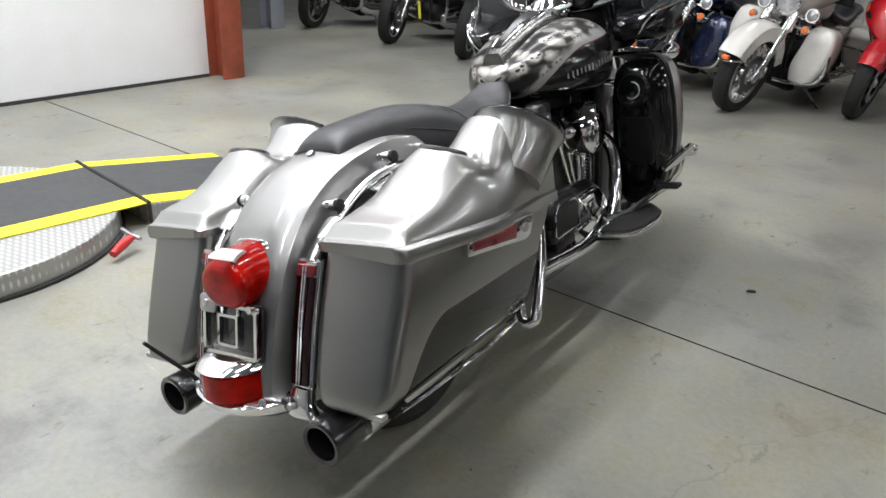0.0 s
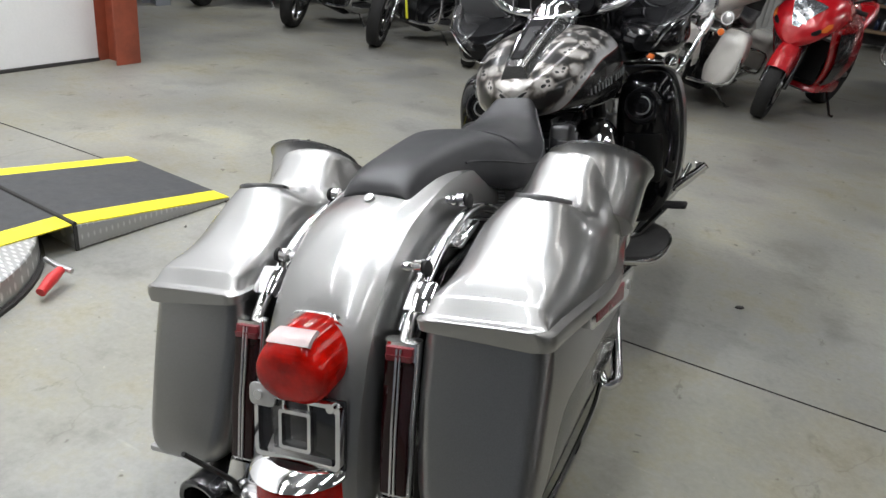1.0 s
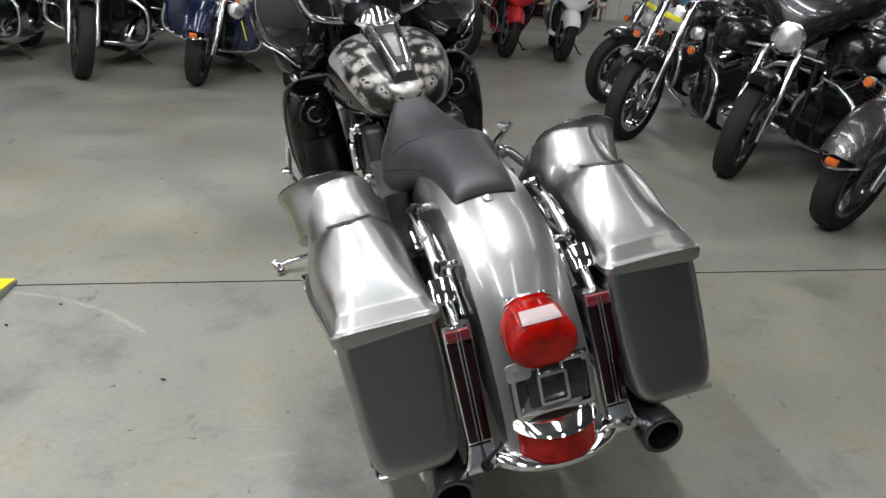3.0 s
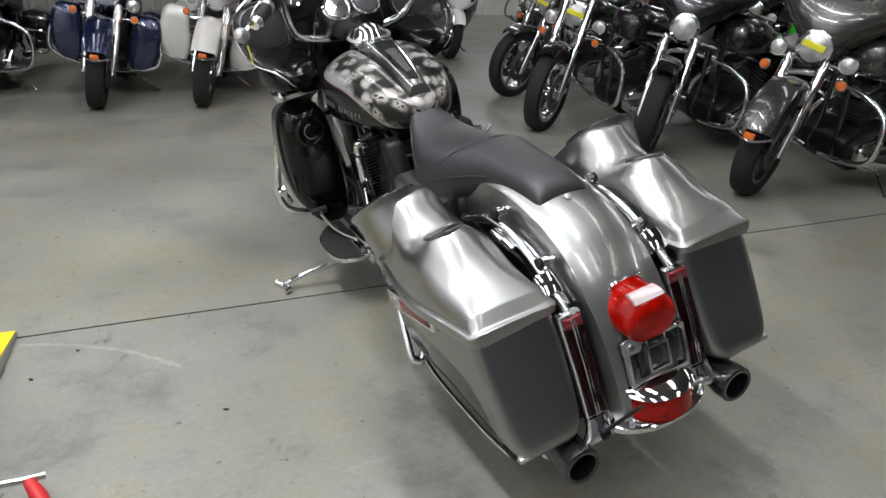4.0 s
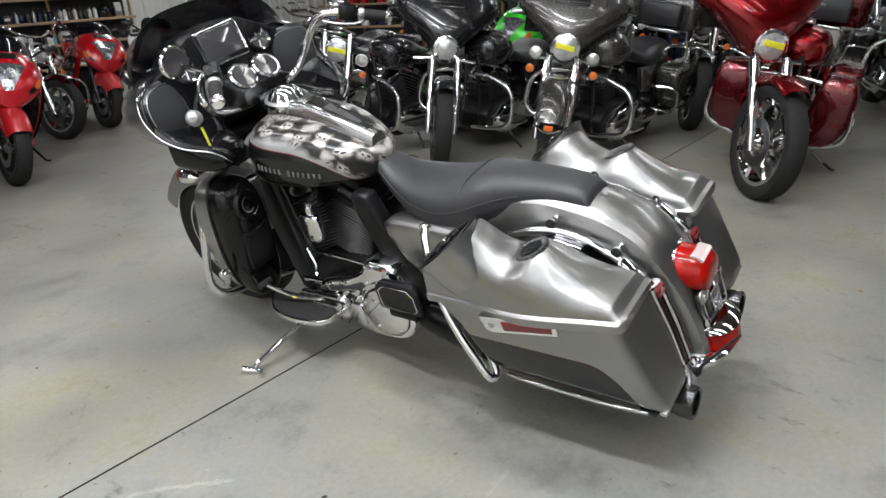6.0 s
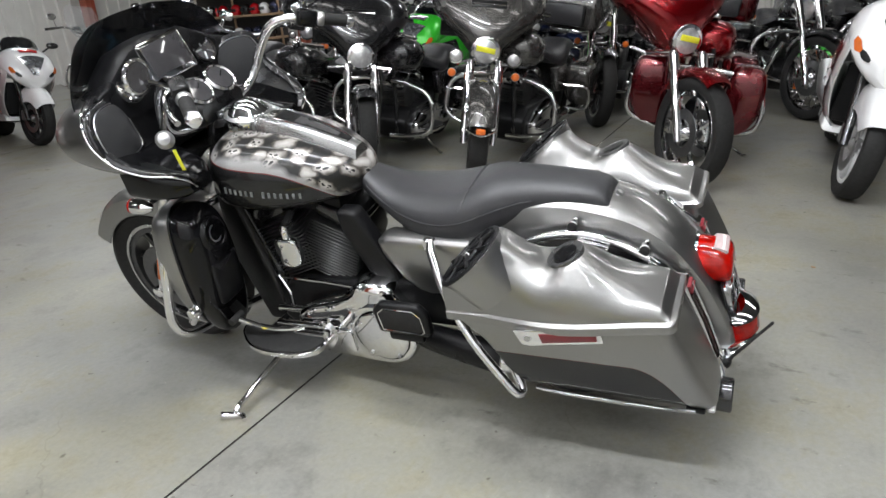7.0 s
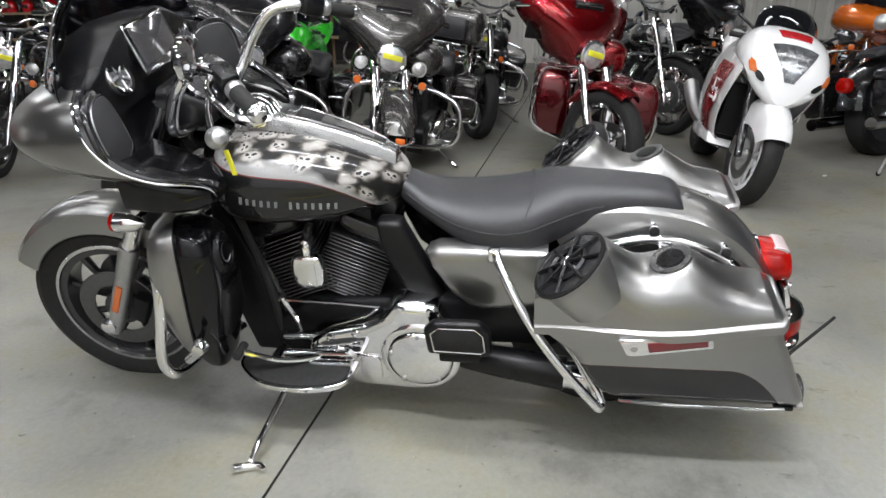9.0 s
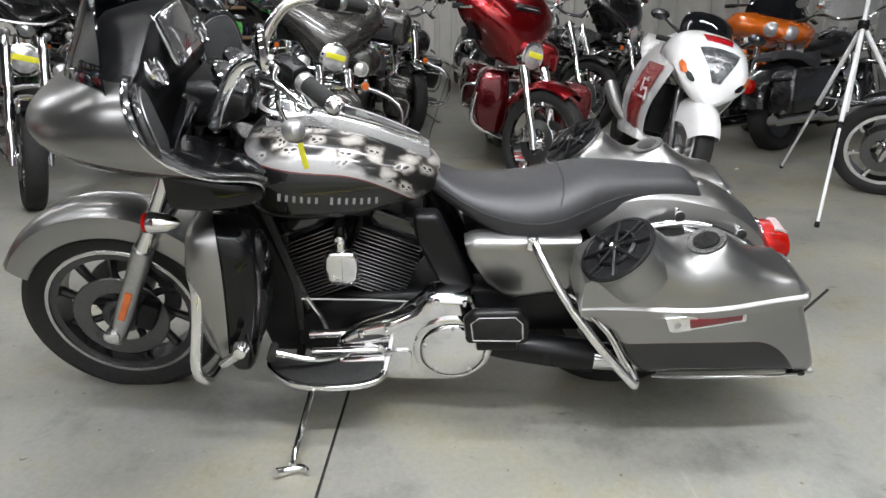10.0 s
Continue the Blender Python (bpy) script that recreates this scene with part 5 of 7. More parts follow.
    bar = [(s * 0.08, 1.36, 0.26), (s * 0.26, 1.41, 0.29), (s * (0.40 - gx), 1.415, 0.335), (s * (0.436 - gx), 1.425, 0.41), (s * (0.415 - gx), 1.405, 0.54), (s * (0.392 - gx), 1.398, 0.63), (s * (0.36 - gx), 1.41, 0.675), (s * 0.25, 1.43, 0.69), (s * 0.08, 1.36, 0.71)]
    gd = part("engine_guard", tube(bar, 0.0155, 12, 5), "chrome", bike, "chrome engine guard bar")
    part("guard_bolt", lathe([(0.0, 0.03), (0.016, 0.028), (0.02, 0.015), (0.022, 0.0)], (s * 0.43, 1.295, 0.475), (s, 0, 0), 14), "chrome", gd)
    if s > 0:
        arm = part("peg_arm", tube([(0.395, 1.42, 0.45), (0.388, 1.33, 0.435), (0.372, 1.225, 0.425)], 0.011, 10, 3), "chrome", gd)
        part("highway_peg", tube([(0.376, 1.214, 0.426), (0.40, 1.217, 0.447), (0.466, 1.223, 0.504)], [0.011, 0.016, 0.013], 12), "chrome", arm)
    else:
        part("highway_peg", tube([(-0.41, 1.36, 0.40), (-0.43, 1.31, 0.45)], 0.014, 10), "chrome", gd)


both(lower)
for s in (-1, 1):
    part("downtube", tube([(s * 0.075, 1.33, 0.80), (s * 0.095, 1.25, 0.60), (s * 0.11, 1.17, 0.35), (s * 0.11, 1.12, 0.2)], 0.021, 12, 4), "black", bike, "gloss black frame tube")
    part("hose", tube([(s * 0.13, 1.26, 0.72), (s * 0.15, 1.2, 0.5), (s * 0.13, 1.2, 0.3)], 0.012, 8, 4), "rubber", bike)
part("cooler_shroud", prism([(1.34, 0.78), (1.31, 0.74), (1.255, 0.6), (1.175, 0.35), (1.13, 0.2), (1.3, 0.2), (1.37, 0.5)], -0.125, 0.125, 0.012), "engine", bike, "black oil cooler shroud")
part("oil_filter", lathe([(0.0, 0.06), (0.036, 0.058), (0.038, 0.0), (0.038, -0.06)], (0, 1.23, 0.27), (0, 1, 0), 20), "black", bike)
part("regulator", box((0, 1.21, 0.42), (0.19, 0.05, 0.26), 0.012), "engine", bike, "black finned regulator")

# upper fairing: each row runs from the rear rim round to the nose
ROWS_F = catmull([(0.337, 1.483, 1.169, 1.60, 1.155), (0.385, 1.472, 1.14, 1.70, 1.125), (0.418, 1.45, 1.09, 1.785, 1.085), (0.429, 1.42, 1.043, 1.835, 1.04), (0.425, 1.37, 0.995, 1.84, 1.0), (0.405, 1.30, 0.96, 1.81, 0.96),
                  (0.365, 1.24, 0.938, 1.755, 0.925), (0.335, 1.208, 0.912, 1.69, 0.895), (0.302, 1.215, 0.872, 1.60, 0.875), (0.255, 1.25, 0.835, 1.5, 0.865), (0.15, 1.28, 0.822, 1.42, 0.855)], 3)


def skin(shrink, half):
    out = []
    for x, y, z, yn, zn in ROWS_F:
        row = []
        for k in range(half + 1):
            a = math.pi / 2 * k / half
            row.append((x * math.cos(a) ** 0.85 * shrink if k < half else 0.0, y + (yn - y) * math.sin(a) ** 0.95 - (1 - shrink) * 0.3, z + (zn - z) * (k / half) ** 1.3))
        out.append(row[:-1] + [(-p[0], p[1], p[2]) for p in row[::-1]])
    return out


fairing = part("fairing", loft(skin(1.0, 14), False, False), "fairing", bike, "silver frame-mounted fairing, dark decal and shaded underside in black")
rim_l = [(-x, y, z) for x, y, z, yn, zn in ROWS_F]
for s in (-1, 1):
    part("edge_trim", tube([(-s * x, y - 0.002, z) for x, y, z in rim_l[:28]], 0.004, 8), "chrome", fairing, "bright edge trim")
lining = []
for x, y, z, yn, zn in ROWS_F:
    row = []
    for k in range(11):
        u = k / 10
        f = min(1.0, u * 2.2)
        f = f * f * (3 - 2 * f)
        row.append((x * (1 - u) - 0.002 * (k == 0), y + (1.48 - y) * f + 0.003, z + (1.03 - z) * 0.35 * f))
    lining.append(row[:-1] + [(-p[0], p[1], p[2]) for p in row[::-1]])
dash = part("inner_fairing", loft(lining, False, False), "plastic", fairing, "black inner fairing")
for s in (-1, 1):
    part("rim_band", loft([[(s * (x - d), y + e, z + 0.004) for d, e in ((0.004, 0.0), (0.012, -0.012), (0.03, -0.012), (0.036, 0.004))] for x, y, z, yn, zn in ROWS_F[:24]]), "black", fairing)


# wings that carry the speakers and the bezel with the display
def face_plate(c, nrm, poly, thick, mat, name, parent, label="", bev=0.006):
    nrm = Vector(nrm).normalized()
    side, up = frame_of(-nrm)
    m = Matrix((( -side.x, nrm.x, up.x, c[0]), (-side.y, nrm.y, up.y, c[1]), (-side.z, nrm.z, up.z, c[2]), (0, 0, 0, 1)))
    return part(name, moved(prism(poly, 0, thick, bev, "y"), m), mat, parent, label)


def speaker(s):
    nrm = (-s * 0.35, -1, 0.22)
    poly = [(-0.125, -0.06), (-0.10, -0.105), (0.06, -0.105), (0.13, -0.05), (0.12, 0.06), (0.05, 0.115), (-0.08, 0.11), (-0.125, 0.05)]
    c = Vector((s * 0.322, 1.452, 1.052))
    poly = [(p[0] * 0.88, p[1] * 0.88) for p in catmull(poly + poly[:1], 4)[:-1]]
    face_plate(c, nrm, poly, 0.016, "black", "speaker_panel", dash, "black speaker surround", 0.006)
    face_plate(c, nrm, [(a * 0.8, b * 0.8) for a, b in poly], 0.021, "mesh", "speaker_grille", dash, "dark speaker cloth", 0.004)
    nv = Vector(nrm).normalized()
    side, up = frame_of(-nv)
    ring = [c + nv * 0.0175 - side * (a * 0.83) + up * (b * 0.83) for a, b in poly]
    part("speaker_trim", tube(ring + ring[:2], 0.0018, 6), "satin", dash)
    tail_rings = [[(s * x, y, z) for x, z in rrect(x0, x1, z0, z1, 0.03, 4)] for y, x0, x1, z0, z1 in ((1.42, 0.16, 0.385, 0.86, 0.98), (1.33, 0.18, 0.38, 0.85, 0.955), (1.25, 0.2, 0.36, 0.85, 0.93), (1.21, 0.24, 0.33, 0.86, 0.91))]
    part("glove_box", loft(catmull_rings(tail_rings, 3)), "deep_black", fairing, "gloss black storage box")
    gc, gn = (s * 0.182, 1.466, 1.15), (-s * 0.1, -1, 0.45)
    g = part("gauge", lathe([(0.046, -0.02), (0.051, 0.0), (0.047, 0.009), (0.039, 0.007), (0.037, 0.002), (0.0, 0.002)], gc, gn, 32), "chrome", dash, "round chrome-ringed gauge")
    part("gauge_face", lathe([(0.0, 0.0045), (0.0375, 0.0035)], gc, gn, 28), "screen", g)
    gv = Vector(gn).normalized()
    ga, gb = frame_of(gv)
    for k in range(5):
        d = ga * math.cos(k * 1.2566) + gb * math.sin(k * 1.2566)
        part("gauge_spoke", tube([Vector(gc) + gv * 0.006 + d * 0.012, Vector(gc) + gv * 0.006 + d * 0.038], 0.003, 6), "satin", g)


both(speaker)
hood = []
for y, kx, lift in ((1.468, 0.94, -0.012), (1.473, 0.97, -0.004), (1.493, 1.0, 0.0), (1.55, 0.98, 0.0), (1.63, 0.8, -0.02)):
    arch = [(0.385, 1.10), (0.35, 1.15), (0.27, 1.175), (0.2, 1.215), (0.13, 1.25), (0.0, 1.262)]
    arch = arch + [(-x, z) for x, z in arch[-2::-1]]
    hood.append([(x * kx, y, z + lift) for x, z in arch] + [(-0.2, y, 1.06), (0.2, y, 1.06)])
part("dash_hood", loft(hood), "plastic", dash, "black instrument hood")
display = face_plate((0, 1.465, 1.188), (0, -1, 0.32), rrect(-0.102, 0.102, -0.072, 0.066, 0.012, 4), 0.016, "chrome", "display_frame", dash, "silver-framed touch screen")
face_plate((0, 1.465, 1.188), (0, -1, 0.32), rrect(-0.088, 0.088, -0.05, 0.054, 0.006, 4), 0.019, "screen", "display", dash, "dark display glass", 0.002)
# instrument nacelle above the tank
nac = part("nacelle", loft([[(x, y, z) for x, z in rrect(-w, w, z0, z1, 0.03, 4)] for y, w, z0, z1 in ((1.42, 0.12, 0.96, 1.09), (1.36, 0.12, 0.965, 1.09), (1.31, 0.115, 0.975, 1.07), (1.285, 0.105, 0.985, 1.05))]), "plastic", bike, "black instrument nacelle")
for s in (-1, 1):
    nrm = (0, -0.72, 0.69)
    dial = part("dial", lathe([(0.052, -0.01), (0.056, 0.006), (0.05, 0.013), (0.046, 0.008), (0.0, 0.006)], (s * 0.058, 1.32, 1.085), nrm, 30), "chrome", nac, "chrome-ringed instrument dial")
    part("dial_face", lathe([(0.0, 0.011), (0.044, 0.0095)], (s * 0.058, 1.32, 1.085), nrm, 30), "screen", dial, "dark dial face")
    part("needle", tube([(s * 0.058, 1.312, 1.096), (s * 0.058 + 0.02, 1.322, 1.108)], 0.0015, 4), "black", dial)
part("switch_panel", box((0, 1.272, 1.0), (0.12, 0.02, 0.03), 0.006), "black", nac)
# windshield
rings = []
for z, y, hw, back in ((1.09, 1.76, 0.375, 0.27), (1.16, 1.725, 0.365, 0.21), (1.24, 1.68, 0.325, 0.16), (1.305, 1.645, 0.25, 0.1), (1.335, 1.625, 0.14, 0.04)):
    front = [(hw * u, y - back * u * u, z) for u in np.linspace(-1, 1, 17)]
    rings.append(front + [(x, yy - 0.005, z) for x, yy, z in front[::-1]])
part("windshield", loft(catmull_rings(rings, 3)), "smoke", fairing, "dark smoked windshield")
part("vent", box((-0.2, 1.62, 1.165), (0.09, 0.04, 0.012), 0.005), "chrome", fairing)
for s in (-1, 1):
    part("headlight", lathe([(0.0, 0.02), (0.05, 0.014), (0.07, 0.0), (0.074, -0.02)], (s * 0.09, 1.80, 1.0), (s * 0.35, 1, 0.0), 24), "lamp", fairing, "round headlight lens")

# handlebar with grips, levers, mirrors
bar_pts = [(-0.42, 1.0, 1.15), (-0.355, 1.075, 1.182), (-0.30, 1.15, 1.205), (-0.275, 1.22, 1.19), (-0.26, 1.28, 1.12), (-0.22, 1.33, 1.02), (-0.1, 1.34, 0.985)]
bars = part("handlebar", tube(bar_pts + [(-p[0], p[1], p[2]) for p in bar_pts[::-1]], 0.0165, 12, 4), "chrome", bike, "tall chrome handlebar")


def controls(s):
    a, b = Vector((s * 0.425, 0.995, 1.147)), Vector((s * 0.355, 1.075, 1.182))
    d = (a - b).normalized()
    grip = part("grip", tube([b, a], 0.0205, 16), "rubber", bars, "grey rubber grip")
    part("grip_cap", lathe([(0.022, -0.012), (0.023, 0.0), (0.016, 0.012), (0.0, 0.014)], a, d, 18), "chrome", grip)
    part("grip_band", lathe([(0.021, 0.0), (0.023, 0.004), (0.023, 0.016), (0.021, 0.02)], b, d, 18), "satin", grip)
    part("switch_box", box(b - d * 0.04, (0.05, 0.075, 0.06), 0.014, (-d).to_track_quat("Y", "Z").to_matrix().to_4x4()), "plastic", bars)
    part("lever", tube([b - d * 0.03 + Vector((0, 0.03, 0.01)), b + Vector((s * 0.01, 0.055, 0.005)), b.lerp(a, 0.6) + Vector((s * 0.015, 0.06, 0.0)), a + Vector((s * 0.01, 0.05, -0.005))], [0.012, 0.009, 0.008, 0.009], 10, 4), "chrome", bars)
    stem = part("mirror_stem", tube([b - d * 0.05, b - d * 0.03 + Vector((s * 0.03, 0.03, 0.035)), (s * 0.41, 1.125, 1.25)], 0.007, 8, 3), "chrome", bars)
    side_lobe = lathe([(0.0, -0.022), (0.03, -0.018), (0.055, -0.004), (0.058, 0.004), (0.054, 0.009), (0.046, 0.0065)], (0, 0, 0), (0, -1, 0), 28)
    mir = part("mirror", moved(side_lobe, Matrix.Translation((s * 0.424, 1.137, 1.268)) @ Matrix.Rotation(radians(-s * 12), 4, "Z") @ Matrix.Diagonal((1.05, 1, 0.85, 1))), "chrome", bars, "chrome-backed oval mirror")
    part("mirror_glass", moved(lathe([(0.0, 0.0068), (0.046, 0.0066)], (0, 0, 0), (0, -1, 0), 28), Matrix.Translation((s * 0.424, 1.137, 1.268)) @ Matrix.Rotation(radians(-s * 12), 4, "Z") @ Matrix.Diagonal((1.05, 1, 0.85, 1))), "screen", mir)


both(controls)
# bullet lamp hanging below the grip with a price tag
pod_l = part("bullet_lamp", lathe([(0.0, 0.026), (0.016, 0.022), (0.024, 0.01), (0.025, -0.008), (0.016, -0.02), (0.0, -0.024)], (-0.462, 1.084, 1.108), (-0.6, -0.6, 0.4), 22), "satin", bike, "round silver lamp with a yellow tag")
part("lamp_stem", tube([(-0.45, 1.095, 1.105), (-0.41, 1.12, 1.14), (-0.36, 1.13, 1.18)], 0.007, 8, 3), "chrome", pod_l)
part("tag", box((-0.455, 1.07, 1.045), (0.003, 0.012, 0.062), 0.001, Matrix.Rotation(radians(-8), 4, "X")), "tape", pod_l, "yellow paper tag")


# ---- the parked motorcycles ----
def cruiser(place, heading, body, label, fairing="none", lowers=False, trunk=False, bags=True, guard=True, lamps=True, tape=False, steer=24, wheel="cast", fender="small",
            signals=True, lean=10, second=None, seat_mat="leather", wheel_r=0.32, pipes="chrome"):
    """A parked touring or cruising motorcycle. Its front tyre stands at the place; heading is the way it faces, in degrees from x."""
    second = second or body
    root = thing("motorcycle", pose(place[0], place[1], 0, 0, 0, heading - 90) @ pose(0, 0, 0, 0, -lean, 0), label, "motorcycle", "parked motorcycles")
    ax = Vector((0, 0, wheel_r))
    S = Matrix.Translation((0, -0.06, 0)) @ Matrix.Rotation(radians(steer), 4, "Z") @ Matrix.Translation((0, 0.06, 0))

    def f(name, bm, mat, parent, label=""):
        return part(name, moved(bm, S), mat, parent, label)
    # front end
    tyre = f("front_wheel", tyre_mesh(ax, wheel_r, 0.125, wheel_r - 0.08, seg=36), "rubber", root, "black front tyre")
    rim_mat = {"cast": "rim", "chrome": "chrome", "wire": "chrome"}[wheel]
    f("rim", ring_mesh(ax, wheel_r - 0.105, wheel_r - 0.078, 0.09, seg=32), "machined" if wheel == "cast" else "chrome", tyre)
    f("hub", lathe([(0.02, -0.08), (0.05, -0.06), (0.045, 0.06), (0.02, 0.08)], ax, (1, 0, 0), 18), rim_mat, tyre)
    if wheel == "wire":
        wires = bmesh.new()
        for k in range(40):
            a = 2 * math.pi * k / 40
            s = 1 if k % 2 else -1
            tube([ax + Vector((s * 0.045, 0.045 * math.sin(a + 0.5 * s), 0.045 * math.cos(a + 0.5 * s))), ax + Vector((0, (wheel_r - 0.1) * math.sin(a), (wheel_r - 0.1) * math.cos(a)))], 0.0028, 4, 0, False, wires)
        tagged(f("wire_spokes", wires, "chrome", tyre), kind="stuff")
    else:
        sp = part("spoke", tube([(0, 0, 0.03), (0.012, 0.016, 0.12), (0.0, 0.0, wheel_r - 0.095)], [0.02, 0.014, 0.02], 6, 2), rim_mat, tyre)
        sp.matrix_basis = S @ Matrix.Translation(ax)
        for k in range(1, 7):
            like(sp, S @ Matrix.Translation(ax) @ Matrix.Rotation(2 * math.pi * k / 7, 4, "X"))
    for s in (-1, 1):
        f("brake_disc", ring_mesh(ax, 0.085, 0.145, 0.006, seg=28, off=s * 0.065), "fin", tyre)
        leg = f("fork_leg", tube([(s * 0.1, 0.02, wheel_r - 0.05), (s * 0.1, -0.02, wheel_r + 0.05), (s * 0.1, -0.15, wheel_r + 0.31)], [0.022, 0.028, 0.03], 12), "chrome", root, "chrome fork leg")
        zt = 0.79 if fairing in ("batwing", "shark") else 0.98
        f("upper_tube", tube([(s * 0.1, -0.145, wheel_r + 0.30), (s * 0.1, -0.145 - (zt - wheel_r - 0.3) * 0.53, zt)], 0.024, 10), "chrome", leg)
        if fairing in ("none", "shield"):
            f("fork_cover", tube([(s * 0.1, -0.19, wheel_r + 0.38), (s * 0.1, -0.30, 0.93)], 0.036, 12), "chrome", leg)
        else:
            f("fork_cover", tube([(s * 0.1, -0.165, wheel_r + 0.34), (s * 0.1, -0.21, wheel_r + 0.43)], 0.034, 12), "chrome", leg)
        f("caliper", box((s * 0.085, -0.1, wheel_r + 0.02), (0.05, 0.06, 0.09), 0.012), "chrome", leg)
        if signals:
            sig = f("turn_signal", lathe([(0.0, -0.05), (0.022, -0.035), (0.03, 0.0), (0.03, 0.012)], (s * 0.22, -0.22, 0.70), (0, 1, 0), 14), "chrome", root)
            f("signal_lens", lathe([(0.028, 0.012), (0.022, 0.024), (0.0, 0.028)], (s * 0.22, -0.22, 0.70), (0, 1, 0), 14), "amber", sig, "orange lens")
        if lamps:
            pl = f("passing_lamp", lathe([(0.0, -0.07), (0.035, -0.05), (0.05, 0.0), (0.052, 0.012)], (s * 0.2, -0.29, 0.80), (0, 1, 0), 18), "chrome", root)
            f("lamp_lens", lathe([(0.048, 0.008), (0.03, 0.02), (0.0, 0.025)], (s * 0.2, -0.29, 0.80), (0, 1, 0), 18), "lamp", pl, "round clear lamp lens")
    hy = -0.255 if fairing == "batwing" else -0.3
    hl = f("headlight", lathe([(0.0, -0.13), (0.06, -0.11), (0.094, -0.05), (0.099, 0.0), (0.102, 0.008), (0.094, 0.014)], (0, hy, 0.85), (0, 1, 0), 28), "chrome", root, "chrome headlight")
    f("headlight_lens", lathe([(0.092, 0.006), (0.06, 0.026), (0.0, 0.034)], (0, hy, 0.85), (0, 1, 0), 28), "lamp", hl, "round clear headlight lens")
    if tape:
        f("tape", box((0, hy + 0.034, 0.865), (0.13, 0.006, 0.036), 0.002, Matrix.Rotation(radians(-8), 4, "Y")), "tape", hl, "yellow paper sticker")
    f("light_bar", tube([(-0.24, -0.3, 0.76), (0, -0.32, 0.77), (0.24, -0.3, 0.76)], 0.012, 8), "chrome", root)
    # front fender
    rings = []
    lo, hi = {"small": (118, 30), "large": (155, 12)}[fender]
    rr = wheel_r + (0.055 if fender == "small" else 0.075)
    for a in np.linspace(radians(lo), radians(hi), 18):
        cy, cz = -math.cos(a) * rr, ax.z + math.sin(a) * rr
        ny, nz = -math.cos(a), math.sin(a)
        w = 0.078 if fender == "small" else 0.095
        dep = 0.05 if fender == "small" else 0.13
        sec = [(-1, -dep), (-0.97, -0.03), (-0.7, -0.006), (0, 0.004), (0.7, -0.006), (0.97, -0.03), (1, -dep)]
        rings.append([(u * w, cy + v * ny, cz + v * nz) for u, v in sec] + [(u * (w - 0.004), cy + (v - 0.005) * ny, cz + (v - 0.005) * nz) for u, v in sec[::-1]])
    fen = f("front_fender", loft(rings), body, root, "painted front fender")
    if fender == "large" and lamps:
        f("fender_tip", box((0, rr * math.cos(radians(20)) - 0.004, ax.z + rr * math.sin(radians(20))), (0.06, 0.03, 0.035), 0.008), "amber", fen, "orange fender lamp")
        f("fender_trim", tube([(-0.1, 0.30, ax.z + 0.13), (0, rr * 0.96, ax.z + 0.11), (0.1, 0.30, ax.z + 0.13)], 0.008, 8, 3), "chrome", fen)
    # bars
    pts = [(-0.43, -0.62, 1.08), (-0.36, -0.54, 1.1), (-0.25, -0.44, 1.12), (-0.12, -0.4, 1.06)]
    hb = f("handlebar", tube(pts + [(-x, y, z) for x, y, z in pts[::-1]], 0.014, 8, 3), "chrome", root, "chrome handlebar")
    for s in (-1, 1):
        f("grip", tube([(s * 0.44, -0.63, 1.078), (s * 0.36, -0.54, 1.1)], 0.019, 10), "rubber", hb)
        f("lever", tube([(s * 0.34, -0.48, 1.1), (s * 0.44, -0.56, 1.08)], 0.008, 6), "chrome", hb)
        f("mirror_stem", tube([(s * 0.34, -0.52, 1.1), (s * 0.4, -0.5, 1.22)], 0.006, 6), "chrome", hb)
        f("mirror", moved(lathe([(0.0, 0.02), (0.04, 0.014), (0.055, 0.0), (0.05, -0.006)], (0, 0, 0), (0, 1, 0), 16), Matrix.Translation((s * 0.42, -0.5, 1.25)) @ Matrix.Diagonal((1.2, 1, 0.8, 1))), "chrome", hb)
    if fairing == "batwing":
        # a shell that widens upwards from the headlight to the wing tips
        rings = []
        for z, w, yn in catmull([(0.765, 0.095, -0.32), (0.80, 0.13, -0.295), (0.85, 0.175, -0.278), (0.91, 0.235, -0.272), (0.98, 0.315, -0.285), (1.05, 0.385, -0.318), (1.12, 0.415, -0.362), (1.19, 0.39, -0.412), (1.245, 0.31, -0.462), (1.278, 0.18, -0.51)], 3):
            outer = []
            for u in np.linspace(-1, 1, 21):
                au = abs(u)
                lift = 0.05 * au ** 3 * max(0.0, 1 - (z - 0.755) / 0.25)
                outer.append((math.sin(u * math.pi / 2) * w, yn - (0.63 + yn) * au ** 2.2, z + lift))
            rings.append(outer + [(x * 0.97, y - 0.012, z) for x, y, z in outer[::-1]])
        bw = f("fairing", loft(rings), body, root, "painted batwing fairing")
        ws = []
        for z, y, hw, back in ((1.175, -0.415, 0.25, 0.12), (1.26, -0.475, 0.255, 0.11), (1.34, -0.525, 0.21, 0.08), (1.385, -0.55, 0.12, 0.03)):
            fr = [(hw * u, y - back * u * u, z) for u in np.linspace(-1, 1, 11)]
            ws.append(fr + [(x, yy - 0.005, zz) for x, yy, zz in fr[::-1]])
        f("windshield", loft(catmull_rings(ws, 2)), "smoke", bw, "dark smoked windshield")
        slot = f("vent_slot", box((0, -0.378, 1.145), (0.24, 0.012, 0.05), 0.005, Matrix.Rotation(radians(34), 4, "X")), "plastic", bw)
        f("vent_bar", tube([(-0.11, -0.368, 1.147), (0.11, -0.368, 1.147)], 0.005, 6), "chrome", slot)
        f("inner_dash", box((0, -0.56, 1.04), (0.66, 0.02, 0.3), 0.008), "plastic", bw)
    elif fairing == "shark":
        rings = []
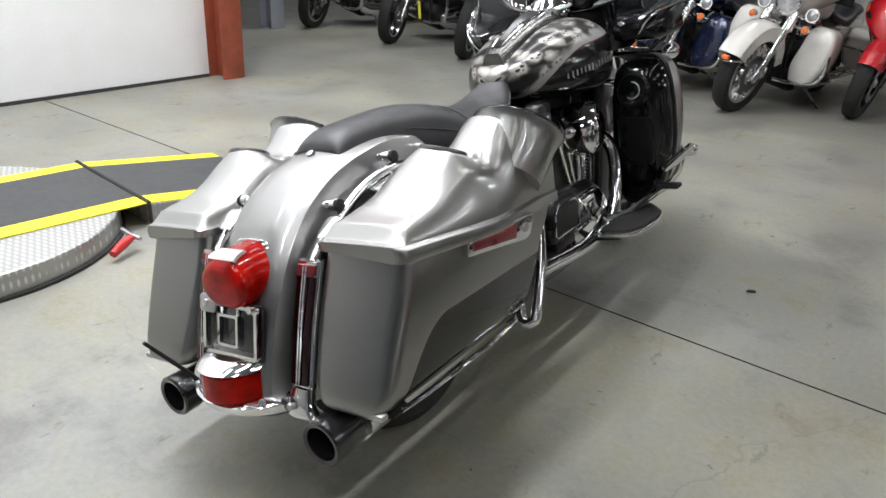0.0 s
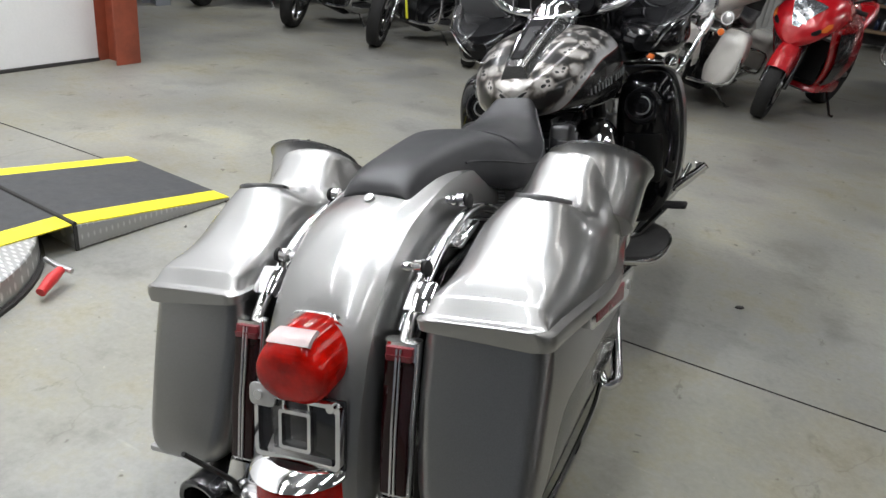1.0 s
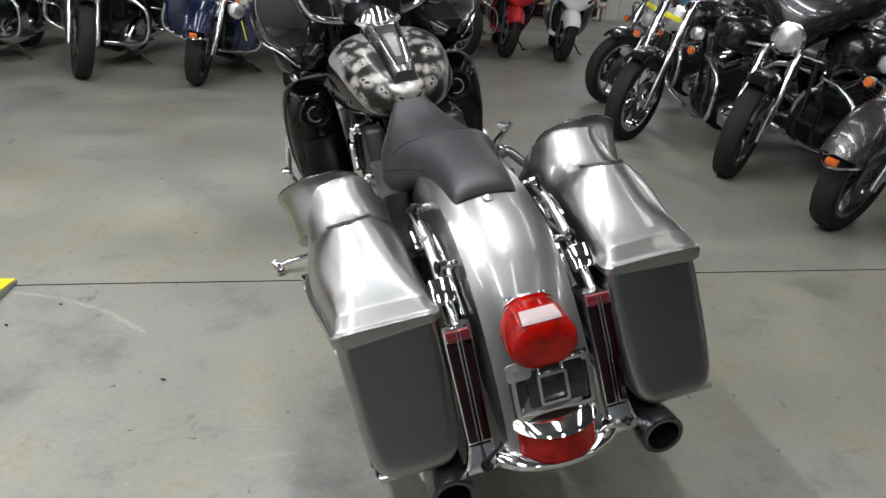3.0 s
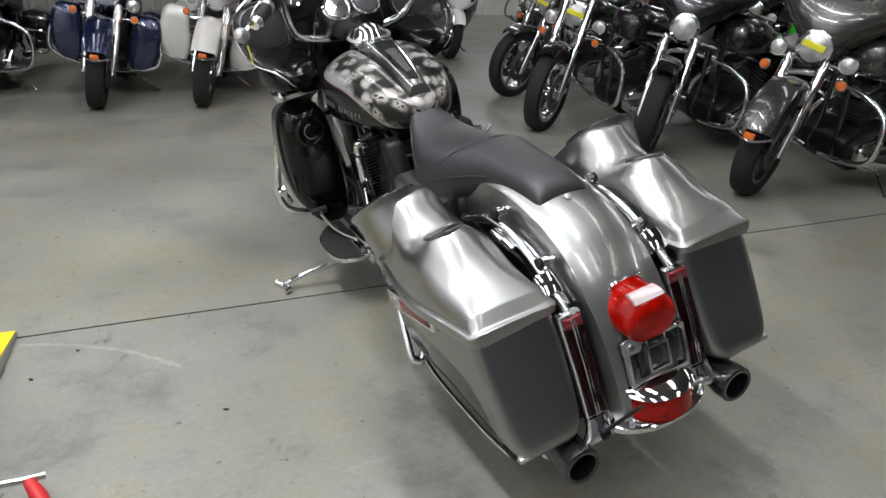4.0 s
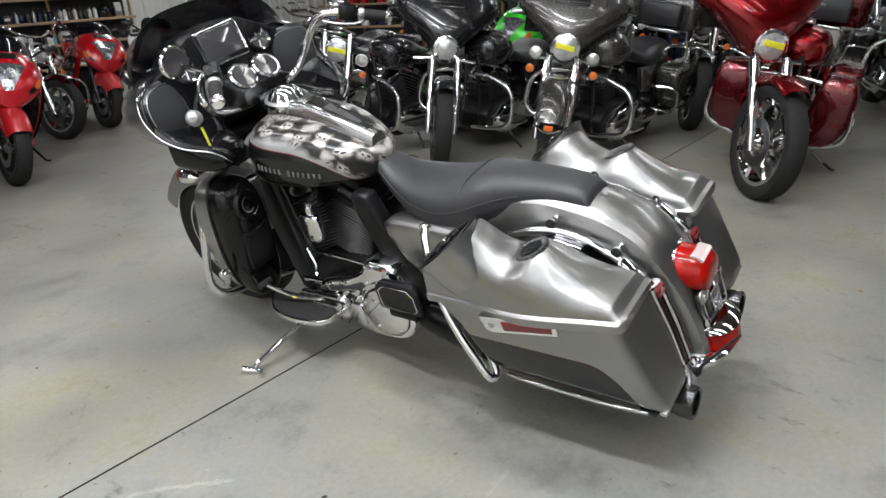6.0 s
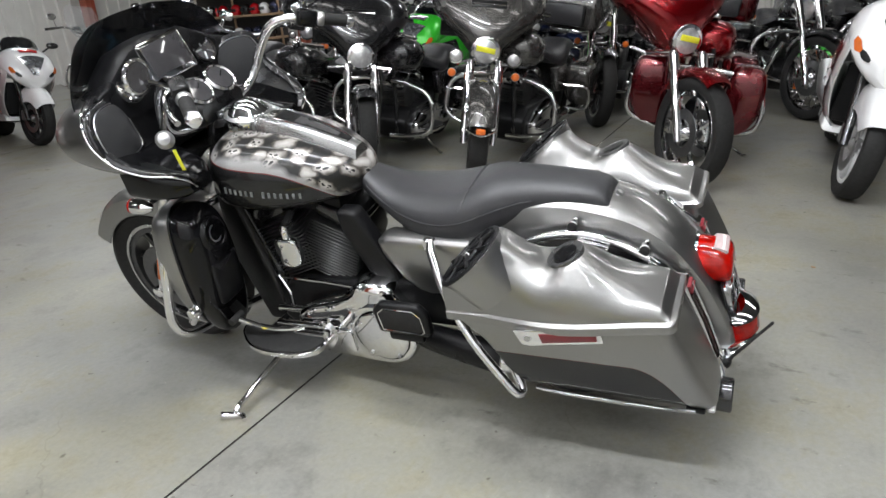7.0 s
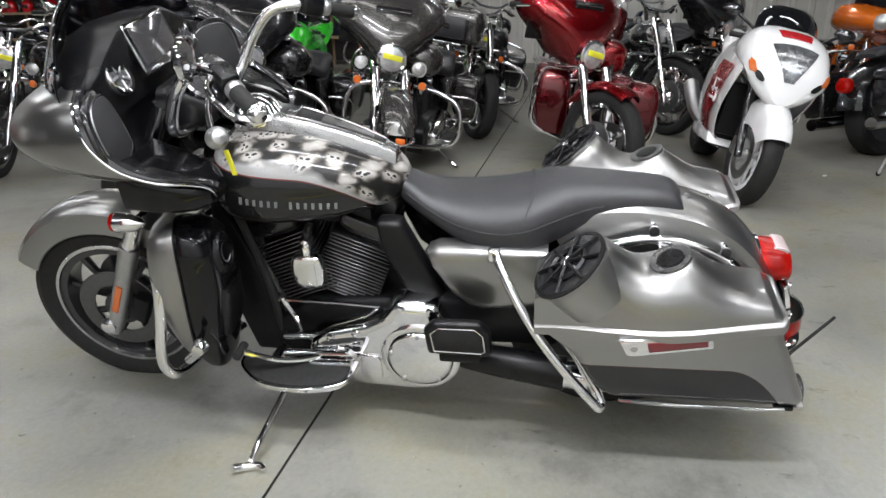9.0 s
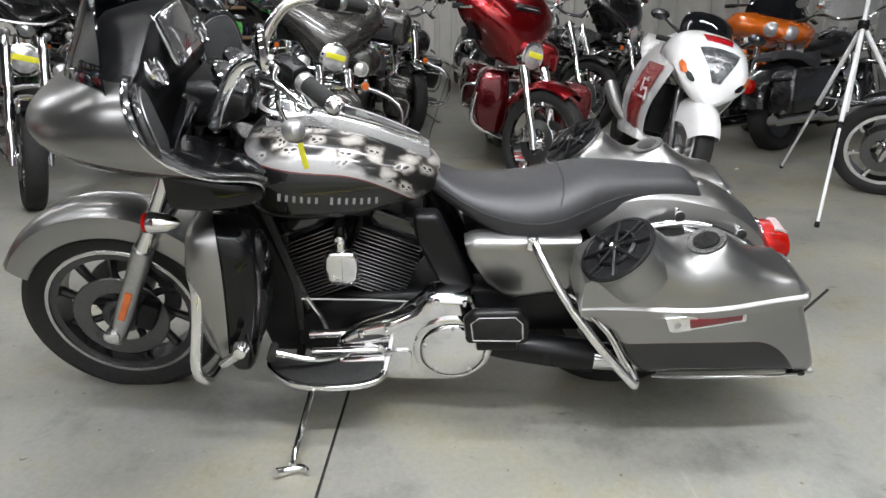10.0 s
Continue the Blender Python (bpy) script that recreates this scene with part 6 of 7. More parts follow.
        for y, hw, zt, zb in ((-0.55, 0.42, 1.04, 0.78), (-0.42, 0.42, 1.08, 0.79), (-0.28, 0.38, 1.07, 0.82), (-0.14, 0.30, 1.04, 0.85), (-0.03, 0.19, 1.01, 0.88), (0.02, 0.06, 0.98, 0.92)):
            rings.append([(math.copysign(abs(math.cos(a)) ** 0.6, math.cos(a)) * hw, y, (zt + zb) / 2 + math.copysign(abs(math.sin(a)) ** 0.75, math.sin(a)) * (zt - zb) / 2) for a in (2 * math.pi * k / 24 for k in range(24))])
        bw = part("fairing", loft(catmull_rings(rings, 2)), body, root, "painted shark-nose fairing")
        for s in (-1, 1):
            part("lamp_lens", lathe([(0.07, 0.0), (0.05, 0.018), (0.0, 0.024)], (s * 0.09, -0.005, 0.945), (s * 0.2, 1, 0), 20), "lamp", bw, "round headlight lens")
        ws = []
        for z, y, hw, back in ((1.05, -0.2, 0.3, 0.16), (1.17, -0.32, 0.26, 0.14), (1.26, -0.42, 0.18, 0.08)):
            fr = [(hw * u, y - back * u * u, z) for u in np.linspace(-1, 1, 11)]
            ws.append(fr + [(x, yy - 0.005, zz) for x, yy, zz in fr[::-1]])
        part("windshield", loft(catmull_rings(ws, 2)), "smoke", bw, "dark smoked windshield")
    elif fairing == "shield":
        ws = []
        for z, y, hw, back in ((0.98, -0.24, 0.16, 0.06), (1.1, -0.29, 0.25, 0.1), (1.28, -0.38, 0.26, 0.1), (1.42, -0.45, 0.2, 0.06)):
            fr = [(hw * u, y - back * u * u, z) for u in np.linspace(-1, 1, 11)]
            ws.append(fr + [(x, yy - 0.005, zz) for x, yy, zz in fr[::-1]])
        f("windshield", loft(catmull_rings(ws, 2)), M["clear"], root, "clear touring windshield")
    # body
    tv2 = catmull([(-0.52, 0.88, 0.06, 0.76), (-0.56, 0.93, 0.14, 0.73), (-0.66, 0.96, 0.18, 0.71), (-0.8, 0.94, 0.17, 0.71), (-0.95, 0.88, 0.12, 0.73), (-1.08, 0.83, 0.05, 0.76)], 3)
    rings = []
    for y, tp, hw, lw in tv2:
        mid = lw + (tp - lw) * 0.46
        rings.append([(math.copysign(abs(math.cos(a)) ** 0.72, math.cos(a)) * hw, y, mid + ((tp - mid) * abs(math.sin(a)) ** 0.8 if math.sin(a) > 0 else -(mid - lw) * abs(math.sin(a)) ** 0.6)) for a in (2 * math.pi * k / 24 for k in range(24))])
    tk = part("fuel_tank", loft(rings), body, root, "painted fuel tank")
    part("console", box((0, -0.78, 0.955), (0.08, 0.36, 0.03), 0.012, Matrix.Rotation(radians(10), 4, "X")), "chrome", tk)
    part("fuel_cap", lathe([(0.05, 0.0), (0.045, 0.02), (0.02, 0.03), (0.0, 0.03)], (0, -0.66, 0.97), (0, 0, 1), 18), "chrome", tk)
    rings = []
    for y, tp, hw, lw in catmull([(-1.0, 0.84, 0.05, 0.77), (-1.1, 0.78, 0.12, 0.70), (-1.25, 0.755, 0.17, 0.66), (-1.38, 0.79, 0.17, 0.67), (-1.5, 0.82, 0.15, 0.73), (-1.7, 0.81, 0.12, 0.75), (-1.8, 0.77, 0.09, 0.74)], 3):
        rings.append([(math.copysign(abs(math.cos(a)) ** 0.6, math.cos(a)) * hw, y, lw + (tp - lw) * abs(math.sin(a)) ** 0.8) for a in (math.pi * k / 14 for k in range(15))])
    part("seat", loft(rings), seat_mat, root, "black padded seat")
    rax = Vector((0, -1.63, 0.31))
    rt = part("rear_wheel", tyre_mesh(rax, 0.32, 0.16, 0.21, seg=28), "rubber", root)
    part("rim", ring_mesh(rax, 0.12, 0.212, 0.11, seg=24), "rim", rt)
    rings = []
    for a in np.linspace(radians(155), radians(8), 16):
        cy, cz = rax.y - math.cos(a) * 0.40, rax.z + math.sin(a) * 0.42
        ny, nz = -math.cos(a), math.sin(a)
        sec = [(-1, -0.12), (-1, -0.04), (-0.7, -0.004), (0, 0.004), (0.7, -0.004), (1, -0.04), (1, -0.12)]
        rings.append([(u * 0.105, cy + v * ny, cz + v * nz) for u, v in sec] + [(u * 0.1, cy + (v - 0.005) * ny, cz + (v - 0.005) * nz) for u, v in sec[::-1]])
    part("rear_fender", loft(rings), body, root)
    # engine
    en = part("engine", prism([(-0.55, 0.2), (-0.5, 0.34), (-0.62, 0.43), (-1.05, 0.45), (-1.2, 0.38), (-1.2, 0.22), (-1.05, 0.15), (-0.65, 0.14)], -0.16, 0.17, 0.03), "engine", root, "black V-twin engine")
    part("primary_cover", prism([(-0.6, 0.22), (-0.58, 0.32), (-0.7, 0.4), (-1.0, 0.44), (-1.18, 0.38), (-1.2, 0.24), (-1.08, 0.17), (-0.72, 0.16)], -0.235, -0.15, 0.02), "chrome", en, "chrome primary cover")
    part("cam_cover", prism([(-0.62, 0.24), (-0.66, 0.38), (-0.8, 0.42), (-0.95, 0.36), (-0.95, 0.22), (-0.75, 0.18)], 0.16, 0.21, 0.015), "chrome", en)
    part("air_cleaner", lathe([(0.0, 0.07), (0.06, 0.065), (0.085, 0.045), (0.09, 0.0)], (0.15, -0.78, 0.58), (1, 0, 0), 20), "chrome", en)
    for tilt in (24, -24):
        d = Vector((0, math.sin(radians(tilt)), math.cos(radians(tilt))))
        base_p = Vector((0, -0.80, 0.30))
        turn = Matrix.Rotation(radians(-tilt), 4, "X")
        cy = part("cylinder", box(base_p + d * 0.25, (0.14, 0.13, 0.26), 0.02, turn), "engine", en)
        fins = part("fin", box((0, 0, 0), (0.2, 0.19, 0.008), 0, None), "fin", cy)
        fins.matrix_basis = Matrix.Translation(base_p + d * 0.15) @ turn
        for k in range(1, 8):
            like(fins, Matrix.Translation(base_p + d * (0.15 + k * 0.024)) @ turn)
        part("rocker_box", box(base_p + d * 0.37, (0.18, 0.16, 0.05), 0.016, turn), "chrome", cy)
    part("header_pipe", tube([(0.1, -0.62, 0.55), (0.17, -0.56, 0.44), (0.19, -0.64, 0.26), (0.19, -0.95, 0.2), (0.2, -1.3, 0.22)], 0.023, 10, 3), pipes, root, "chrome exhaust pipe")
    for s in (-1, 1):
        part("muffler", tube([(s * 0.2, -1.2, 0.23), (s * 0.23, -1.45, 0.26), (s * 0.24, -2.08, 0.27)], [0.026, 0.045, 0.047], 12, 2), pipes, root)
        bd = part("floorboard", prism([(s * (0.24 + b), a) for a, b in ((-0.62, 0), (-0.6, 0.08), (-0.68, 0.125), (-0.85, 0.13), (-0.94, 0.09), (-0.95, 0))], 0.27, 0.29, 0.005, "z"), "chrome", root)
        part("pad", prism([(s * (0.25 + b), a) for a, b in ((-0.64, 0), (-0.63, 0.07), (-0.7, 0.1), (-0.84, 0.105), (-0.92, 0.07), (-0.93, 0))], 0.288, 0.297, 0.003, "z"), "rubber", bd)
        part("downtube", tube([(s * 0.05, -0.45, 0.8), (s * 0.07, -0.52, 0.45), (s * 0.09, -0.58, 0.2), (s * 0.1, -1.1, 0.15)], 0.017, 8, 3), "black", root)
        part("side_cover", prism([(-1.08, 0.66), (-1.36, 0.66), (-1.42, 0.5), (-1.38, 0.44), (-1.18, 0.46)], s * 0.13, s * 0.19, 0.015), body, root)
        if guard:
            part("engine_guard", tube([(s * 0.06, -0.46, 0.24), (s * 0.22, -0.42, 0.27), (s * 0.39, -0.4, 0.33), (s * 0.42, -0.4, 0.46), (s * 0.37, -0.41, 0.6), (s * 0.2, -0.43, 0.66), (s * 0.05, -0.45, 0.67)], 0.017, 10, 4), "chrome", root, "chrome engine guard bar")
        if lowers:
            rings = []
            for z, x0, x1, y0, y1 in ((0.72, 0.23, 0.36, -0.54, -0.42), (0.68, 0.2, 0.4, -0.57, -0.385), (0.55, 0.18, 0.42, -0.57, -0.37), (0.4, 0.16, 0.40, -0.56, -0.37), (0.29, 0.18, 0.34, -0.53, -0.39)):
                rings.append([(s * x, y, z) for x, y in rrect(x0, x1, y0, y1, 0.04, 4)])
            part("lower_fairing", loft(catmull_rings(rings, 2)), second, root, "painted lower fairing")
        if bags:
            rings = []
            for z, xo, xi, yf, yr in ((0.58, 0.38, 0.19, -1.36, -2.0), (0.5, 0.385, 0.18, -1.37, -2.02), (0.4, 0.38, 0.18, -1.42, -2.03), (0.32, 0.36, 0.2, -1.5, -2.01)):
                rings.append([(s * x, y, z) for x, y in rrect(xi, xo, yr, yf, 0.04, 4)])
            bg = part("saddlebag", loft(catmull_rings(rings, 2)), second, root, "painted hard saddlebag")
            rings = []
            for z, k in ((0.582, 1.02), (0.61, 1.02), (0.645, 0.94), (0.66, 0.8)):
                rings.append([(s * (0.285 + (x - 0.285) * k), -1.68 + (y + 1.68) * k, z) for x, y in rrect(0.18, 0.39, -2.01, -1.35, 0.045, 4)])
            part("lid", loft(rings), second, bg)
            part("bag_guard", tube([(s * 0.2, -1.3, 0.5), (s * 0.38, -1.33, 0.5), (s * 0.4, -1.38, 0.4), (s * 0.36, -1.42, 0.3), (s * 0.2, -1.4, 0.3)], 0.012, 8, 3), "chrome", root)
    if trunk:
        rings = []
        for z, k in ((0.88, 0.9), (0.92, 1.0), (1.06, 1.02), (1.08, 1.02), (1.14, 0.96), (1.17, 0.8)):
            rings.append([(x * k, -1.98 + (y + 1.98) * k, z) for x, y in rrect(-0.29, 0.29, -2.2, -1.76, 0.08, 5)])
        tp2 = part("top_case", loft(rings), second, root, "painted hard top case")
        part("backrest", box((0, -1.72, 1.0), (0.34, 0.07, 0.18), 0.03), "leather", tp2)
        part("rack", box((0, -1.98, 0.86), (0.26, 0.4, 0.03), 0.01), "chrome", tp2)
    part("tail_lamp", lathe([(0.06, 0.0), (0.058, 0.05), (0.04, 0.07), (0.0, 0.075)], (0, -2.01, 0.55), (0, -1, 0.1), 18), "red_lens", root)
    # stand foot on the floor
    hip2 = Vector((-0.18, -0.86, 0.18))
    ft = Matrix.Rotation(radians(lean), 4, "Y") @ Vector((-0.40, -0.74, 0.012))
    part("side_stand", tube([hip2, hip2.lerp(ft, 0.5), ft, ft + Vector((-0.03, 0.03, 0.008))], [0.012, 0.011, 0.01, 0.012], 8), "chrome", root)
    return root


def sportbike(place, heading, body, label, accent=None, lean=9, steer=0, screen="smoke"):
    """A faired sports motorcycle; its front tyre stands at the place."""
    accent = accent or body
    root = thing("motorcycle", pose(place[0], place[1], 0, 0, 0, heading - 90) @ pose(0, 0, 0, 0, -lean, 0), label, "motorcycle", "parked motorcycles")
    ax = Vector((0, 0, 0.30))
    S = Matrix.Rotation(radians(steer), 4, "Z")

    def f(name, bm, mat, parent, label=""):
        return part(name, moved(bm, S), mat, parent, label)
    tyre = f("front_wheel", tyre_mesh(ax, 0.30, 0.12, 0.222, seg=40), "rubber", root, "black front tyre")
    f("rim", ring_mesh(ax, 0.195, 0.224, 0.09, seg=36), accent if accent == "p_pure" else "rim", tyre, "cast rim")
    f("hub", lathe([(0.02, -0.07), (0.04, -0.05), (0.04, 0.05), (0.02, 0.07)], ax, (1, 0, 0), 16), "satin", tyre)
    sp = part("spoke", tube([(0, 0, 0.03), (0, 0.01, 0.12), (0, 0, 0.2)], [0.02, 0.014, 0.022], 6, 2), accent if accent == "p_pure" else "rim", tyre)
    sp.matrix_basis = S @ Matrix.Translation(ax)
    for k in range(1, 6):
        like(sp, S @ Matrix.Translation(ax) @ Matrix.Rotation(math.pi * k / 3, 4, "X"))
    for s in (-1, 1):
        f("brake_disc", ring_mesh(ax, 0.1, 0.155, 0.006, seg=32, off=s * 0.062), "satin", tyre)
        leg = f("fork_leg", tube([(s * 0.088, 0.0, 0.28), (s * 0.088, -0.07, 0.42), (s * 0.088, -0.26, 0.85)], [0.024, 0.027, 0.027], 12), "black", root, "black fork leg")
        f("caliper", box((s * 0.085, -0.09, 0.33), (0.05, 0.07, 0.11), 0.014), "satin", leg)
    rings = []
    for a in np.linspace(radians(150), radians(48), 16):
        rr = 0.33 + 0.02 * math.sin(a)
        cy, cz = -math.cos(a) * rr, ax.z + math.sin(a) * rr
        ny, nz = -math.cos(a), math.sin(a)
        w = 0.084 * (0.62 + 0.38 * math.sin(a) ** 0.5)
        sec = [(-1.2, -0.17), (-1.12, -0.1), (-1.0, -0.045), (-0.72, -0.012), (0, 0.006), (0.72, -0.012), (1.0, -0.045), (1.12, -0.1), (1.2, -0.17)]
        sec = [(u, v * (0.5 + 0.5 * math.sin(a))) for u, v in sec]
        rings.append([(u * w, cy + v * ny, cz + v * nz) for u, v in sec] + [(u * (w - 0.005), cy + (v - 0.005) * ny, cz + (v - 0.005) * nz) for u, v in sec[::-1]])
    f("front_fender", loft(rings), body, root, "painted front fender")
    # nose: rounded wedge, narrow below
    rings = []
    for y, hw, zt, zb in ((-0.45, 0.235, 1.01, 0.68), (-0.30, 0.258, 1.05, 0.655), (-0.16, 0.262, 1.04, 0.635), (-0.05, 0.245, 0.995, 0.625), (0.035, 0.222, 0.925, 0.605), (0.088, 0.172, 0.85, 0.61), (0.118, 0.09, 0.765, 0.63)):
        rings.append([(math.copysign(abs(math.cos(a)) ** 0.8, math.cos(a)) * hw * (1 - 0.5 * (math.sin(a) < 0) * abs(math.sin(a))), y, (zt + zb) / 2 + math.copysign(abs(math.sin(a)) ** 0.85, math.sin(a)) * (zt - zb) / 2) for a in (2 * math.pi * k / 28 for k in range(28))])
    dense = catmull_rings(rings, 4)
    nose = part("nose_fairing", loft(dense), body, root, "painted nose fairing")

    def patch(i0, i1, k0, k1, lift, squeeze=0.0, taper=0.0):
        """A piece of the nose's skin, raised a little; it narrows towards the tip."""
        out = []
        for i in range(i0, i1 + 1):
            mid_k, half = (k0 + k1) / 2, (k1 - k0) / 2 * (1 - squeeze * abs((i - (i0 + i1) / 2) / ((i1 - i0) / 2))) * (1 - taper * (i - i0) / (i1 - i0))
            row = []
            for q in np.linspace(mid_k - half, mid_k + half, 9):
                lo_k = int(math.floor(q))
                v = dense[i][lo_k % 28] * (1 - q + lo_k) + dense[i][(lo_k + 1) % 28] * (q - lo_k)
                c0 = np.array([0, v[1] - 0.25, 0.82])
                n0 = (v - c0) / np.linalg.norm(v - c0)
                row.append(v + n0 * lift)
            out.append(row)
        return loft(out, False, False)
    part("headlight", patch(14, 24, 4.8, 9.2, 0.006, 0.0, 0.55), "crystal", nose, "tall clear headlight")
    part("nose_mark", patch(9, 12, 5.6, 8.4, 0.004, 0.0, 0.15), "p_signal" if body == "p_pure" else "p_black", nose)
    for s in (-1, 1):
        lo_k, hi_k = (0.2, 2.6) if s > 0 else (11.4, 13.8)
        pod = part("eye_pod", patch(14, 23, lo_k, hi_k, 0.007, 0.75), body, nose, "raised almond surround")
        part("intake", patch(19, 22, lo_k + 0.4, hi_k - 0.4, 0.013, 0.55), "plastic", pod, "dark oval intake")
        part("signal_lens", patch(15, 19, lo_k + 0.45, hi_k - 0.45, 0.013, 0.55), "amber", pod, "orange signal lens")
        st = part("mirror_stem", tube([(s * 0.2, -0.28, 1.0), (s * 0.30, -0.34, 1.06)], 0.01, 8), "plastic", nose)
        part("mirror", moved(lathe([(0.0, 0.03), (0.04, 0.02), (0.055, 0.0), (0.05, -0.006)], (0, 0, 0), (0, 1, 0), 16), Matrix.Translation((s * 0.34, -0.36, 1.08)) @ Matrix.Diagonal((1.2, 1, 0.65, 1))), "black", st)
        # side shell: front edge swept back below, curling inwards
        grid, panel_rows = [], []
        for z, x, yf, yr in ((0.95, 0.19, -0.2, -0.62), (0.88, 0.235, -0.1, -0.72), (0.78, 0.262, -0.06, -0.84), (0.66, 0.27, -0.14, -0.95), (0.54, 0.262, -0.27, -1.02), (0.42, 0.24, -0.37, -1.06), (0.31, 0.2, -0.44, -1.06), (0.22, 0.13, -0.5, -1.0)):
            row = []
            for q in np.linspace(0, 1, 9):
                curl = 0.03 * max(0, 1 - q * 6)
                row.append((s * (x - curl - 0.03 * q * q), yf + (yr - yf) * q, z))
            grid.append(row + [(a[0] - s * 0.008, a[1], a[2]) for a in row[::-1]])
            if 0.3 < z < 0.85:
                panel_rows.append([(s * (x + 0.004 - 0.03 * q * q), yf + (yr - yf) * q, z) for q in np.linspace(0.10, 0.62, 6)])
        sp2 = part("side_fairing", loft(catmull_rings(grid, 2)), body, root, "painted side fairing")
        part("colour_panel", loft(catmull_rings(panel_rows, 2), False, False), "p_signal" if body == "p_pure" else "p_black", sp2)
        if body == "p_pure":
            for k, (yy, zz, ln) in enumerate(((-0.36, 0.66, 0.13), (-0.39, 0.60, 0.17), (-0.44, 0.54, 0.12), (-0.33, 0.57, 0.02), (-0.46, 0.62, 0.02))):
                part("panel_mark", box((s * 0.2675, yy, zz), (0.012, ln, 0.016 if k < 3 else 0.09), 0.002, Matrix.Rotation(radians(s * 3), 4, "Z")), "p_pure", sp2)
        part("handlebar", tube([(s * 0.1, -0.36, 0.95), (s * 0.3, -0.42, 0.94)], 0.018, 10), "rubber", root)
        part("swing_arm", tube([(s * 0.08, -1.0, 0.38), (s * 0.1, -1.48, 0.31)], 0.03, 8), "satin", root)
    part("radiator", box((0, -0.4, 0.5), (0.36, 0.04, 0.34), 0.01), "engine", root, "black radiator")
    part("engine", box((0, -0.72, 0.42), (0.36, 0.5, 0.4), 0.05), "engine", root, "black engine block")
    part("belly_pan", prism([(-0.44, 0.24), (-1.05, 0.2), (-1.1, 0.3), (-0.5, 0.34)], -0.2, 0.2, 0.03), body, root)
    ws = []
    for z, y, hw, back in ((1.0, -0.13, 0.19, 0.2), (1.08, -0.22, 0.18, 0.16), (1.14, -0.32, 0.14, 0.1), (1.165, -0.38, 0.07, 0.04)):
        fr = [(hw * u, y - back * u * u, z) for u in np.linspace(-1, 1, 11)]
        ws.append(fr + [(x, yy - 0.005, zz) for x, yy, zz in fr[::-1]])
    part("windscreen", loft(catmull_rings(ws, 2)), screen, nose, "dark smoked windscreen")
    rings = []
    for y, tp, hw, lw in catmull([(-0.46, 0.98, 0.1, 0.72), (-0.55, 1.02, 0.18, 0.7), (-0.7, 1.02, 0.19, 0.7), (-0.85, 0.94, 0.14, 0.7), (-0.95, 0.84, 0.1, 0.72)], 3):
        rings.append([(math.cos(a) * hw, y, (tp + lw) / 2 + math.copysign(abs(math.sin(a)) ** 0.8, math.sin(a)) * (tp - lw) / 2) for a in (2 * math.pi * k / 20 for k in range(20))])
    part("fuel_tank", loft(rings), body, root)
    rings = []
    for y, tp, hw, lw in catmull([(-0.92, 0.83, 0.12, 0.72), (-1.1, 0.81, 0.15, 0.7), (-1.2, 0.86, 0.15, 0.72), (-1.45, 0.94, 0.12, 0.82), (-1.65, 0.97, 0.05, 0.92)], 3):
        rings.append([(math.cos(a) * hw, y, (tp + lw) / 2 + math.sin(a) * (tp - lw) / 2) for a in (2 * math.pi * k / 16 for k in range(16))])
    part("tail", loft(rings), body, root)
    part("seat", box((0, -1.05, 0.83), (0.24, 0.26, 0.05), 0.02), "leather", root)
    rax = Vector((0, -1.42, 0.31))
    rt = part("rear_wheel", tyre_mesh(rax, 0.31, 0.18, 0.222, seg=30), "rubber", root)
    part("rim", ring_mesh(rax, 0.05, 0.224, 0.12, seg=26), "rim", rt)
    part("silencer", tube([(0.14, -0.95, 0.28), (0.2, -1.2, 0.36), (0.22, -1.55, 0.48)], [0.035, 0.055, 0.06], 14, 2), "satin", root)
    ft = Matrix.Rotation(radians(lean), 4, "Y") @ Vector((-0.32, -0.8, 0.012))
    part("side_stand", tube([(-0.14, -0.95, 0.25), ft, ft + Vector((-0.03, 0.02, 0.006))], [0.012, 0.01, 0.012], 8), "black", root)
    return root


M["clear"] = glassy("clear_windshield", (0.6, 0.62, 0.62), 0.05, 0.18)

# row across the aisle
cruiser((-5.34, 5.42), 262, "p_black", "black cruiser parked across the aisle", bags=False, lamps=False)
cruiser((-3.98, 5.24), 262, "p_blue", "dark blue cruiser parked across the aisle", bags=False, lamps=False, tape=True)
cruiser((-2.9, 5.1), 262, "p_black", "black touring motorcycle with saddlebags", fairing="batwing")
cruiser((-1.89, 5.05), 262, "p_black", "black cruiser with a clear windshield", fairing="shield")
cruiser((-0.95, 4.89), 260, "p_blue", "dark blue touring motorcycle with orange lamps", fairing="batwing", lowers=True, fender="large", trunk=True, steer=2)
cruiser((-0.15, 4.78), 258, "p_white", "cream-white touring motorcycle with lower fairings", fairing="batwing", lowers=True, fender="large", wheel="wire", steer=-4)
sportbike((0.66, 5.32), 250, "p_signal", "red sports motorcycle with black wheels", steer=12)
sportbike((2.54, 7.12), 255, "p_signal", "red sports motorcycle in the second row", steer=10)
sportbike((3.22, 6.97), 250, "p_pure", "white sports motorcycle with a blue rim", accent="p_blue", steer=10)
cruiser((1.9, 6.98), 258, "p_maroon", "dark red cruiser in the second row", bags=False)
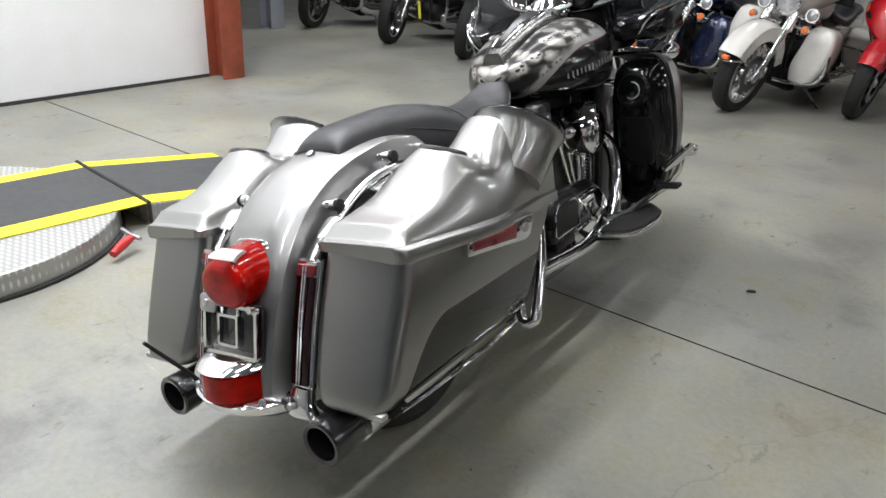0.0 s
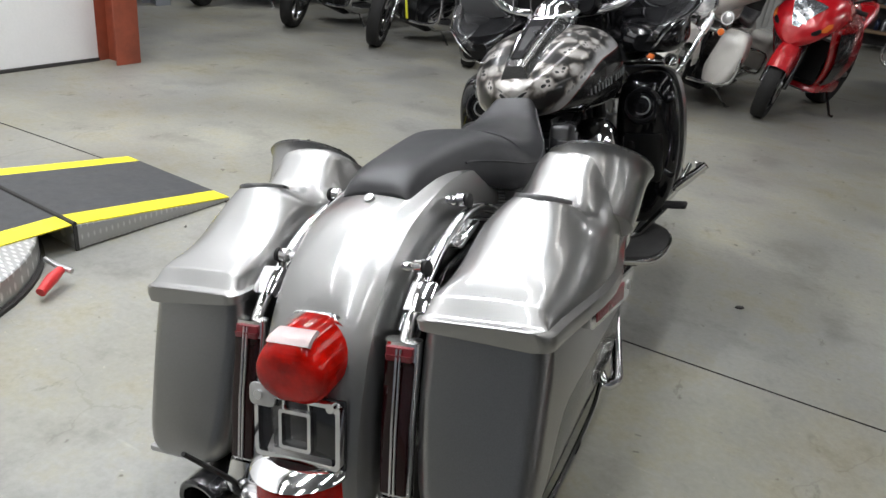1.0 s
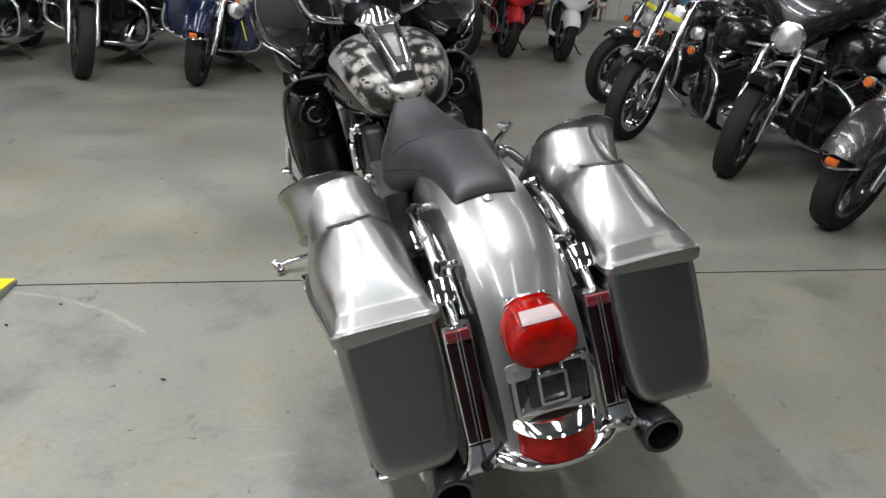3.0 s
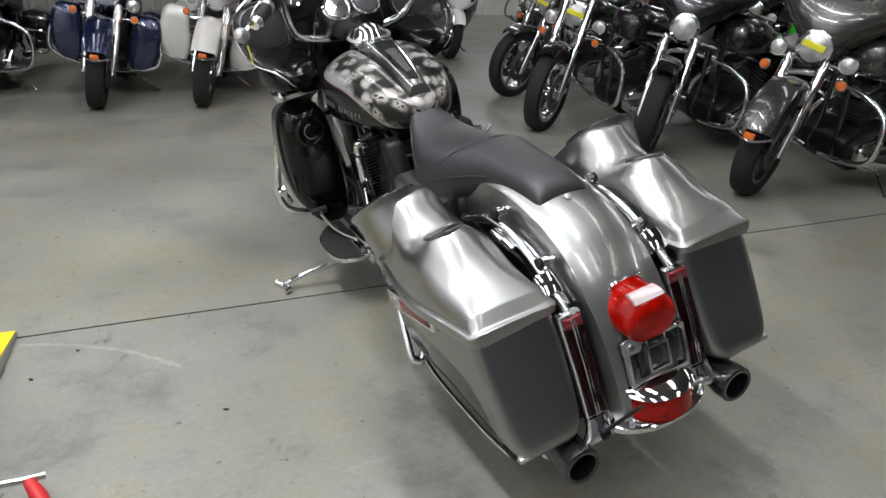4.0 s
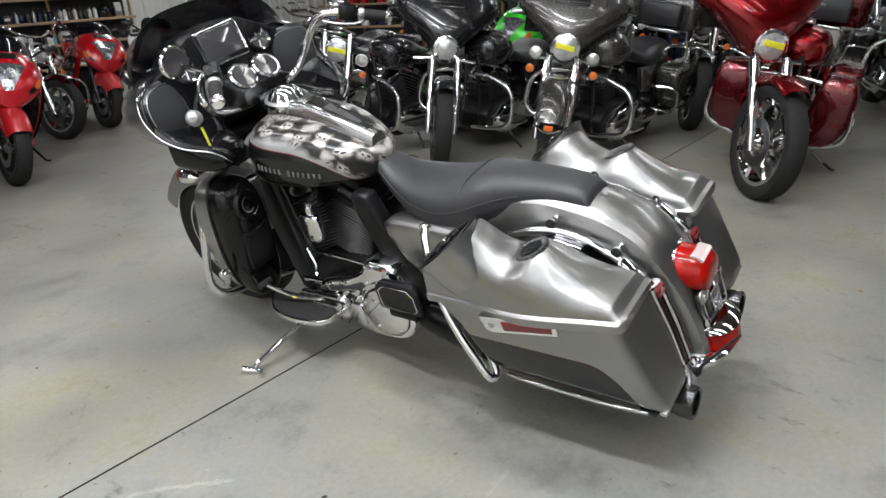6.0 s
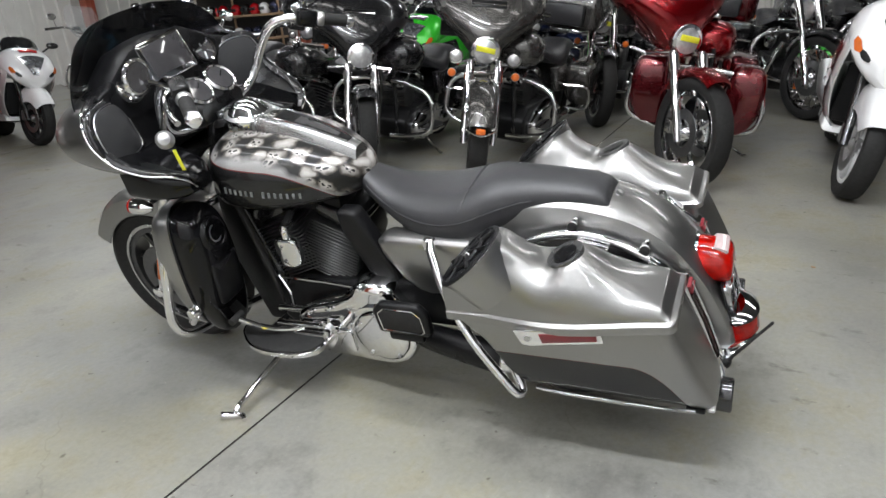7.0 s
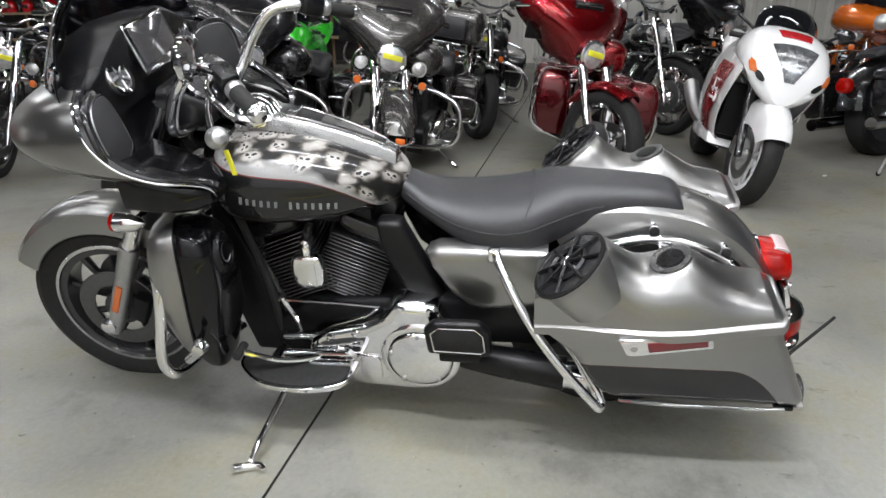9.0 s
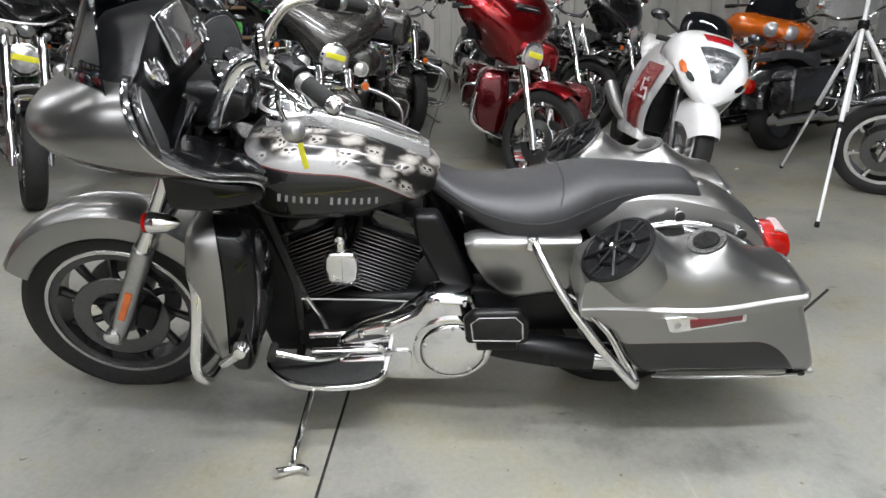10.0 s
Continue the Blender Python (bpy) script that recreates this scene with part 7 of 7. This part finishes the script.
# row beside the silver motorcycle
cruiser((2.7, 4.58), 172, "p_black", "black cruiser with a taped headlight", bags=False, tape=True, lamps=True, pipes="chrome")
cruiser((2.2, 3.32), 172, "p_black", "black cruiser with chrome crash bars", tape=True, wheel="chrome", steer=40)
cruiser((2.46, 2.42), 184, "p_black", "black batwing touring motorcycle with chrome fork", fairing="batwing", signals=False, lamps=False, steer=34)
cruiser((2.5, 1.51), 178, "p_grey", "charcoal grey touring motorcycle with passing lamps", fairing="batwing", tape=True, fender="large", trunk=True)
cruiser((2.56, 0.15), 183, "p_red", "candy red touring motorcycle with lower fairings", fairing="batwing", tape=True, lowers=True, second="p_maroon", wheel="chrome", trunk=True, lamps=False, signals=False, steer=36, wheel_r=0.34)
sportbike((2.46, -0.77), 178, "p_pure", "white and red sports motorcycle", accent="p_pure", steer=6, lean=14)
cruiser((4.65, -0.6), 196, "p_black", "black cruiser with a wire-spoke front wheel", wheel="wire", wheel_r=0.34, bags=True, lamps=False, signals=False)
cruiser((2.5, -2.2), 57, "p_black", "black cruiser with a bright cast front wheel", wheel="chrome", steer=0, lamps=False)
cruiser((4.85, -3.5), 305, "p_black", "black cruiser with saddlebags and a low seat", fairing="shield", steer=10)
cruiser((4.75, -2.28), 168, "p_orange", "orange touring motorcycle with a shark-nose fairing", fairing="shark", trunk=False, second="p_black", steer=0)
# second row behind
cruiser((5.6, 2.3), 180, "p_blue", "dark blue touring motorcycle in the second row", fairing="batwing", trunk=True)
sportbike((4.9, 3.2), 180, "p_green", "bright green sports motorcycle in the second row")
cruiser((6.9, 1.2), 185, "p_black", "black cruiser standing near the far wall", bags=False, tape=True)
cruiser((6.9, 0.1), 190, "p_black", "black cruiser with high handlebar near the wall", bags=False)
cruiser((6.6, -1.7), 200, "p_black", "black batwing touring motorcycle near the wall", fairing="batwing")
cruiser((5.2, 4.3), 180, "p_black", "black touring motorcycle in the second row", fairing="batwing", trunk=True)
sportbike((6.4, 9.6), 230, "p_sky", "light blue sports motorcycle near the far wall")
cruiser((5.2, 8.2), 240, "p_black", "black cruiser near the far wall", bags=False, fairing="shield")
cruiser((7.4, 8.4), 230, "p_maroon", "dark red cruiser near the far wall", bags=False)
# further rows
for (bx, by), hd, mat, fa, lb in (((6.0, 5.4), 180, "p_black", "batwing", "black batwing touring motorcycle in the second row"), ((4.0, 5.7), 176, "p_black", "none", "black cruiser behind the first row"),
                                  ((7.4, 2.9), 182, "p_black", "batwing", "black touring motorcycle in the third row"), ((8.2, -0.9), 190, "p_blue", "shield", "dark blue cruiser against the far wall"),
                                  ((5.3, -1.3), 196, "p_black", "batwing", "black touring motorcycle behind the white one"), ((8.6, 1.9), 184, "p_black", "none", "black cruiser against the far wall"),
                                  ((8.4, 4.6), 184, "p_maroon", "batwing", "dark red touring motorcycle against the far wall"), ((4.4, 1.1), 183, "p_black", "none", "black cruiser behind the charcoal one")):
    cruiser((bx, by), hd, mat, lb, fairing=fa, lamps=fa != "none", tape=fa == "none")


# ---- shelves and goods along the far walls ----
M["rack_back"] = surface("dark_rack_backing", (0.035, 0.032, 0.03), 0.6)


def shelf(m, width, levels, label):
    """A wooden rack with boards, uprights and rows of small goods."""
    root = thing("shelf_rack", m, label, "shelf", "shop shelves")
    for x in np.linspace(-width / 2, width / 2, max(2, int(width / 1.2) + 1)):
        part("upright", box((float(x), 0, 0.85), (0.04, 0.04, 1.7), 0.003), "wood", root)
    for z in levels:
        part("board", box((0, 0, z), (width, 0.4, 0.045), 0.004), "wood", root)
    # dark sheet added to darken the wall behind the goods
    part("dark_backing", box((0, 0.21, 0.95), (width, 0.015, 1.75), 0.003), "rack_back", root, "dark sheet added to darken behind the goods")
    return root


GOODS = ["p_blue", "p_white", "p_grey", "p_grey", "p_black", "p_sky", "p_blue", "p_pure", "satin"]
rg = random.Random(7)


def goods(m, width, levels, helmets):
    """Boxes, bottles and helmets that stand on the rack."""
    for z in levels:
        x = -width / 2 + 0.12
        while x < width / 2 - 0.15:
            kind = rg.random()
            w = rg.uniform(0.08, 0.2)
            mat = rg.choice(GOODS if helmets < 0.3 else ["p_signal", "p_pure", "p_pure", "p_blue", "p_sky", "p_signal", "p_black"])
            if kind < 0.16 - helmets * 0.1:
                h = rg.uniform(0.1, 0.26)
                ob = part("box", box((0, 0, h / 2), (w, 0.2, h), 0.004), mat)
                tagged(ob, "small coloured carton on the wooden shelf", "box", "goods on the shelves")
                part("label_strip", box((0, -0.1015, h * 0.55), (w * 0.8, 0.002, h * 0.3), 0), "p_white", ob)
            elif kind < 1.0 - helmets:
                ob = part("bottle", lathe([(0.0, 0.0), (0.035, 0.0), (0.037, 0.13), (0.03, 0.16), (0.014, 0.175), (0.014, 0.2), (0.0, 0.2)], (0, 0, 0), (0, 0, 1), 14), mat)
                tagged(ob, "small plastic oil bottle on the wooden shelf", "bottle", "goods on the shelves")
                part("cap", lathe([(0.017, 0.19), (0.017, 0.215), (0.0, 0.217)], (0, 0, 0), (0, 0, 1), 12), "p_black", ob)
                w = 0.08
            else:
                ob = part("helmet", lathe([(0.09, 0.0), (0.115, 0.05), (0.12, 0.11), (0.1, 0.18), (0.06, 0.22), (0.0, 0.235)], (0, 0, 0), (0, 0, 1), 20), mat)
                tagged(ob, "shiny full-face helmet on the wooden shelf", "helmet", "goods on the shelves")
                part("visor", box((0, -0.105, 0.11), (0.15, 0.03, 0.07), 0.012), "smoke", ob)
                w = 0.26
            ob.matrix_world = m @ pose(x + w / 2, 0, z + 0.0235, 0, 0, rg.uniform(-8, 8))
            x += w + rg.uniform(0.004, 0.03)


for m, width, levels, lb, hel in ((HALL @ pose(3.6, 11.9, 0), 4.6, (0.3, 0.7, 1.1, 1.5), "long wooden rack full of small goods", 0.06),
                             (HALL @ pose(10.85, 5.2, 0, 0, 0, -90), 5.0, (0.5, 1.0, 1.45), "long wooden rack with bottles and cartons", 0.06),
                             (HALL @ pose(10.85, 10.4, 0, 0, 0, -90), 2.6, (0.5, 1.0, 1.45), "short wooden rack with helmets and cartons", 0.6)):
    shelf(m, width, levels, lb)
    goods(m, width, levels, hel)

# ---- litter on the floor ----
for (lx, ly), r, mat, lb in (((-0.77, 0.47), 0.006, "base", "tiny dark crumb of dirt on the floor"), ((-1.28, 0.85), 0.006, "base", "tiny dark crumb of dirt on the floor"), ((-1.15, 0.98), 0.005, "base", "tiny dark crumb of dirt on the floor"),
                             ((1.9, 0.55), 0.01, "wood", "small dry leaf scrap on the floor"), ((3.17, -1.53), 0.014, "white_metal", "small pale stone on the floor"), ((0.75, 1.55), 0.012, "base", "small dark scrap on the floor"),
                             ((-1.6, 1.86), 0.012, "base", "small dark scrap on the floor"), ((1.35, -0.6), 0.008, "wood", "small dry leaf scrap on the floor")):
    ob = part("scrap", lathe([(0.0, 0.0), (r, 0.0), (r * 0.9, r * 0.5), (0.0, r * 0.7)], (0, 0, 0), (0, 0, 1), 7), mat)
    ob.matrix_world = pose(lx, ly, 0.0005, 0, 0, 40 * lx) @ Matrix.Diagonal((1.6, 0.8, 1, 1))
    tagged(ob, lb, "litter", "floor litter")
